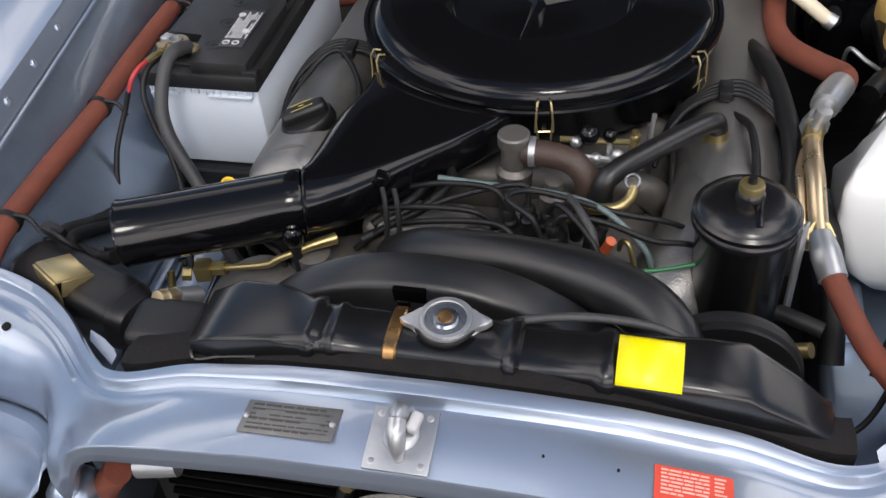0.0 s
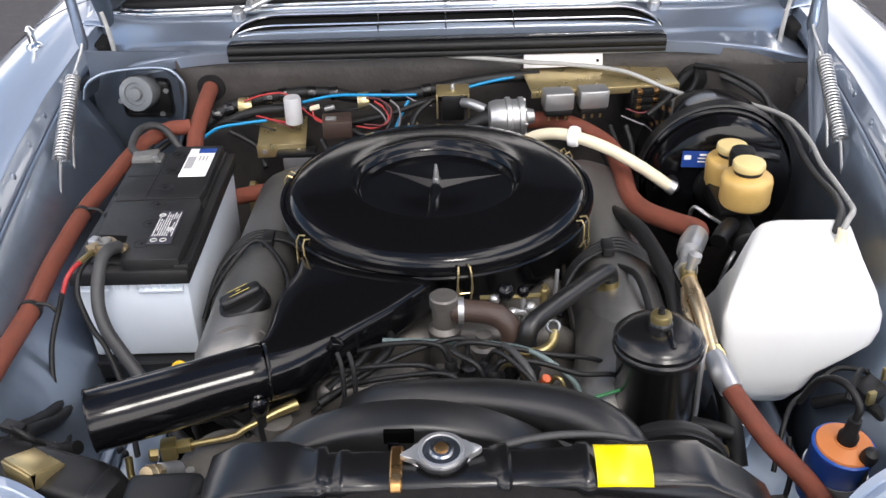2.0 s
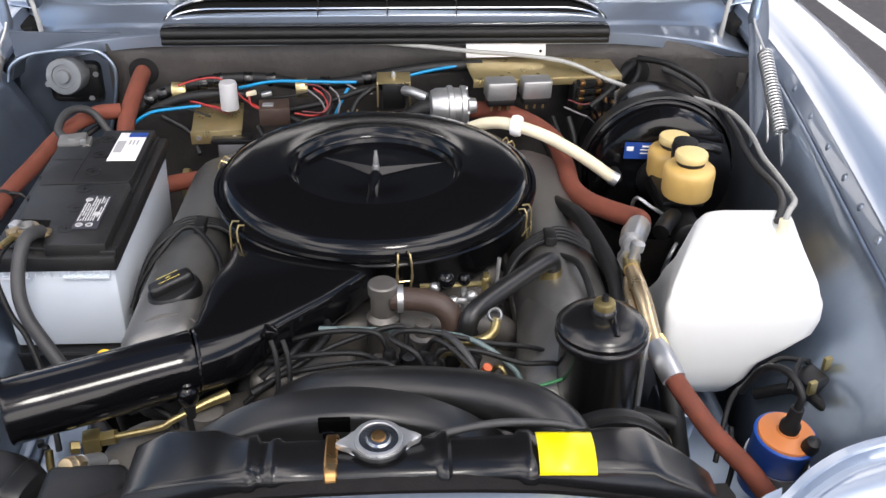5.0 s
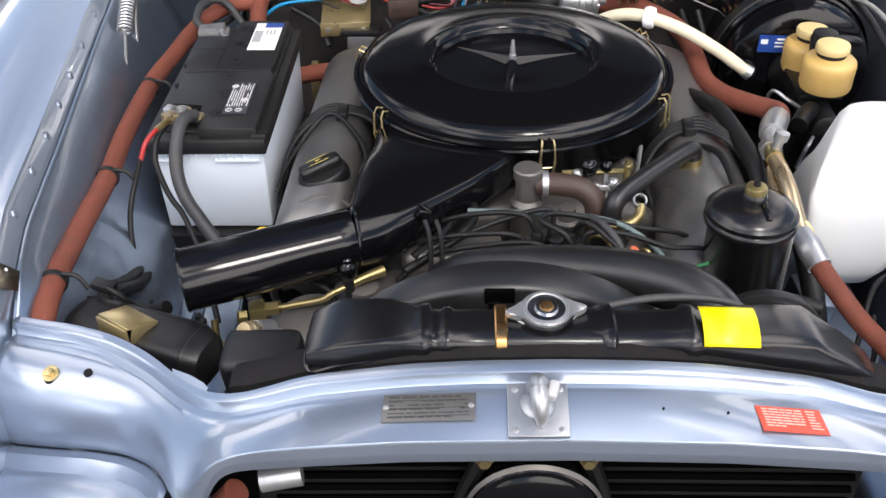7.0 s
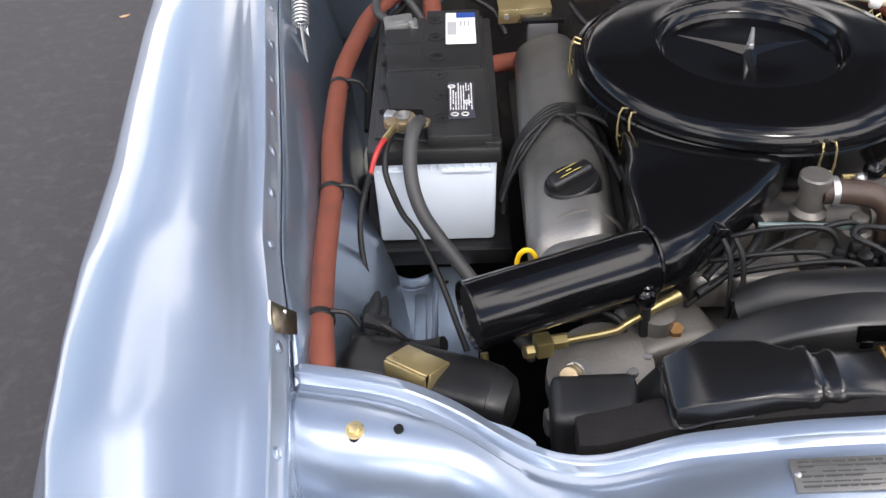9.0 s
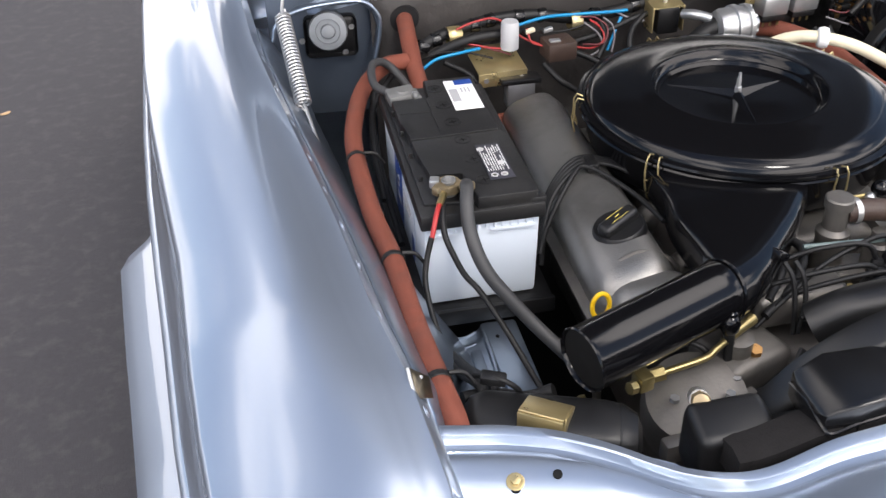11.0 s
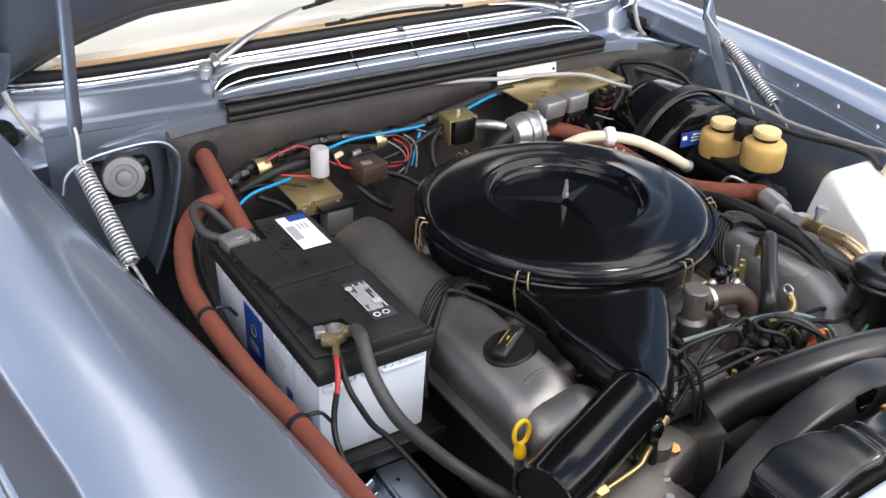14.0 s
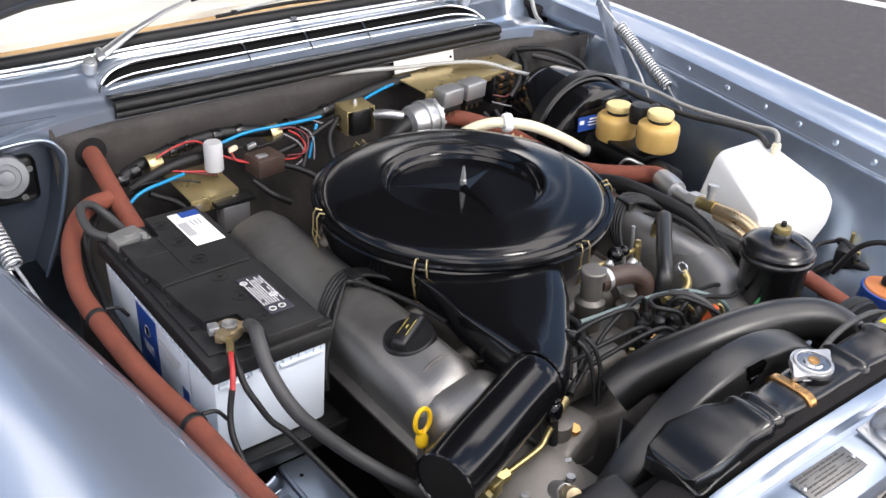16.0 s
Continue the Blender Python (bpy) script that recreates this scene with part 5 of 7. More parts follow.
for p, r, mt in (((0.095, 0.495, 0.908), 0.013, BLACK), ((0.12, 0.50, 0.905), 0.009, BLACK), ((0.08, 0.492, 0.898), 0.0075, STEEL), ((0.13, 0.488, 0.885), 0.009, STEEL), ((0.15, 0.50, 0.905), 0.007, BRASS), ((0.105, 0.485, 0.88), 0.008, STEEL)):
    part("ball_joint", lathe([(r * math.sin(a), -r * math.cos(a)) for a in np.linspace(0.15, math.pi - 0.15, 8)], 14, Matrix.Translation(p)), mt, fuel)

# ignition distributor with its leads
dist = thing("distributor", (0.05, 0.33, 0.80), "black distributor cap with leads", "distributor")
part("cap", lathe([(0.045, 0.80), (0.046, 0.845), (0.04, 0.862), (0.025, 0.868), (0.001, 0.869)], 28, Matrix.Translation((0.04, 0.345, 0))), PLASTIC, dist)
random.seed(7)
towers = []
for k in range(8):
    a = k * math.pi / 4
    p = Vector((0.04 + 0.031 * math.cos(a), 0.345 + 0.031 * math.sin(a), 0.86))
    towers.append(p)
    part("boot", lathe([(0.0095, -0.01), (0.011, 0.004), (0.011, 0.014), (0.0085, 0.017), (0.0085, 0.026), (0.006, 0.03)], 14, Matrix.Translation(p)), RUBBER, dist)
part("orange_lead_end", tube([(0.075, 0.322, 0.83), (0.08, 0.318, 0.85), (0.083, 0.315, 0.868)], 0.008, 8, 3), ORANGE, dist)
leads = [
    [(0.009, 0.345, 0.885), (-0.02, 0.34, 0.905), (-0.08, 0.345, 0.90), (-0.14, 0.36, 0.88), (-0.19, 0.42, 0.84)],
    [(0.018, 0.367, 0.885), (0.0, 0.375, 0.91), (-0.06, 0.385, 0.905), (-0.13, 0.40, 0.88), (-0.2, 0.46, 0.85)],
    [(0.04, 0.376, 0.885), (0.03, 0.385, 0.912), (-0.05, 0.37, 0.895), (-0.12, 0.34, 0.87), (-0.16, 0.33, 0.84)],
    [(0.062, 0.367, 0.885), (0.075, 0.355, 0.912), (0.10, 0.335, 0.905), (0.125, 0.31, 0.885), (0.13, 0.30, 0.84), (0.13, 0.298, 0.77)],
    [(0.071, 0.345, 0.885), (0.085, 0.345, 0.905), (0.13, 0.345, 0.90), (0.18, 0.34, 0.885), (0.235, 0.35, 0.87), (0.255, 0.36, 0.80)],
    [(0.062, 0.323, 0.885), (0.05, 0.33, 0.91), (0.02, 0.35, 0.92), (0.05, 0.375, 0.912), (0.14, 0.37, 0.895), (0.22, 0.385, 0.865), (0.25, 0.40, 0.78)],
    [(0.04, 0.314, 0.885), (0.01, 0.325, 0.902), (-0.06, 0.335, 0.89), (-0.12, 0.345, 0.87)],
    [(0.018, 0.323, 0.885), (-0.01, 0.315, 0.90), (-0.05, 0.31, 0.89), (-0.12, 0.30, 0.87)],
]
for pts in leads:
    cable("ignition_lead", pts, 0.0035, RUBBER, "black ignition lead across the front of the engine", "cable", "ignition leads")
cable("vacuum_line", [(-0.07, 0.40, 0.90), (0.0, 0.392, 0.902), (0.07, 0.388, 0.900), (0.12, 0.37, 0.90), (0.16, 0.345, 0.885), (0.18, 0.335, 0.86), (0.185, 0.33, 0.81)], 0.0036, mat("teal_plastic", (0.11, 0.15, 0.15), 0.4), "pale teal plastic vacuum line", "pipe")
cable("green_wire", [(0.13, 0.30, 0.87), (0.18, 0.305, 0.872), (0.23, 0.32, 0.875)], 0.0025, mat("green_wire", (0.03, 0.16, 0.06), 0.4), "thin green wire across the engine", "wire")
cable("grey_hose", [(0.085, 0.378, 0.905), (0.10, 0.35, 0.91), (0.118, 0.325, 0.895), (0.122, 0.31, 0.86), (0.122, 0.305, 0.78)], 0.005, RUBBER_GREY, "short grey rubber hose on the engine", "hose")
sens = thing("temperature_sensor", (-0.04, 0.33, 0.84), "brass temperature sensor with a copper collar", "sensor")
part("hex", lathe([(0.010, 0.84), (0.010, 0.855), (0.0075, 0.856), (0.007, 0.872), (0.004, 0.874), (0.004, 0.89)], 6, Matrix.Translation((-0.045, 0.325, 0))), BRASS, sens)
part("collar", lathe([(0.009, 0.866), (0.009, 0.874)], 16, Matrix.Translation((-0.045, 0.325, 0))), COPPER, sens)
for pts in ([(-0.12, 0.46, 0.885), (-0.09, 0.43, 0.88), (-0.1, 0.39, 0.875), (-0.14, 0.345, 0.865)], [(-0.09, 0.47, 0.885), (-0.06, 0.42, 0.885), (-0.09, 0.37, 0.872), (-0.15, 0.33, 0.855)]):
    cable("rubber_hose", pts, 0.0062, RUBBER, "short black rubber hose beside the intake horn", "hose", "small engine hoses")

# loose connectors among the leads
for p, tilt in (((0.075, 0.352, 0.872), -20), ((0.098, 0.366, 0.876), 10), ((0.118, 0.350, 0.872), 25), ((0.045, 0.356, 0.870), -8)):
    plug = thing("lead_boot", p, "black rubber boot on an ignition lead", "lead boot", "lead boots")
    part("boot", lathe([(0.007, -0.02), (0.0105, -0.008), (0.0108, 0.006), (0.0085, 0.010), (0.0085, 0.018), (0.004, 0.020)], 14, pose(*p, -tilt * 0.6, tilt)), PLASTIC, plug)
    part("collar", lathe([(0.0112, -0.006), (0.0118, -0.004), (0.0112, -0.002)], 14, pose(*p, -tilt * 0.6, tilt), caps=False), RUBBER, plug)
solo("copper_washer_bolt", lathe([(0.008, 0), (0.008, 0.004), (0.006, 0.005), (0.006, 0.010)], 6, pose(0.012, 0.338, 0.872, 20)), COPPER, "small aged copper bolt on the engine", "bolt")
solo("orange_plug", tube([(0.128, 0.338, 0.862), (0.133, 0.334, 0.876), (0.137, 0.330, 0.888)], 0.006, 8, 3), mat("orange_rubber", (0.5, 0.1, 0.03), 0.45), "short orange rubber plug", "plug")
for pts in ([(0.085, 0.375, 0.87), (0.09, 0.362, 0.885), (0.102, 0.352, 0.89), (0.115, 0.345, 0.87)], [(0.145, 0.36, 0.85), (0.148, 0.345, 0.875), (0.156, 0.335, 0.88), (0.165, 0.33, 0.85)]):
    cable("brass_line", pts, 0.003, BRASS, "thin brass pipe among the ignition leads", "pipe")
# ---- radiator, shroud and top hose ----
CAP_DARK = mat("pressed_steel", (0.40, 0.405, 0.41), 0.2, 1.0, 0.15, 60)
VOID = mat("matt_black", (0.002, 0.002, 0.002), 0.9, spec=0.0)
rad = thing("radiator", (0.05, 0.1, 0.45), "black painted radiator with a pressed metal cap", "radiator")


def rz(x):
    """The height of the radiator tank's axis at x."""
    return 0.949 - 0.35 * max(0.0, abs(x - 0.02) - 0.12) ** 2


def tank_section(x, w, h, y=0.092, dz=0.0, n=28):
    ring = []
    p = float(np.interp(x, [-0.24, -0.15, -0.12, 0.16, 0.28], [0.10, 0.16, 0.5, 0.55, 0.3]))
    for k in range(n):
        a = 2 * math.pi * k / n
        ring.append((x, y + math.copysign(abs(math.cos(a)) ** p, math.cos(a)) * w, rz(x) + dz + math.copysign(abs(math.sin(a)) ** p, math.sin(a)) * h))
    return ring


secs = [(-0.236, 0.018, 0.012, 0.100, -0.010), (-0.232, 0.034, 0.017, 0.102, -0.008), (-0.20, 0.040, 0.022, 0.102, -0.002), (-0.15, 0.036, 0.023, 0.100, 0.0), (-0.122, 0.032, 0.0235, 0.096, 0), (-0.118, 0.034, 0.0265, 0.096, 0), (-0.110, 0.034, 0.0265, 0.096, 0),
        (-0.106, 0.029, 0.022, 0.095, 0), (-0.098, 0.029, 0.022, 0.095, 0), (-0.094, 0.031, 0.025, 0.095, 0), (-0.088, 0.031, 0.025, 0.095, 0), (-0.084, 0.029, 0.022, 0.095, 0), (-0.05, 0.029, 0.022, 0.095, 0),
        (-0.01, 0.031, 0.024, 0.095, 0), (0.04, 0.031, 0.024, 0.095, 0), (0.062, 0.030, 0.023, 0.095, 0), (0.066, 0.034, 0.027, 0.095, 0), (0.074, 0.034, 0.027, 0.095, 0), (0.078, 0.029, 0.021, 0.095, 0), (0.09, 0.028, 0.021, 0.095, 0), (0.14, 0.029, 0.023, 0.095, 0),
        (0.146, 0.034, 0.027, 0.095, 0), (0.156, 0.034, 0.027, 0.095, 0), (0.16, 0.031, 0.024, 0.095, 0), (0.235, 0.033, 0.025, 0.096, 0.002), (0.27, 0.034, 0.024, 0.098, 0.0), (0.285, 0.033, 0.02, 0.098, -0.006), (0.315, 0.028, 0.016, 0.098, -0.018), (0.345, 0.022, 0.012, 0.098, -0.034), (0.352, 0.012, 0.006, 0.098, -0.04)]
part("top_tank", loft([tank_section(x, w, h, y, dz) for x, w, h, y, dz in secs]), BLACK_WORN, rad, "black painted top tank with pressed ribs", sharp=50)
part("tank_hem", tube([(-0.2335, 0.134, 0.936), (-0.2345, 0.100, 0.944), (-0.2335, 0.069, 0.937), (-0.226, 0.0625, 0.932), (-0.20, 0.0625, 0.940), (-0.165, 0.0635, 0.945)], 0.0022, 6, 4), BLACK_WORN, rad, "folded hem of the tank")
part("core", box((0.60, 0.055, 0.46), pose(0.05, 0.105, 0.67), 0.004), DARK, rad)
part("left_end_tank", box((0.086, 0.060, 0.085), pose(-0.292, 0.134, 0.866, 6, -3, -2), 0.012, 3), PLASTIC, rad, "black moulded end piece")
neck = part("filler_neck", lathe([(0.024, -0.03), (0.024, 0.012), (0.028, 0.016)], 28, pose(0.008, 0.100, 0.962)), BLACK_WORN, rad)
band = part("brass_band", loft([tank_section(x, w, h, 0.095) for x, w, h in ((-0.0435, 0.0315, 0.0245), (-0.042, 0.033, 0.026), (-0.0325, 0.033, 0.026), (-0.031, 0.0315, 0.0245))]), COPPER, rad, "brass band round the tank")
outline = []
for k in range(48):
    a = 2 * math.pi * k / 48
    ear = max(0.0, math.cos(a) ** 2) ** 16
    outline.append(((0.0255 + 0.0165 * ear) * math.cos(a), (0.0255 + 0.010 * ear) * math.sin(a) + 0.001))
CAPS = 0.90   # the cap top against its rim
CAPM = pose(0.008, 0.102, 0.974, 4, 0, 6)
capp = part("radiator_cap", prism(outline, 0.008, CAPM, 0.0015), STEEL, rad, "bright pressed radiator cap with two ears")
part("cap_top", lathe([(r * CAPS, h) for r, h in ((0.0265, 0.008), (0.0255, 0.0098), (0.0235, 0.0105), (0.022, 0.0092), (0.014, 0.0092), (0.012, 0.0115), (0.004, 0.012))], 36, CAPM), CAP_DARK, capp, "polished pressed top")
part("cap_ring", lathe([(r * CAPS, h) for r, h in ((0.0262, 0.0085), (0.0252, 0.0108), (0.0222, 0.0112), (0.0212, 0.0098))], 48, CAPM, caps=False), STEEL, capp)
part("cap_rivet", lathe([(0.0075, 0.0115), (0.0065, 0.014), (0.001, 0.0145)], 16, CAPM), COPPER, capp)
ylab = bmesh.new()
sheet([[(x, 0.0955 + 0.0375 * math.cos(a), rz(x) + 0.002 + 0.0305 * math.sin(a)) for x in (0.160, 0.185, 0.215)] for a in np.linspace(1.2, 2.62, 14)], ylab)
part("yellow_sticker", ylab, YELLOW, rad, "plain bright yellow sticker on the tank", thick=0.0005)
part("overflow_tube", tube([(0.034, 0.112, 0.958), (0.075, 0.125, 0.967), (0.13, 0.132, 0.972), (0.19, 0.132, 0.968), (0.228, 0.125, 0.955)], 0.0042, 10, 6), RUBBER_GREY, rad)
part("tube_end", lathe([(0.0045, -0.004), (0.0045, 0.004)], 10, pose(0.231, 0.124, 0.954, 0, 70)), STEEL, rad)
part("foam_seal", loft([[(CX + x, lip(x).y + dy, lip(x).z + dz) for dy, dz in ((0.016, -0.035), (0.062, -0.04), (0.060, -0.010), (0.034, -0.001), (0.016, -0.004))] for x in np.linspace(-0.335, 0.345, 40)]), SEAL, rad, "black foam strip behind the panel lip")

# shroud: an arched ring round the fan, open below
sh = thing("fan_shroud", (-0.03, 0.18, 0.7), "grey-black plastic fan shroud", "fan shroud")
rows = []
for a in np.linspace(radians(-12), radians(192), 60):
    ca, sa = math.cos(a), math.sin(a)
    row = []
    for r, y in ((0.185, 0.136), (0.215, 0.141), (0.243, 0.146), (0.2475, 0.1485), (0.2500, 0.153), (0.2545, 0.182), (0.2535, 0.187), (0.249, 0.190), (0.236, 0.190)):
        row.append((-0.03 + ca * r * 0.96, y + 0.012 * (1 - sa), 0.725 + sa * r))
    rows.append(row)
part("ring", sheet(rows), SHROUD, sh, thick=0.003)
# no hole is cut; a matt black plate paints the opening's shade
part("window", box((0.032, 0.006, 0.032), pose(-0.037, 0.1465, 0.956, 8), 0.001), VOID, sh, "black plate painting the shade of a square opening")
part("window_tab", box((0.012, 0.004, 0.010), pose(-0.043, 0.1425, 0.953, 8), 0.001), BLACK, sh)
fan = thing("fan", (-0.03, 0.22, 0.725), "black engine cooling fan behind the radiator", "fan")
part("hub", lathe([(0.05, 0), (0.055, 0.02), (0.02, 0.05)], 24, pose(-0.03, 0.25, 0.725, 90)), PLASTIC, fan)
for k in range(7):
    a = 2 * math.pi * k / 7 + 0.3
    part("blade", box((0.15, 0.006, 0.07), Matrix.Translation((-0.03, 0.22, 0.725)) @ pose(0, 0, 0, 0, math.degrees(a)) @ pose(0.125, 0, 0, 30), 0.002), PLASTIC, fan)
hose = thing("radiator_hose", (0.1, 0.25, 0.92), "thick black moulded radiator hose", "hose")
part("hose_body", tube([(-0.10, 0.30, 0.855), (-0.06, 0.285, 0.885), (0.0, 0.262, 0.908), (0.07, 0.242, 0.922), (0.135, 0.222, 0.926), (0.185, 0.195, 0.922), (0.212, 0.165, 0.900), (0.222, 0.145, 0.86), (0.222, 0.14, 0.80)], 0.0295, 24, 8), SHROUD, hose)
part("hose_clamp", lathe([(0.0315, -0.006), (0.0315, 0.006)], 28, pose(0.222, 0.145, 0.855, -8), caps=False), STEEL, hose)
pul = thing("belt_pulley", (0.27, 0.2, 0.86), "black grooved belt pulley", "pulley")
part("wheel", lathe([(0.02, 0.0), (0.055, 0.002), (0.07, 0.0), (0.07, 0.006), (0.062, 0.012), (0.07, 0.018), (0.07, 0.024), (0.03, 0.026)], 40, pose(0.262, 0.205, 0.855, 90)), PLASTIC, pul)
part("belt", lathe([(0.068, 0.006), (0.073, 0.008), (0.073, 0.016), (0.068, 0.018)], 40, pose(0.262, 0.205, 0.855, 90), caps=False), RUBBER, pul)

# ---- left front corner: red hose, drier, pump ----
def braided(name, pts, r, label, parent_label="hose"):
    return solo(name, tube(pts, r, 16, 8), REDHOSE, label, parent_label, "red cloth hoses")


long_hose = thing("heater_hose", (-0.58, 0.6, 0.87), "rust-red cloth-covered hose tied along the inner wing", "hose", "red cloth hoses")
LH = [(-0.47, 1.09, 0.905), (-0.515, 1.075, 0.905), (-0.56, 1.02, 0.89), (-0.588, 0.93, 0.872), (-0.598, 0.83, 0.872), (-0.596, 0.66, 0.871), (-0.585, 0.53, 0.872), (-0.581, 0.39, 0.876), (-0.574, 0.277, 0.88), (-0.567, 0.21, 0.872), (-0.565, 0.15, 0.83)]
part("hose_body", tube(LH, 0.0145, 18, 8), REDHOSE, long_hose)
for p, q in (((-0.598, 0.812, 0.872), (-0.5965, 0.79, 0.872)), ((-0.585, 0.53, 0.872), (-0.5845, 0.515, 0.8725)), ((-0.574, 0.277, 0.88), (-0.573, 0.262, 0.8795))):
    d = (Vector(q) - Vector(p)).normalized().to_track_quat("Z", "Y").to_matrix().to_4x4()
    t = part("cable_tie", lathe([(0.0155, -0.005), (0.0165, -0.004), (0.0165, 0.004), (0.0155, 0.005)], 24, Matrix.Translation(p) @ d, caps=False), RUBBER, long_hose, "black cable tie")
    part("tie_end", tube([Vector(p) + Vector((0.012, 0, 0.012)), Vector(p) + Vector((0.03, 0, 0.008)), Vector(p) + Vector((0.042, -0.004, -0.008))], 0.0028, 6, 4), RUBBER, t)
braided("heater_hose", [(-0.452, 1.232, 0.934), (-0.453, 1.20, 0.930), (-0.456, 1.14, 0.915), (-0.458, 1.07, 0.892), (-0.45, 1.0, 0.85), (-0.43, 0.98, 0.79)], 0.0158, "rust-red cloth-covered hose leaving the firewall")
solo("grommet", lathe([(0.027, -0.004), (0.030, 0.0), (0.027, 0.006), (0.018, 0.006)], 28, pose(-0.452, 1.219, 0.933, 90)), RUBBER, "round black rubber grommet in the firewall", "grommet")
braided("heater_hose", [(-0.40, 0.99, 0.80), (-0.33, 1.0, 0.808), (-0.28, 1.0, 0.808), (-0.2, 0.99, 0.80)], 0.0155, "rust-red cloth-covered hose behind the battery")
cable("wire_loom", [(-0.555, 0.610, 0.736), (-0.546, 0.540, 0.750), (-0.535, 0.460, 0.771), (-0.526, 0.380, 0.802), (-0.521, 0.300, 0.850), (-0.517, 0.284, 0.838), (-0.515, 0.278, 0.805)], 0.009, RUBBER, "taped black wiring loom", "wiring")
cable("wire_loom", [(-0.548, 0.620, 0.733), (-0.537, 0.550, 0.736), (-0.527, 0.470, 0.757), (-0.518, 0.390, 0.788), (-0.511, 0.300, 0.845), (-0.507, 0.284, 0.833), (-0.505, 0.278, 0.800)], 0.0085, RUBBER, "taped black wiring loom", "wiring")
cable("wire_loom", [(-0.560, 0.600, 0.735), (-0.553, 0.530, 0.749), (-0.544, 0.450, 0.776), (-0.534, 0.370, 0.807), (-0.525, 0.295, 0.851), (-0.521, 0.279, 0.839), (-0.519, 0.273, 0.806)], 0.006, RUBBER, "taped black wiring loom", "wiring")
cable("black_wire", [(-0.530, 0.292, 0.868), (-0.512, 0.270, 0.880), (-0.498, 0.262, 0.877), (-0.487, 0.262, 0.866), (-0.480, 0.268, 0.850)], 0.0035, RUBBER, "thin black wire looping over the drier", "wire")
solo("wire_connector", box((0.030, 0.016, 0.012), pose(-0.512, 0.272, 0.877, 5, 6, -18), 0.003), PLASTIC, "small black wire connector behind the drier", "connector")
solo("wing_bolt", lathe([(0.008, 0), (0.008, 0.002), (0.0052, 0.0025), (0.0052, 0.007), (0.003, 0.0075)], 6, pose(-0.550, 0.500, 0.771, 0, 50)), BRASS, "yellow zinc bolt in the inner wing", "bolt")

drier = thing("receiver_drier", (-0.46, 0.22, 0.83), "black drier canister held by a gold bracket", "receiver drier")
ddir = (0.94, -0.33, 0.0)
part("body", loft([oval((-0.553 + 0.188 * f, 0.255 - 0.072 * f, 0.833), ddir, hw, hh, p) for f, hw, hh, p in ((0.0, 0.018, 0.014, 0.8), (0.04, 0.03, 0.026, 0.6), (0.12, 0.036, 0.032, 0.55), (0.45, 0.037, 0.033, 0.55), (0.8, 0.037, 0.034, 0.55), (0.9, 0.035, 0.032, 0.6), (0.97, 0.029, 0.026, 0.7), (1.0, 0.016, 0.014, 0.8))]), PLASTIC, drier)
brk = part("clamp_bracket", box((0.051, 0.042, 0.003), pose(-0.4675, 0.213, 0.8765, -19, 0, -33), 0.0012), GOLD, drier, "gold chromate bracket")
part("bracket_face", box((0.051, 0.003, 0.036), pose(-0.4795, 0.1945, 0.865, 0, 0, -33), 0.0008), GOLD, brk)
part("wing_side", box((0.003, 0.038, 0.02), pose(-0.4455, 0.199, 0.866, -19, 0, -33), 0.0008), GOLD, brk)
part("end_ridge", loft([oval((-0.388 + 0.004 * k, 0.192 - 0.0014 * k, 0.833), ddir, 0.0345 + e, 0.0315 + e, 0.58) for k, e in ((-1, 0.0), (0, 0.0015), (1, 0.0))], caps=False), PLASTIC, drier)
pump = thing("injection_pump", (-0.25, 0.27, 0.74), "grey cast pump body under the intake spout", "pump")
part("body", lathe([(0.03, -0.05), (0.062, -0.045), (0.065, 0.0), (0.06, 0.03), (0.035, 0.04)], 32, pose(-0.262, 0.265, 0.785, 20, -10)), ALU_DULL, pump)
part("flange", box((0.11, 0.06, 0.02), pose(-0.24, 0.25, 0.795, 5, 0, 12), 0.006), ALU_DULL, pump)
part("rear_body", box((0.10, 0.09, 0.07), pose(-0.185, 0.315, 0.80, 0, 0, 20), 0.014, 3), ALU_DULL, pump)
part("boss", lathe([(0.02, 0), (0.02, 0.02), (0.012, 0.022)], 16, pose(-0.20, 0.30, 0.835)), ALU_DULL, pump)
part("copper_plug", lathe([(0.009, 0), (0.009, 0.008)], 6, pose(-0.18, 0.29, 0.835, 10)), COPPER, pump)
part("lower_arm", box((0.13, 0.02, 0.03), pose(-0.27, 0.20, 0.80, 0, 0, 8), 0.005), ALU_DULL, pump)
for x, y, z in ((-0.30, 0.245, 0.822), (-0.235, 0.235, 0.825), (-0.215, 0.262, 0.822)):
    part("bolt", lathe([(0.006, 0), (0.006, 0.006)], 6, pose(x, y, z)), STEEL, pump)
fp = thing("fuel_pipe", (-0.27, 0.3, 0.84), "yellow zinc fuel pipe with hexagon fittings", "pipe")
part("pipe", tube([(-0.325, 0.276, 0.836), (-0.29, 0.277, 0.842), (-0.25, 0.279, 0.850), (-0.235, 0.284, 0.857), (-0.20, 0.302, 0.864), (-0.175, 0.318, 0.866)], 0.0043, 12, 6), BRASS, fp)
part("union", box((0.020, 0.022, 0.022), pose(-0.330, 0.272, 0.837, 0, 0, 14), 0.003), BRASS, fp)
part("plug", lathe([(0.008, 0), (0.008, 0.010), (0.005, 0.011)], 6, pose(-0.342, 0.264, 0.836, 0, -80, 20)), BRASS, fp)
part("sleeve", tube([(-0.222, 0.290, 0.860), (-0.20, 0.302, 0.865), (-0.175, 0.316, 0.867)], [0.005, 0.0062, 0.0075], 12, 3), BRASS, fp)
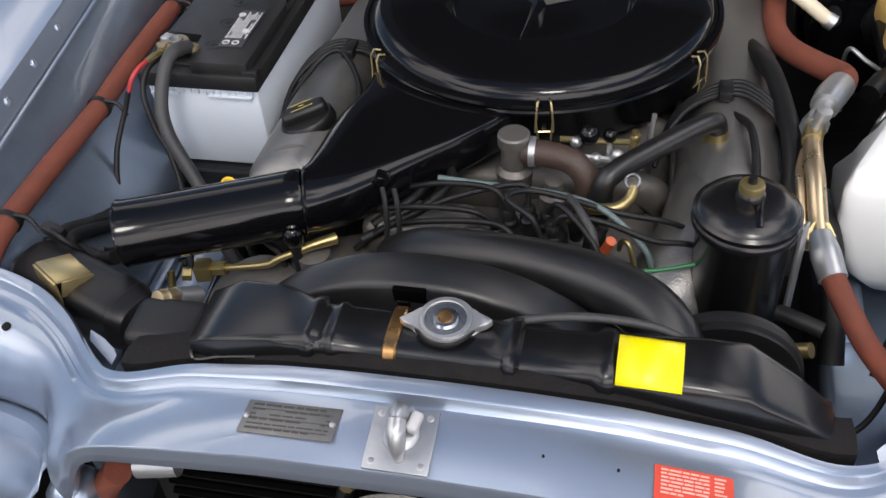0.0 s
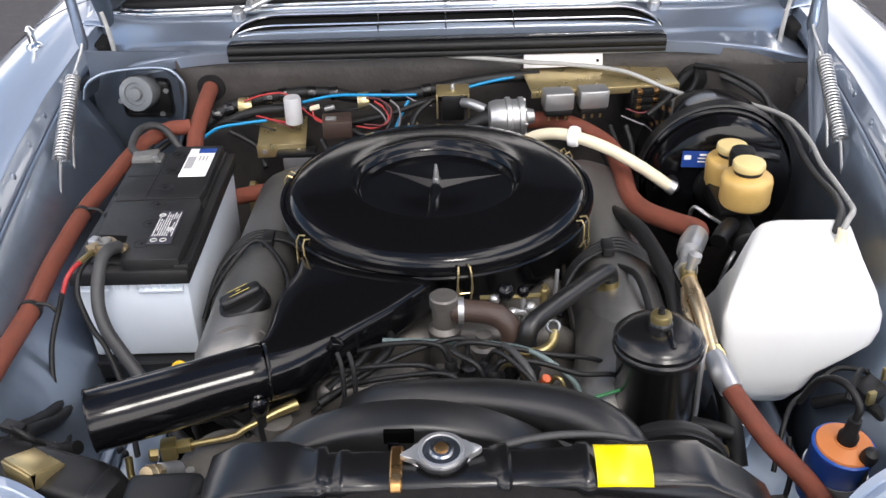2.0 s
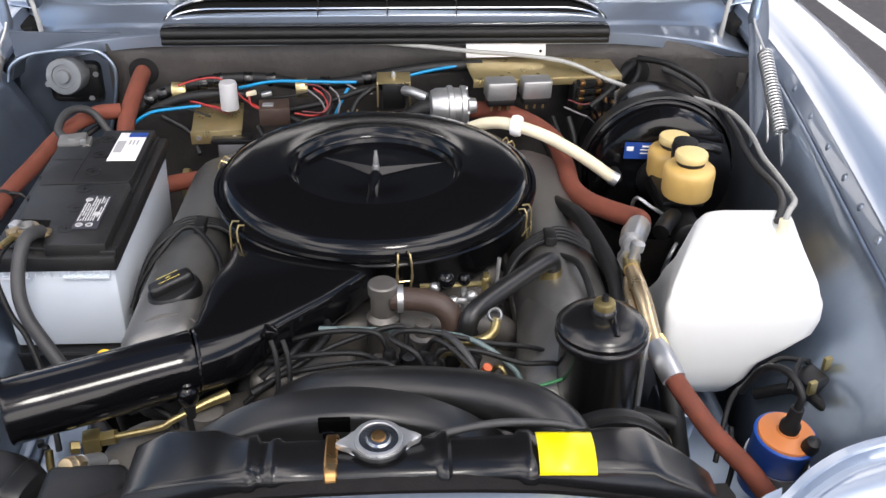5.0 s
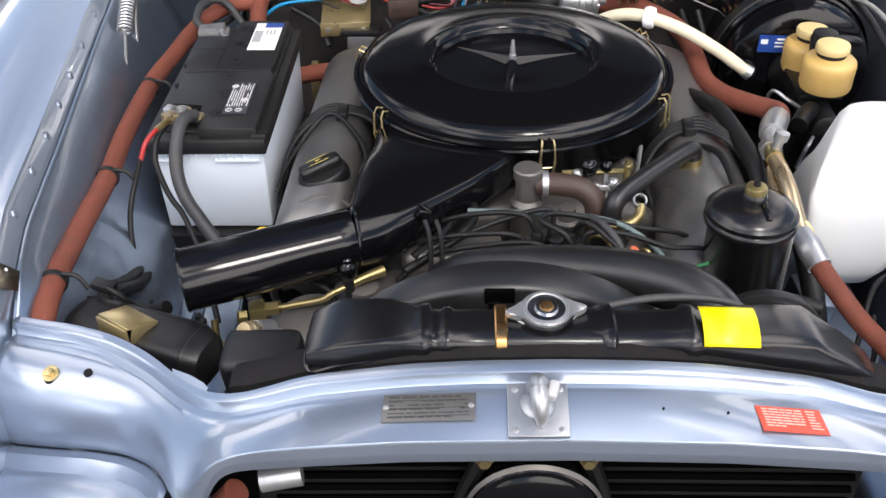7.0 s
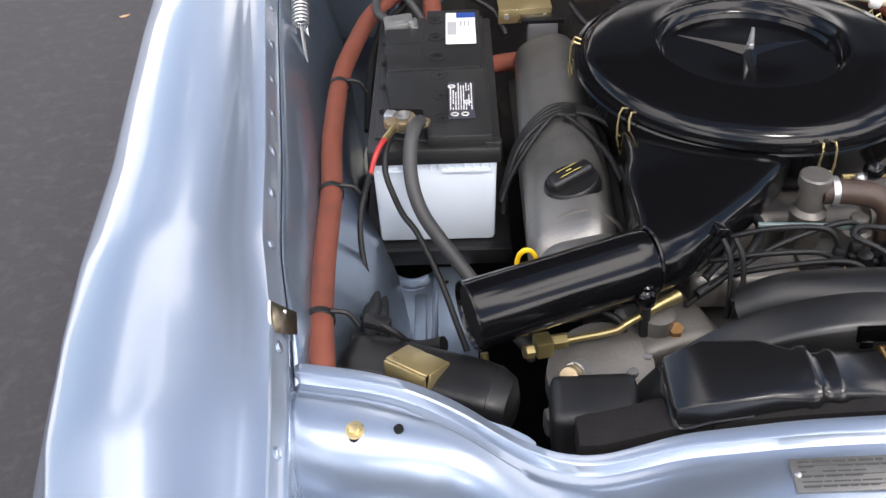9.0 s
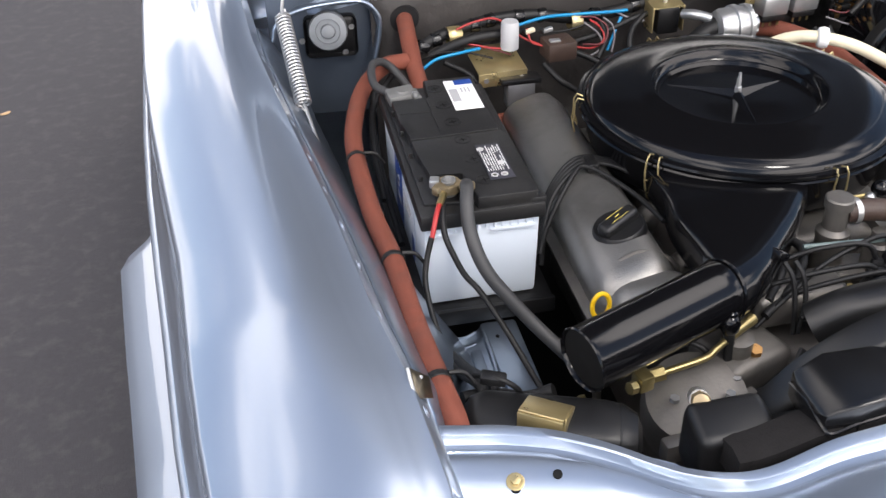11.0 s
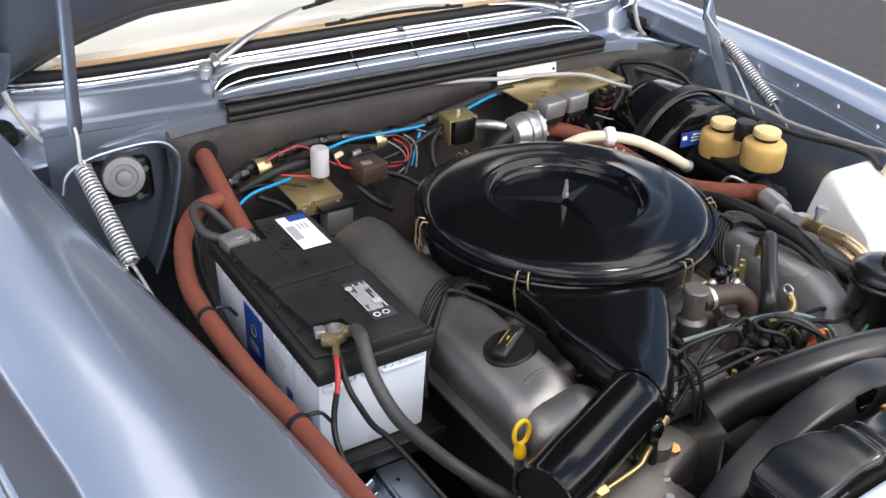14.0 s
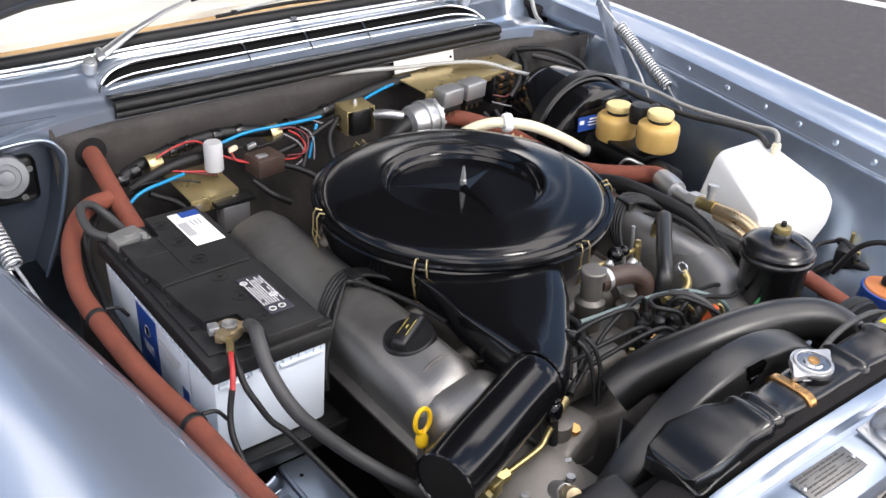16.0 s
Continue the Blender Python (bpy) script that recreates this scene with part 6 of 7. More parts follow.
part("nut", lathe([(0.009, -0.01), (0.009, 0.01)], 6, pose(-0.312, 0.2765, 0.838, 0, 80)), BRASS, fp)
cn = thing("oil_union", (-0.315, 0.205, 0.8), "brass hexagon union with a green tint", "pipe fitting")
UM = pose(-0.312, 0.166, 0.898, 48, -28)
part("hex", lathe([(0.0105, -0.010), (0.0105, 0.0), (0.011, 0.001)], 6, UM), CLAMP, cn)
part("thread", lathe([(0.010, -0.002), (0.0105, 0.004), (0.0095, 0.005), (0.0105, 0.006), (0.0095, 0.008), (0.0105, 0.009), (0.009, 0.014), (0.005, 0.015)], 20, UM), CLAMP, cn)
part("banjo", lathe([(0.011, -0.045), (0.011, -0.012)], 14, UM), STEEL, cn)
cable("black_wire", [(-0.30, 0.36, 0.84), (-0.27, 0.32, 0.85), (-0.24, 0.30, 0.842), (-0.235, 0.285, 0.81)], 0.004, RUBBER, "thin black wire under the spout", "wire")
cable("brass_pipe", [(-0.395, 0.30, 0.80), (-0.39, 0.285, 0.775), (-0.37, 0.275, 0.77)], 0.005, BRASS, "short bent brass pipe", "pipe")
cable("spout_duct", [(-0.44, 0.27, 0.845), (-0.47, 0.28, 0.83), (-0.51, 0.29, 0.835), (-0.545, 0.285, 0.84)], 0.009, RUBBER, "black rubber pipe from the spout", "hose")

# ---- canister, coil and hoses on the right ----
can = thing("filter_canister", (0.277, 0.335, 0.78), "black cylindrical canister with a brass nut on top", "filter canister")
M = Matrix.Translation((0.273, 0.335, 0)) @ Matrix.Diagonal((0.96, 0.96, 1, 1))
part("can_body", lathe([(0.03, 0.765), (0.045, 0.77), (0.050, 0.785), (0.0515, 0.925), (0.053, 0.928)], 44, M), BLACK_WORN, can)
part("rim", lathe([(0.053, 0.925), (0.0575, 0.927), (0.0585, 0.931), (0.0575, 0.935), (0.0555, 0.937), (0.0575, 0.939), (0.0575, 0.944), (0.054, 0.947)], 44, M), BLACK_WORN, can)
part("cover", lathe([(0.054, 0.9465), (0.050, 0.952), (0.035, 0.957), (0.016, 0.9585), (0.0155, 0.966), (0.0135, 0.969)], 44, M), BLACK_WORN, can)
part("ridge", box((0.008, 0.035, 0.008), pose(0.282, 0.312, 0.957, 12), 0.0025), BLACK, can)
part("top_nut", lathe([(0.0135, 0.967), (0.0135, 0.975), (0.0125, 0.978), (0.008, 0.979)], 24, M), BRASS, can)
part("top_pin", lathe([(0.005, 0.978), (0.004, 0.986)], 12, M), PLASTIC, can)
part("strap", box((0.016, 0.004, 0.13), pose(0.335, 0.352, 0.85, 0, 0, 60), 0.001), STEEL, can)
part("stub", tube([(0.318, 0.30, 0.835), (0.338, 0.288, 0.838), (0.362, 0.278, 0.836)], 0.009, 12, 4), RUBBER, can)
part("brass_stub", tube([(0.30, 0.285, 0.79), (0.325, 0.272, 0.805), (0.352, 0.262, 0.822)], 0.0085, 10, 4), BRASS, can)
for p in ((0.298, 0.288, 0.785), (0.29, 0.292, 0.80), (0.305, 0.278, 0.775)):
    part("union_nut", lathe([(0.010, -0.008), (0.010, 0.008)], 6, pose(*p, 30, 40)), STEEL, can)

ac = thing("air_conditioning_hose", (0.35, 0.6, 0.87), "rust-red cloth hose with bright crimped fittings", "hose", "red cloth hoses")
part("rear_hose", tube([(0.17, 1.13, 0.885), (0.25, 1.105, 0.885), (0.318, 1.04, 0.868), (0.328, 0.94, 0.862), (0.326, 0.85, 0.862), (0.342, 0.79, 0.866), (0.375, 0.74, 0.873), (0.402, 0.705, 0.88), (0.404, 0.682, 0.885), (0.394, 0.66, 0.888)], 0.0165, 18, 8), REDHOSE, ac)
part("rear_ferrule", tube([(0.398, 0.668, 0.887), (0.384, 0.638, 0.890), (0.374, 0.612, 0.891)], [0.0185, 0.020, 0.018], 18, 4), STEEL, ac, "bright crimped ferrule")
part("elbow", tube([(0.374, 0.612, 0.891), (0.366, 0.59, 0.892), (0.36, 0.57, 0.896)], 0.012, 14, 5), STEEL, ac)
part("hex_nut", lathe([(0.0165, -0.012), (0.0165, 0.012)], 6, pose(0.358, 0.558, 0.899, 80, 0, -14)), STEEL, ac)
tee = part("tee", tube([(0.358, 0.548, 0.902), (0.354, 0.53, 0.906), (0.351, 0.51, 0.908)], 0.012, 14, 3), BRASS, ac, "brass charging tee")
part("valve_stem", lathe([(0.007, 0), (0.007, 0.018), (0.010, 0.019), (0.010, 0.03), (0.006, 0.031)], 12, pose(0.354, 0.528, 0.912, 0, 12)), STEEL, tee)
part("pipe", tube([(0.352, 0.515, 0.907), (0.35, 0.47, 0.912), (0.352, 0.435, 0.905), (0.355, 0.405, 0.888), (0.358, 0.385, 0.876)], 0.0108, 16, 6), PALE_PIPE, ac, "bright pale bronze pipe")
part("second_pipe", tube([(0.345, 0.505, 0.898), (0.338, 0.468, 0.900), (0.339, 0.435, 0.892), (0.343, 0.405, 0.872), (0.346, 0.385, 0.85)], 0.006, 12, 6), PALE_PIPE, ac)
part("clamp", lathe([(0.016, -0.005), (0.016, 0.005)], 6, pose(0.358, 0.384, 0.876, 50)), BRASS, ac)
part("front_ferrule", tube([(0.358, 0.385, 0.876), (0.364, 0.362, 0.868), (0.372, 0.336, 0.857)], [0.013, 0.0165, 0.0155], 18, 4), STEEL, ac, "bright crimped ferrule")
part("front_hose", tube([(0.370, 0.342, 0.859), (0.385, 0.31, 0.845), (0.41, 0.272, 0.822), (0.452, 0.23, 0.79), (0.486, 0.185, 0.745), (0.505, 0.15, 0.70)], 0.0128, 18, 8), REDHOSE, ac)
cable("black_hose", [(0.29, 0.80, 0.86), (0.31, 0.70, 0.89), (0.325, 0.62, 0.89), (0.335, 0.53, 0.88), (0.335, 0.46, 0.84), (0.34, 0.42, 0.78)], 0.0125, RUBBER, "black rubber hose behind the canister", "hose")
cable("black_hose", [(0.345, 0.50, 0.86), (0.375, 0.44, 0.84), (0.385, 0.38, 0.80), (0.39, 0.32, 0.74)], 0.015, RUBBER, "thick black rubber hose beside the tank", "hose")
cable("black_wire", [(0.265, 0.60, 0.88), (0.285, 0.55, 0.895), (0.292, 0.48, 0.885), (0.29, 0.42, 0.86)], 0.005, RUBBER, "black lead beside the valve cover", "wire")
# leads tied over both valve covers
for k in range(4):
    o = 0.006 * k
    cable("spark_plug_lead", [(0.34, 0.58 + o, 0.85), (0.31, 0.60 + o, 0.885 + o * 0.3), (0.27, 0.625 + o, 0.893 + o * 0.4), (0.22, 0.60 + o, 0.892), (0.19, 0.57 + o, 0.87), (0.175, 0.53, 0.84)], 0.0037, RUBBER, "black spark plug lead over the valve cover", "cable", "spark plug leads")
    cable("spark_plug_lead", [(-0.36, 0.60 + o, 0.80), (-0.335, 0.64 + o, 0.862), (-0.29, 0.67 + o, 0.892 + o * 0.3), (-0.24, 0.685 + o, 0.888), (-0.2, 0.65 + o, 0.88), (-0.17, 0.59, 0.86)], 0.0037, RUBBER, "black spark plug lead over the valve cover", "cable", "spark plug leads")
cable("spark_plug_lead", [(-0.358, 0.60, 0.78), (-0.348, 0.615, 0.83), (-0.30, 0.655, 0.888), (-0.27, 0.67, 0.895), (-0.225, 0.60, 0.885), (-0.21, 0.52, 0.885)], 0.0037, RUBBER, "black spark plug lead over the valve cover", "cable", "spark plug leads")
for x, y, z in ((-0.262, 0.682, 0.893), (0.255, 0.625, 0.897)):
    solo("lead_clip", box((0.018, 0.034, 0.014), pose(x, y, z), 0.003), PLASTIC, "black plastic clip holding the leads", "clip", "lead clips")

# the coil on the front of the inner wing
coil = thing("ignition_coil", (0.486, 0.268, 0.74), "blue ignition coil with an orange top", "ignition coil")
CM = pose(0.486, 0.268, 0.742, 6, 4)
part("can", lathe([(0.034, 0), (0.037, 0.004), (0.037, 0.082), (0.0385, 0.084), (0.0385, 0.089), (0.036, 0.09)], 36, CM), BLUE_COIL, coil)
part("top", lathe([(0.036, 0.088), (0.034, 0.093), (0.014, 0.097), (0.013, 0.099)], 32, CM), ORANGE, coil, "orange bakelite top")
part("centre_boot", lathe([(0.012, 0.095), (0.0125, 0.108), (0.009, 0.114), (0.008, 0.135)], 18, CM), RUBBER, coil)
part("side_boot", lathe([(0.005, -0.03), (0.009, -0.016), (0.0105, 0.0), (0.0085, 0.010), (0.002, 0.014)], 16, CM @ pose(0.018, -0.026, 0.100, 14)), RUBBER, coil)
part("lead", tube([CM @ Vector((0, 0, 0.13)), CM @ Vector((0, 0.004, 0.155)), CM @ Vector((-0.012, 0.03, 0.165)), CM @ Vector((-0.025, 0.06, 0.14)), CM @ Vector((-0.03, 0.08, 0.08))], 0.0048, 10, 6), RUBBER, coil)
part("wire", tube([CM @ Vector((0.018, -0.028, 0.085)), CM @ Vector((0.02, -0.034, 0.05)), CM @ Vector((0.03, -0.03, 0.0))], 0.004, 8, 4), RUBBER, coil)
part("mount_band", lathe([(0.0375, 0.03), (0.0395, 0.03), (0.0395, 0.05), (0.0375, 0.05)], 32, CM, caps=False), STEEL, coil)
for pts in ([(0.43, 0.30, 0.75), (0.46, 0.36, 0.80), (0.50, 0.40, 0.80), (0.54, 0.42, 0.82), (0.575, 0.40, 0.83)], [(0.30, 0.26, 0.78), (0.34, 0.22, 0.75), (0.40, 0.22, 0.745), (0.44, 0.27, 0.76), (0.45, 0.32, 0.79)],
            [(0.56, 0.40, 0.78), (0.575, 0.34, 0.80), (0.585, 0.28, 0.80), (0.59, 0.2, 0.78)], [(0.52, 0.33, 0.84), (0.545, 0.37, 0.85), (0.57, 0.40, 0.83), (0.60, 0.38, 0.80)]):
    cable("black_wire", pts, 0.0036, RUBBER, "black wire near the ignition coil", "wire")
cable("wire_loom", [(0.52, 0.42, 0.76), (0.555, 0.38, 0.80), (0.58, 0.33, 0.80), (0.60, 0.25, 0.78), (0.60, 0.18, 0.76), (0.604, 0.164, 0.748), (0.606, 0.158, 0.715)], 0.008, RUBBER, "taped black wiring loom", "wiring")
vb = thing("valve_block", (0.57, 0.36, 0.8), "small black switch with brass terminals", "switch")
part("housing", box((0.04, 0.035, 0.03), pose(0.565, 0.375, 0.815, 0, 0, 20), 0.004), PLASTIC, vb)
part("terminal", box((0.012, 0.006, 0.02), pose(0.56, 0.352, 0.825, 0, 0, 20), 0.001), BRASS, vb)
part("terminal", box((0.012, 0.006, 0.02), pose(0.59, 0.385, 0.838, 0, 0, 20), 0.001), BRASS, vb)
rail = thing("frame_rail", (0.44, 0.4, 0.6), "grey-blue painted frame rail beside the engine", "frame rail")
part("rail", box((0.11, 0.62, 0.10), pose(0.44, 0.38, 0.66), 0.015, 3), PAINT_IN, rail)
part("bracket", box((0.05, 0.07, 0.05), pose(0.405, 0.42, 0.73, 0, 10), 0.008), PAINT_IN, rail)

# ---- washer tank ----
tank = thing("washer_tank", (0.5, 0.52, 0.72), "milky white plastic washer fluid tank", "washer tank")


def ring4(pts, r=0.02, n=6):
    """A ring through corners (x, y, z), its corners rounded."""
    out = []
    for i, p in enumerate(pts):
        a, b, c = Vector(pts[i - 1]), Vector(p), Vector(pts[(i + 1) % len(pts)])
        u, v = (a - b).normalized() * r, (c - b).normalized() * r
        for k in range(n):
            t = k / (n - 1)
            out.append((b + u) * (1 - t) ** 2 + 2 * b * t * (1 - t) + (b + v) * t * t)
    return out


def flat(z, pts):
    return [(x, y, z) for x, y in pts]


tk = [flat(0.742, [(0.445, 0.455), (0.482, 0.455), (0.50, 0.56), (0.44, 0.56)]), flat(0.748, [(0.434, 0.442), (0.494, 0.442), (0.52, 0.59), (0.425, 0.59)]), flat(0.775, [(0.410, 0.43), (0.508, 0.43), (0.55, 0.61), (0.40, 0.61)]), flat(0.802, [(0.396, 0.43), (0.522, 0.43), (0.575, 0.62), (0.40, 0.62)]),
      flat(0.824, [(0.388, 0.432), (0.560, 0.432), (0.608, 0.622), (0.42, 0.622)]), flat(0.846, [(0.380, 0.434), (0.592, 0.434), (0.604, 0.622), (0.43, 0.622)]), flat(0.866, [(0.380, 0.436), (0.600, 0.436), (0.604, 0.622), (0.445, 0.622)]),
      [(0.378, 0.438, 0.890), (0.600, 0.438, 0.884), (0.608, 0.62, 0.928), (0.468, 0.62, 0.930)], [(0.384, 0.442, 0.901), (0.595, 0.442, 0.895), (0.604, 0.617, 0.938), (0.475, 0.617, 0.940)], [(0.388, 0.452, 0.909), (0.596, 0.452, 0.904), (0.596, 0.609, 0.944), (0.483, 0.609, 0.946)], [(0.41, 0.47, 0.914), (0.58, 0.47, 0.909), (0.582, 0.595, 0.945), (0.495, 0.595, 0.947)]]
part("tank_body", loft([ring4(p) for p in tk]), WHITE_TANK, tank, sharp=60)
part("nozzle", lathe([(0.011, 0.918), (0.010, 0.935), (0.0075, 0.940), (0.0075, 0.955), (0.005, 0.956)], 18, pose(0.574, 0.562, 0)), IVORY, tank, "yellowed plastic nozzle")
cable("washer_hose", [(0.574, 0.562, 0.950), (0.580, 0.568, 0.966), (0.596, 0.592, 0.966), (0.612, 0.64, 0.952), (0.628, 0.74, 0.935), (0.636, 0.83, 0.925), (0.645, 0.92, 0.925), (0.635, 1.02, 0.925), (0.58, 1.10, 0.92), (0.51, 1.13, 0.918), (0.44, 1.13, 0.940), (0.36, 1.155, 0.968), (0.26, 1.175, 0.977), (0.19, 1.183, 0.980), (0.10, 1.198, 0.985), (0.03, 1.21, 0.988), (0.015, 1.228, 0.988)], 0.0045, CLEAR_GREY, "long translucent grey washer hose to the firewall", "hose")
cable("washer_hose", [(0.570, 0.575, 0.945), (0.592, 0.62, 0.95), (0.612, 0.70, 0.935), (0.622, 0.80, 0.915), (0.632, 0.90, 0.905), (0.645, 1.0, 0.90), (0.64, 1.1, 0.905), (0.60, 1.18, 0.92), (0.56, 1.225, 0.93)], 0.0058, RUBBER_GREY, "dark grey hose beside the booster", "hose")
bump_stop = thing("hose_bracket", (-0.362, 1.07, 0.74), "small gold chromate bracket holding a heater hose", "bracket")
part("plate", box((0.018, 0.004, 0.05), pose(-0.362, 1.055, 0.742, 0, 0, 6), 0.001), GOLD, bump_stop)
part("loop", lathe([(0.019, -0.006), (0.0198, -0.005), (0.0198, 0.005), (0.019, 0.006)], 20, pose(-0.362, 1.07, 0.775, 0, 90, 0), caps=False), GOLD, bump_stop)

# ---- brake booster, master cylinder and its reservoirs ----
booster = thing("brake_booster", (0.5, 1.0, 0.84), "black brake booster drum on the firewall", "brake booster")
part("drum", lathe([(0.03, -0.01), (0.05, -0.01), (0.052, 0.0), (0.105, 0.004), (0.122, 0.012), (0.128, 0.024), (0.129, 0.06), (0.134, 0.062), (0.138, 0.066), (0.138, 0.074), (0.134, 0.078), (0.131, 0.08), (0.131, 0.16), (0.12, 0.19), (0.08, 0.215)], 72, pose(0.508, 0.925, 0.825, -90)), BLACK, booster, "gloss black pressed drum")
part("band", lathe([(0.1385, 0.058), (0.142, 0.060), (0.142, 0.084), (0.1385, 0.086)], 72, pose(0.508, 0.925, 0.825, -90), caps=False), PLASTIC, booster)
bl = part("blue_label", box((0.075, 0.0008, 0.030), pose(0.466, 0.9215, 0.892, -6, 3), 0), BLUE_LABEL, booster, "blue label with small white print")
for k in range(3):
    part("print", box((0.034 if k else 0.028, 0.0005, 0.0022 if k else 0.0032), pose(0.473, 0.9206, 0.9005 - 0.0065 * k, -6, 3), 0), WHITE, bl)
part("print", box((0.012, 0.0005, 0.008), pose(0.438, 0.9206, 0.897, -6, 3), 0), WHITE, bl)
part("inlet_elbow", tube([(0.412, 0.915, 0.855), (0.411, 0.90, 0.858), (0.408, 0.88, 0.862)], 0.011, 14, 4), PLASTIC, booster)
mc = thing("master_cylinder", (0.49, 0.82, 0.83), "black brake master cylinder in front of the booster", "master cylinder")
part("cylinder", lathe([(0.018, 0.0), (0.024, 0.004), (0.026, 0.20), (0.04, 0.205), (0.04, 0.22)], 24, pose(0.495, 0.71, 0.838, -90)), PLASTIC, mc)
part("switch", tube([(0.475, 0.745, 0.86), (0.455, 0.715, 0.865), (0.44, 0.69, 0.862)], 0.014, 14, 4), PLASTIC, mc)
part("bracket", box((0.07, 0.10, 0.012), pose(0.497, 0.82, 0.867), 0.004), PLASTIC, mc)
part("brake_line", tube([(0.47, 0.76, 0.85), (0.44, 0.76, 0.87), (0.42, 0.78, 0.875), (0.42, 0.80, 0.83), (0.43, 0.80, 0.76)], 0.0032, 8, 6), STEEL, mc)
part("brake_line", tube([(0.48, 0.72, 0.83), (0.46, 0.69, 0.82), (0.455, 0.70, 0.78)], 0.0032, 8, 6), STEEL, mc)
res = thing("fluid_reservoir", (0.497, 0.82, 0.875), "pair of yellowed brake fluid bottles with caps", "fluid reservoir")
for x, y, dz in ((0.503, 0.886, -0.024), (0.499, 0.775, -0.002)):
    bt = part("bottle", lathe([(0.03, 0.884), (0.038, 0.887), (0.0405, 0.893), (0.0405, 0.914), (0.0412, 0.917), (0.0412, 0.928), (0.040, 0.934), (0.036, 0.938), (0.024, 0.940), (0.0205, 0.942), (0.0205, 0.948)], 40, Matrix.Translation((x, y, dz))), CREAM, res, "yellowed translucent bottle")
    part("cap", lathe([(0.0245, 0.948), (0.026, 0.950), (0.026, 0.958), (0.0245, 0.961), (0.015, 0.9625), (0.001, 0.963)], 32, Matrix.Translation((x, y, dz))), CAP_PL, bt, "pale yellow cap")
    part("neck_ring", lathe([(0.021, 0.940), (0.0225, 0.942), (0.0225, 0.947), (0.021, 0.949)], 32, Matrix.Translation((x, y, dz)), caps=False), RUBBER, bt)
part("connector", lathe([(0.02, 0.925), (0.022, 0.950), (0.019, 0.961), (0.002, 0.962)], 22, Matrix.Translation((0.505, 0.832, -0.008))), PLASTIC, res, "black electrical plug")
part("plug_arm", tube([(0.52, 0.823, 0.945), (0.545, 0.826, 0.942), (0.565, 0.84, 0.93)], 0.007, 8, 4), PLASTIC, res)
ivh = thing("vacuum_hose", (0.28, 0.92, 0.93), "ivory vacuum hose with a white check valve", "hose")
part("hose_body", tube([(0.13, 0.965, 0.895), (0.165, 0.962, 0.922), (0.20, 0.945, 0.938), (0.236, 0.925, 0.941), (0.29, 0.905, 0.928), (0.35, 0.888, 0.898), (0.40, 0.872, 0.866)], 0.0105, 16, 8), IVORY, ivh)
part("check_valve", lathe([(0.012, -0.01), (0.017, -0.008), (0.019, 0.0), (0.017, 0.008), (0.012, 0.01)], 20, pose(0.238, 0.924, 0.941, 0, 90, -22)), WHITE, ivh)
part("end_clip", lathe([(0.012, -0.006), (0.0125, 0.006)], 18, pose(0.403, 0.873, 0.864, 0, 118, -14)), STEEL, ivh)

# ---- parts along the firewall ----
RELAY = mat("dull_relay_metal", (0.17, 0.17, 0.175), 0.45, 0.5, 0.15, 60)
reg = thing("relay_bracket", (-0.30, 1.11, 0.86), "gold chromate bracket carrying a grey relay", "bracket")
part("shelf", box((0.092, 0.10, 0.003), pose(-0.30, 1.115, 0.879, 8, 0, 4), 0.0008), GOLD, reg)
part("front_flange", box((0.092, 0.003, 0.026), pose(-0.298, 1.066, 0.862, 0, 0, 4), 0.0008), GOLD, reg)
for dx in (-0.032, 0.034):
    part("bolt", lathe([(0.005, 0), (0.005, 0.004)], 6, pose(-0.298 + dx, 1.064, 0.862, 90)), STEEL, reg)
part("relay_can", box((0.052, 0.034, 0.05), pose(-0.268, 1.062, 0.832), 0.004), RELAY, reg, "dull grey relay can")
part("relay_foot", box((0.075, 0.034, 0.01), pose(-0.268, 1.062, 0.860), 0.002), PLASTIC, reg)
con = solo("suppressor_can", lathe([(0.0165, 0.90), (0.0165, 0.948), (0.0145, 0.952), (0.001, 0.9525)], 28, Matrix.Translation((-0.275, 1.11, 0))), GREY_PL, "light grey cylindrical suppressor can", "capacitor")
bb = thing("flasher_relay", (-0.19, 1.09, 0.89), "dark brown relay box on the firewall", "relay")
part("box_body", box((0.055, 0.05, 0.034), pose(-0.19, 1.085, 0.902, 0, 0, 6), 0.003), BROWN, bb)
part("tab", box((0.02, 0.012, 0.004), pose(-0.20, 1.075, 0.921), 0.001), STEEL, bb)
gb = thing("fuse_holder", (0.03, 1.15, 0.9), "gold and black relay box with a bright stud", "relay")
part("housing", box((0.042, 0.04, 0.05), pose(0.03, 1.125, 0.922), 0.003), PLASTIC, gb)
part("cover", box((0.062, 0.045, 0.003), pose(0.03, 1.13, 0.949, 6), 0.0008), GOLD, gb)
for s in (-1, 1):
    part("side_flange", box((0.003, 0.045, 0.05), pose(0.03 + s * 0.030, 1.13, 0.925), 0.0008), GOLD, gb)
part("stud", lathe([(0.004, 0.95), (0.005, 0.956), (0.003, 0.962)], 10, Matrix.Translation((0.03, 1.13, 0))), STEEL, gb)
sv = thing("heater_valve", (0.13, 1.06, 0.92), "silver cast solenoid valve with black pipes", "valve")
part("body", lathe([(0.012, -0.045), (0.03, -0.04), (0.034, -0.03), (0.034, -0.012), (0.038, -0.010), (0.038, -0.002), (0.034, 0.0), (0.033, 0.012), (0.037, 0.014), (0.037, 0.022), (0.03, 0.026), (0.016, 0.028), (0.013, 0.042), (0.006, 0.044)], 36, pose(0.137, 1.05, 0.925, 0, 90, 4)), STEEL, sv)
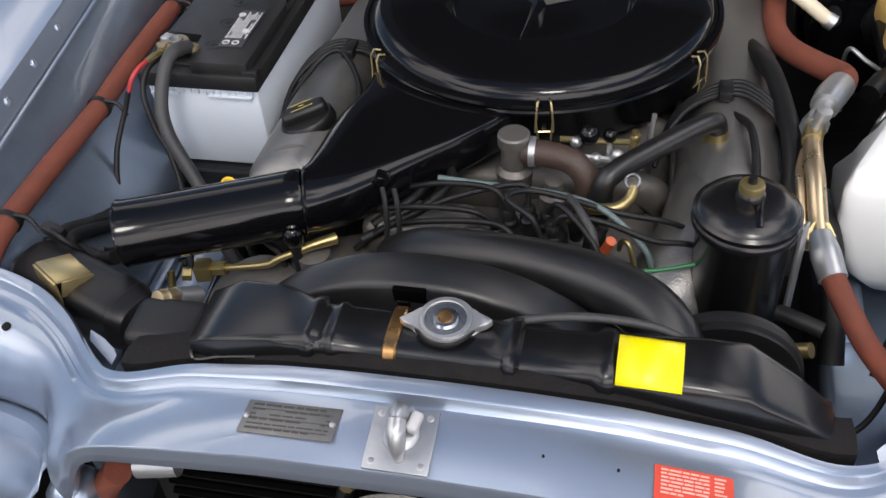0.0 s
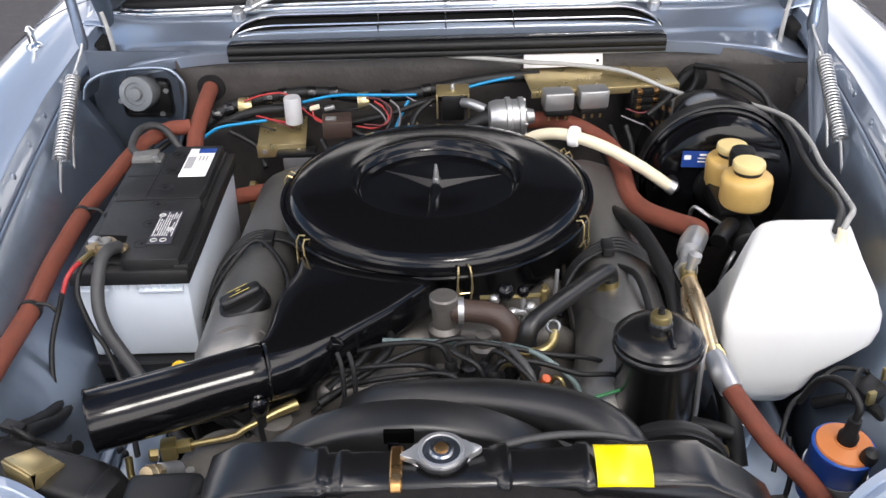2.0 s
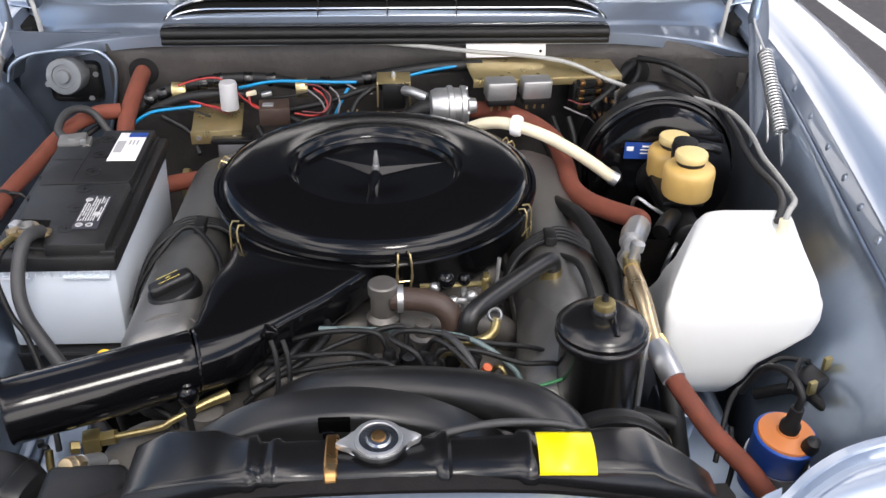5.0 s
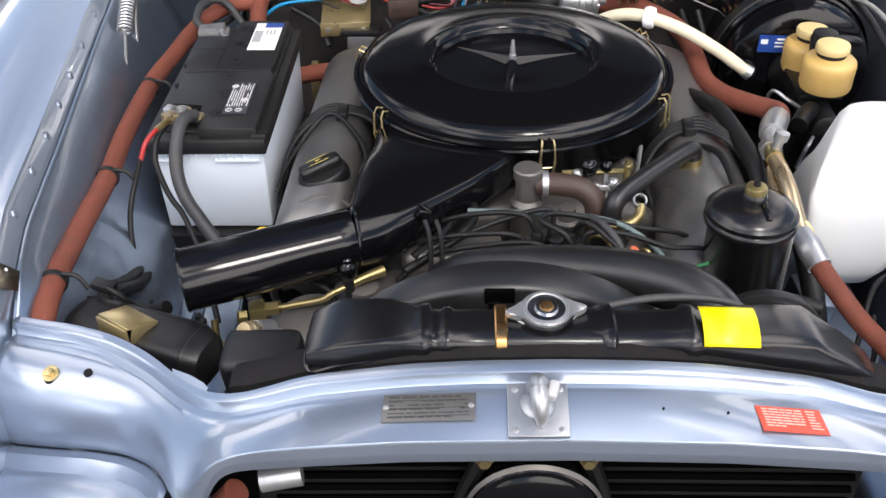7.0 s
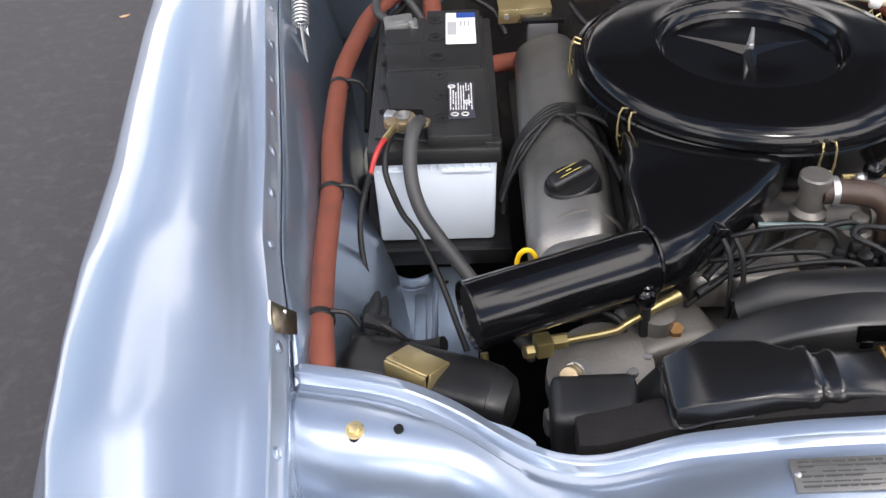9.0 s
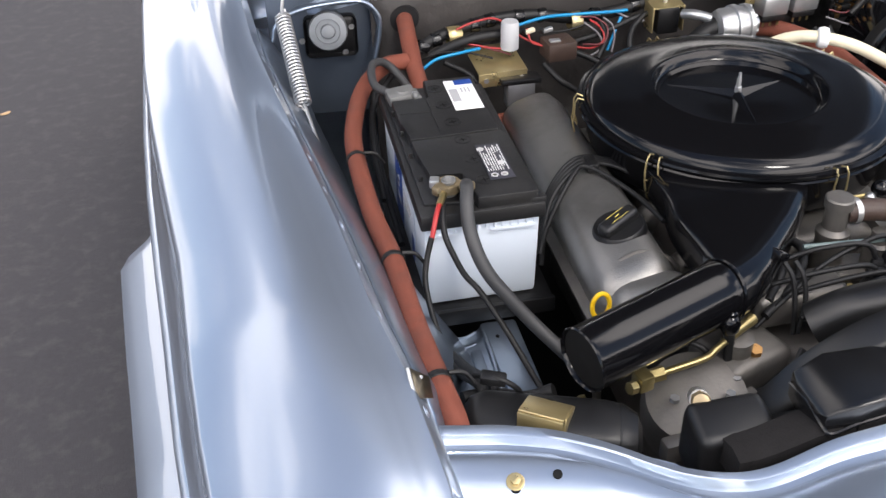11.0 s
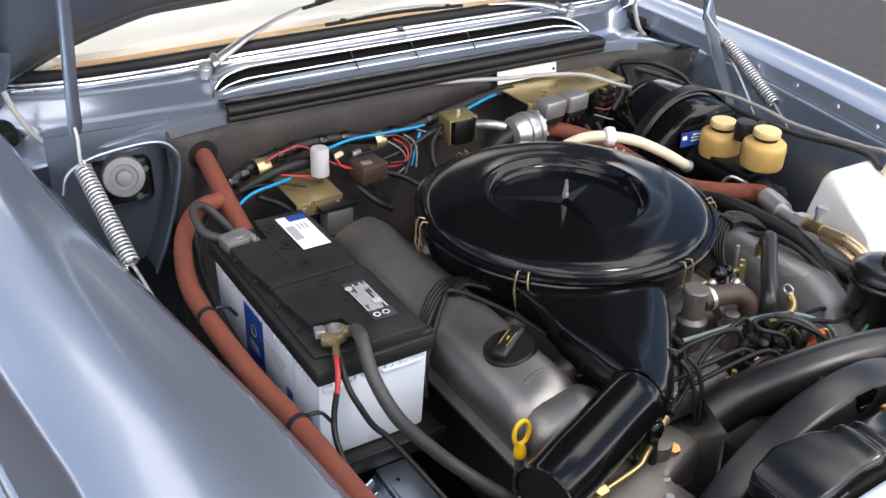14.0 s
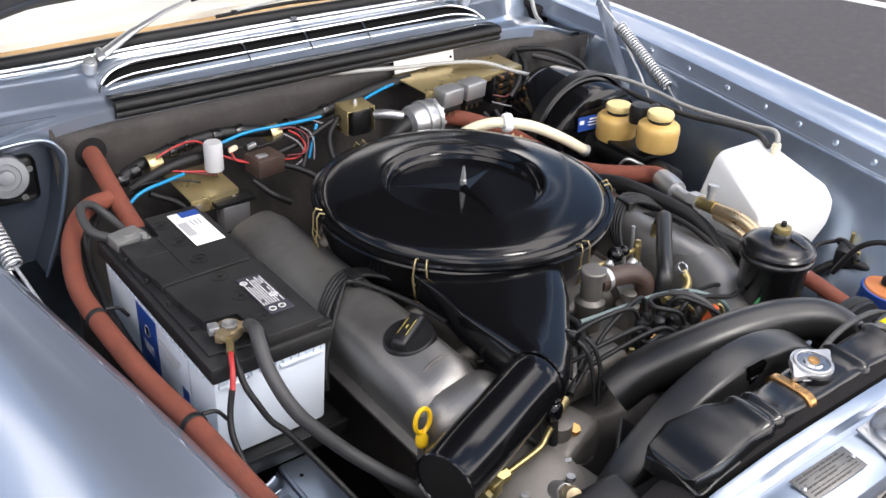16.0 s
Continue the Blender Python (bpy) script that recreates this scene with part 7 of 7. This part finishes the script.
for k in range(8):
    a = 2 * math.pi * k / 8
    part("screw", lathe([(0.004, 0), (0.004, 0.004)], 8, pose(0.137, 1.05, 0.925, 0, 90, 4) @ pose(0.0335 * math.cos(a), 0.0335 * math.sin(a), 0.022)), STEEL, sv)
part("inlet", tube([(0.10, 1.05, 0.925), (0.07, 1.045, 0.915), (0.03, 1.03, 0.895), (0.0, 1.01, 0.87)], [0.02, 0.016, 0.0125, 0.012], 14, 5), RUBBER, sv)
part("side_pipe", tube([(0.09, 1.055, 0.94), (0.065, 1.07, 0.945), (0.05, 1.09, 0.94)], 0.009, 12, 4), STEEL, sv)
fp2 = thing("fuse_carrier", (0.31, 1.17, 0.95), "gold chromate carrier with relays and fuses", "fuse carrier")
PM = pose(0.315, 1.172, 0.952, 4, 1.5, 8)
part("panel", box((0.29, 0.10, 0.003), PM, 0.0008), GOLD, fp2)
part("front_flange", box((0.29, 0.003, 0.014), PM @ pose(0, -0.05, -0.006), 0.0008), GOLD, fp2)
part("white_plate", box((0.155, 0.003, 0.032), pose(0.248, 1.205, 0.978, -10, 0, 2), 0.001), WHITE, fp2, "white painted plate")
part("plate_hole", lathe([(0.003, 0), (0.003, 0.002)], 10, pose(0.315, 1.2025, 0.974, 80)), DARK, fp2)
for x, y in ((-0.098, -0.068), (-0.030, -0.066)):
    rl = part("relay", box((0.056, 0.035, 0.036), PM @ pose(x, y, -0.008), 0.004), STEEL, fp2, "bright metal relay can")
    part("relay_base", box((0.05, 0.03, 0.012), PM @ pose(x, y, -0.032), 0.002), PLASTIC, rl)
    for d in (-0.016, 0.0, 0.016):
        part("blade_terminal", box((0.004, 0.002, 0.012), PM @ pose(x + d, y - 0.008, -0.043), 0), BRASS, rl)
for k in range(4):
    fz = part("fuse", box((0.05, 0.012, 0.010), PM @ pose(0.078, -0.062, -0.006 - 0.016 * k), 0.001), DARK, fp2)
    part("fuse_clip", box((0.010, 0.014, 0.009), PM @ pose(0.062, -0.064, -0.005 - 0.016 * k), 0.0015), COPPER, fz)
    part("fuse_clip", box((0.010, 0.014, 0.009), PM @ pose(0.094, -0.064, -0.005 - 0.016 * k), 0.0015), COPPER, fz)
part("plug_block", box((0.06, 0.03, 0.06), PM @ pose(0.078, -0.045, -0.035), 0.004), PLASTIC, fp2)
solo("grommet", lathe([(0.028, -0.003), (0.031, 0.0), (0.028, 0.010), (0.014, 0.012)], 28, pose(0.508, 1.219, 0.925, 90)), RUBBER, "round black rubber grommet with wires", "grommet")
for pts, r in (([(0.40, 1.10, 0.90), (0.44, 1.12, 0.925), (0.48, 1.18, 0.94), (0.512, 1.22, 0.945)], 0.007), ([(0.41, 1.10, 0.885), (0.46, 1.13, 0.91), (0.50, 1.17, 0.93), (0.515, 1.215, 0.95)], 0.005), ([(0.51, 1.21, 0.955), (0.56, 1.16, 0.96), (0.62, 1.12, 0.93), (0.64, 1.08, 0.88)], 0.006), ([(0.36, 1.10, 0.88), (0.37, 1.07, 0.84), (0.36, 1.05, 0.80)], 0.006), ([(0.33, 1.10, 0.88), (0.34, 1.06, 0.85), (0.35, 1.04, 0.80)], 0.005)):
    cable("black_wire", pts, r, RUBBER, "black wire at the fuse panel", "wire")

# looms and wires
loom = thing("wiring_loom", (-0.25, 1.15, 0.92), "taped black wiring loom clipped to the firewall", "wiring")
part("trunk", tube([(-0.47, 1.13, 0.87), (-0.43, 1.145, 0.905), (-0.385, 1.155, 0.921), (-0.30, 1.165, 0.935), (-0.22, 1.165, 0.937), (-0.14, 1.15, 0.93), (-0.06, 1.155, 0.932), (0.03, 1.165, 0.945), (0.12, 1.18, 0.952), (0.2, 1.19, 0.95)], 0.0115, 12, 7), RUBBER, loom)
part("branch", tube([(-0.42, 1.13, 0.89), (-0.36, 1.125, 0.915), (-0.30, 1.13, 0.92), (-0.24, 1.135, 0.915)], 0.010, 10, 6), RUBBER, loom)
part("branch", tube([(-0.20, 1.12, 0.885), (-0.10, 1.12, 0.905), (-0.03, 1.13, 0.925), (0.02, 1.14, 0.93)], 0.006, 10, 6), RUBBER, loom)
for p, w in (((-0.372, 1.145, 0.921), 0.026), ((-0.143, 1.138, 0.928), 0.022)):
    part("clip", lathe([(0.0165, -w / 2), (0.0172, -w / 2 + 0.001), (0.0172, w / 2 - 0.001), (0.0165, w / 2)], 22, pose(*p, 0, 90, 6), caps=False), GOLD, loom, "gold chromate loom clip")
for pts in ([(-0.46, 1.08, 0.875), (-0.42, 1.09, 0.90), (-0.37, 1.10, 0.905), (-0.33, 1.115, 0.903)], [(-0.26, 1.14, 0.928), (-0.20, 1.14, 0.94), (-0.14, 1.13, 0.944), (-0.08, 1.135, 0.94), (-0.04, 1.14, 0.938)], [(0.055, 1.15, 0.945), (0.11, 1.165, 0.952), (0.165, 1.18, 0.955)], [(-0.055, 1.13, 0.93), (-0.07, 1.12, 0.905), (-0.085, 1.11, 0.875)]):
    cable("blue_wire", pts, 0.0031, BLUE_WIRE, "bright blue wire along the firewall", "wire", "blue wires")
for pts in ([(-0.37, 1.13, 0.938), (-0.33, 1.135, 0.948), (-0.29, 1.14, 0.945), (-0.25, 1.12, 0.915), (-0.22, 1.10, 0.905)], [(-0.12, 1.12, 0.935), (-0.10, 1.115, 0.92), (-0.095, 1.105, 0.90), (-0.12, 1.095, 0.89), (-0.155, 1.095, 0.895)], [(-0.36, 1.12, 0.915), (-0.32, 1.115, 0.905), (-0.29, 1.11, 0.90)], [(-0.24, 1.12, 0.93), (-0.235, 1.105, 0.91), (-0.215, 1.09, 0.905)]):
    cable("red_wire", pts, 0.002, RED_WIRE, "thin red wire on the firewall", "wire", "red wires")
for pts in ([(-0.17, 1.085, 0.895), (-0.13, 1.07, 0.88), (-0.10, 1.05, 0.86), (-0.09, 1.03, 0.83)], [(-0.22, 1.07, 0.88), (-0.20, 1.04, 0.86), (-0.17, 1.03, 0.84)], [(-0.40, 1.10, 0.89), (-0.35, 1.09, 0.86), (-0.33, 1.06, 0.83)], [(-0.01, 1.13, 0.93), (-0.04, 1.11, 0.91), (-0.05, 1.08, 0.88), (-0.03, 1.06, 0.85)], [(-0.1, 1.12, 0.93), (-0.09, 1.11, 0.90), (-0.11, 1.09, 0.87)], [(-0.53, 1.06, 0.90), (-0.55, 0.98, 0.86), (-0.555, 0.88, 0.82), (-0.55, 0.7, 0.78)], [(-0.50, 1.07, 0.89), (-0.545, 1.0, 0.87), (-0.56, 0.9, 0.84), (-0.56, 0.8, 0.80)]):
    cable("black_wire", pts, 0.0055, RUBBER, "black wire below the firewall loom", "wire")

TAPE = mat("glossy_black_tape", (0.006, 0.006, 0.0065), 0.22, 0.0, 0.3, 90, bump=0.5, bump_scale=160)
for k, (x, y, z) in enumerate([(-0.43, 1.145, 0.905), (-0.405, 1.15, 0.914), (-0.33, 1.161, 0.930), (-0.30, 1.165, 0.935), (-0.245, 1.165, 0.937), (-0.20, 1.162, 0.936), (-0.10, 1.152, 0.931), (-0.02, 1.16, 0.938)]):
    part("tape_wrap", lathe([(0.0122, -0.009), (0.0132, -0.007), (0.0126, 0.0), (0.0134, 0.006), (0.0122, 0.009)], 16, pose(x, y, z, 0, 90, 8) @ pose(0, 0, 0, 0, 6 * (-1) ** k), caps=False), TAPE, loom, "glossy black tape wrap")
GREY_WIRE = mat("grey_wire", (0.16, 0.15, 0.16), 0.45)
MAROON = mat("maroon_wire", (0.10, 0.015, 0.018), 0.45)
for pts, material, label in (
        ([(-0.09, 1.13, 0.932), (-0.075, 1.122, 0.92), (-0.072, 1.112, 0.90), (-0.08, 1.10, 0.875)], GREY_WIRE, "thin grey wire on the firewall"),
        ([(-0.13, 1.122, 0.93), (-0.105, 1.112, 0.91), (-0.10, 1.10, 0.886), (-0.135, 1.09, 0.875), (-0.165, 1.088, 0.885)], GREY_WIRE, "thin grey wire on the firewall"),
        ([(-0.06, 1.14, 0.935), (-0.035, 1.13, 0.925), (-0.01, 1.125, 0.92)], GREY_WIRE, "thin grey wire on the firewall"),
        ([(-0.135, 1.125, 0.94), (-0.11, 1.12, 0.938), (-0.088, 1.11, 0.92), (-0.10, 1.095, 0.897), (-0.14, 1.092, 0.90)], MAROON, "thin maroon wire looping from the loom"),
        ([(-0.37, 1.125, 0.912), (-0.33, 1.118, 0.905), (-0.30, 1.11, 0.898), (-0.275, 1.10, 0.892)], MAROON, "thin maroon wire looping from the loom"),
        ([(-0.24, 1.125, 0.925), (-0.19, 1.12, 0.918), (-0.15, 1.118, 0.922), (-0.11, 1.125, 0.93)], RUBBER, "thin black wire below the loom"),
        ([(-0.44, 1.12, 0.89), (-0.40, 1.11, 0.905), (-0.35, 1.105, 0.90), (-0.31, 1.095, 0.89)], RUBBER, "thin black wire below the loom"),
        ([(0.36, 1.11, 0.91), (0.39, 1.10, 0.905), (0.43, 1.12, 0.915), (0.47, 1.16, 0.93)], MAROON, "thin maroon wire at the fuse carrier"),
        ([(0.35, 1.10, 0.90), (0.40, 1.085, 0.885), (0.44, 1.09, 0.89), (0.47, 1.13, 0.90)], GREY_WIRE, "thin grey wire at the fuse carrier"),
        ([(0.28, 1.10, 0.90), (0.29, 1.075, 0.87), (0.31, 1.06, 0.84), (0.33, 1.05, 0.80)], RUBBER, "thin black wire at the fuse carrier")):
    cable("thin_wire", pts, 0.0018, material, label, "wire")
for x, y, z in ((-0.235, 1.118, 0.926), (-0.205, 1.105, 0.930)):
    con = thing("wire_connector", (x, y, z), "pale plug connector in the firewall wiring", "connector", "wire connectors")
    part("housing", box((0.020, 0.009, 0.008), pose(x, y, z, 0, -8, 12), 0.002), IVORY if x < -0.22 else STEEL, con)
    part("collar", box((0.006, 0.011, 0.010), pose(x - 0.011, y, z - 0.001, 0, -8, 12), 0.002), PLASTIC, con)

# flasher drum in the corner recess
DRUM = mat("grey_drum", (0.19, 0.2, 0.21), 0.45, 0.5, 0.2, 50)
bell = thing("bell_drum", (-0.6, 1.22, 0.92), "grey metal drum in the corner recess of the firewall", "drum")
part("drum", lathe([(0.029, -0.05), (0.034, -0.045), (0.036, -0.005), (0.034, 0.0), (0.023, 0.001), (0.022, -0.002), (0.014, -0.002), (0.012, 0.005), (0.004, 0.006)], 40, pose(-0.598, 1.195, 0.932, 78, 0, -6)), DRUM, bell)
# dark sheet behind the drum; the recess's shade is in its colour
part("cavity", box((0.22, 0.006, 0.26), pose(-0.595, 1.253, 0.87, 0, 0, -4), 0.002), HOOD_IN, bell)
part("mount", box((0.10, 0.006, 0.08), pose(-0.59, 1.243, 0.905, 0, 0, -4), 0.012, 3), PLASTIC, bell)
for dx, dz in ((0.045, 0.0), (-0.05, -0.02), (0.03, -0.05)):
    part("bolt", lathe([(0.006, 0), (0.006, 0.005)], 6, pose(-0.595 + dx, 1.242, 0.92 + dz, 90)), STEEL, bell)
rim = [(-0.70, 1.19, 0.925), (-0.69, 1.192, 0.955), (-0.655, 1.195, 0.975), (-0.60, 1.2, 0.982), (-0.535, 1.2, 0.982), (-0.508, 1.2, 0.962), (-0.500, 1.2, 0.93), (-0.515, 1.2, 0.858), (-0.538, 1.2, 0.79), (-0.563, 1.2, 0.73)]
part("recess_rim", tube(rim, 0.0035, 10, 6), PAINT_IN, bell)
# skin coloured darker than the body to carry the recess's shade
part("recess_skin", sheet([[(p[0] * f - 0.6 * (1 - f), y, p[2] * f + 0.88 * (1 - f)) for p in rim] for f, y in ((1.02, 1.198), (0.96, 1.203), (0.93, 1.225), (0.90, 1.25))]), HOOD_IN, bell, "blue recess skin, its shade put into the dark colour")

# ---- horn and pipes in the grille opening ----
hn = thing("horn", (-0.004, -0.02, 0.83), "black round horn on brackets in the grille opening", "horn")
part("disc", lathe([(0.02, -0.03), (0.06, -0.02), (0.065, -0.004), (0.067, 0.0), (0.062, 0.005), (0.055, 0.004), (0.050, 0.008), (0.02, 0.012), (0.001, 0.013)], 40, pose(-0.006, -0.028, 0.832, 90)), BLACK, hn)
part("rim_ring", lathe([(0.066, -0.003), (0.069, 0.0), (0.066, 0.004)], 40, pose(-0.006, -0.03, 0.832, 90), caps=False), ALU_DULL, hn)
for s in (-1, 1):
    x = -0.006 + s * 0.049
    part("bracket", tube([(x, -0.018, 0.908), (x + s * 0.006, -0.016, 0.885), (x + s * 0.02, -0.01, 0.84), (x + s * 0.03, 0.0, 0.79)], [0.011, 0.009, 0.007, 0.007], 8, 4), PLASTIC, hn)
    part("bolt", lathe([(0.009, 0), (0.009, 0.002), (0.006, 0.002), (0.006, 0.007)], 6, pose(x, -0.028, 0.905, 90)), BRASS, hn)
braided("condenser_hose", [(-0.345, 0.005, 0.77), (-0.33, -0.005, 0.80), (-0.315, -0.010, 0.822), (-0.302, -0.010, 0.838)], 0.014, "rust-red hose seen through the grille opening")
solo("hose_fitting", tube([(-0.275, -0.01, 0.855), (-0.255, -0.008, 0.858), (-0.235, -0.005, 0.86)], 0.013, 14, 3), STEEL, "bright crimped fitting on the condenser hose", "pipe fitting")
for k in range(9):
    solo("condenser_fin", tube([(-0.27, 0.016, 0.85 - 0.018 * k), (0.02, 0.0155, 0.853 - 0.018 * k), (0.32, 0.016, 0.85 - 0.018 * k)], 0.004, 6, 3), VOID, "black condenser tube behind the grille opening", "condenser", "condenser tubes")

# aerial on the wing
aer = thing("aerial", (-0.836, 1.335, 0.984), "short chrome aerial base on the wing", "aerial")
part("base", lathe([(0.018, -0.01), (0.018, 0.004), (0.012, 0.010), (0.008, 0.012), (0.008, 0.03), (0.005, 0.032)], 20, pose(-0.836, 1.335, 0.984, 0, -4)), CHROME, aer)
part("mast_top", lathe([(0.009, 0.03), (0.010, 0.038), (0.004, 0.046)], 14, pose(-0.836, 1.335, 0.984, 0, -4)), CHROME, aer)
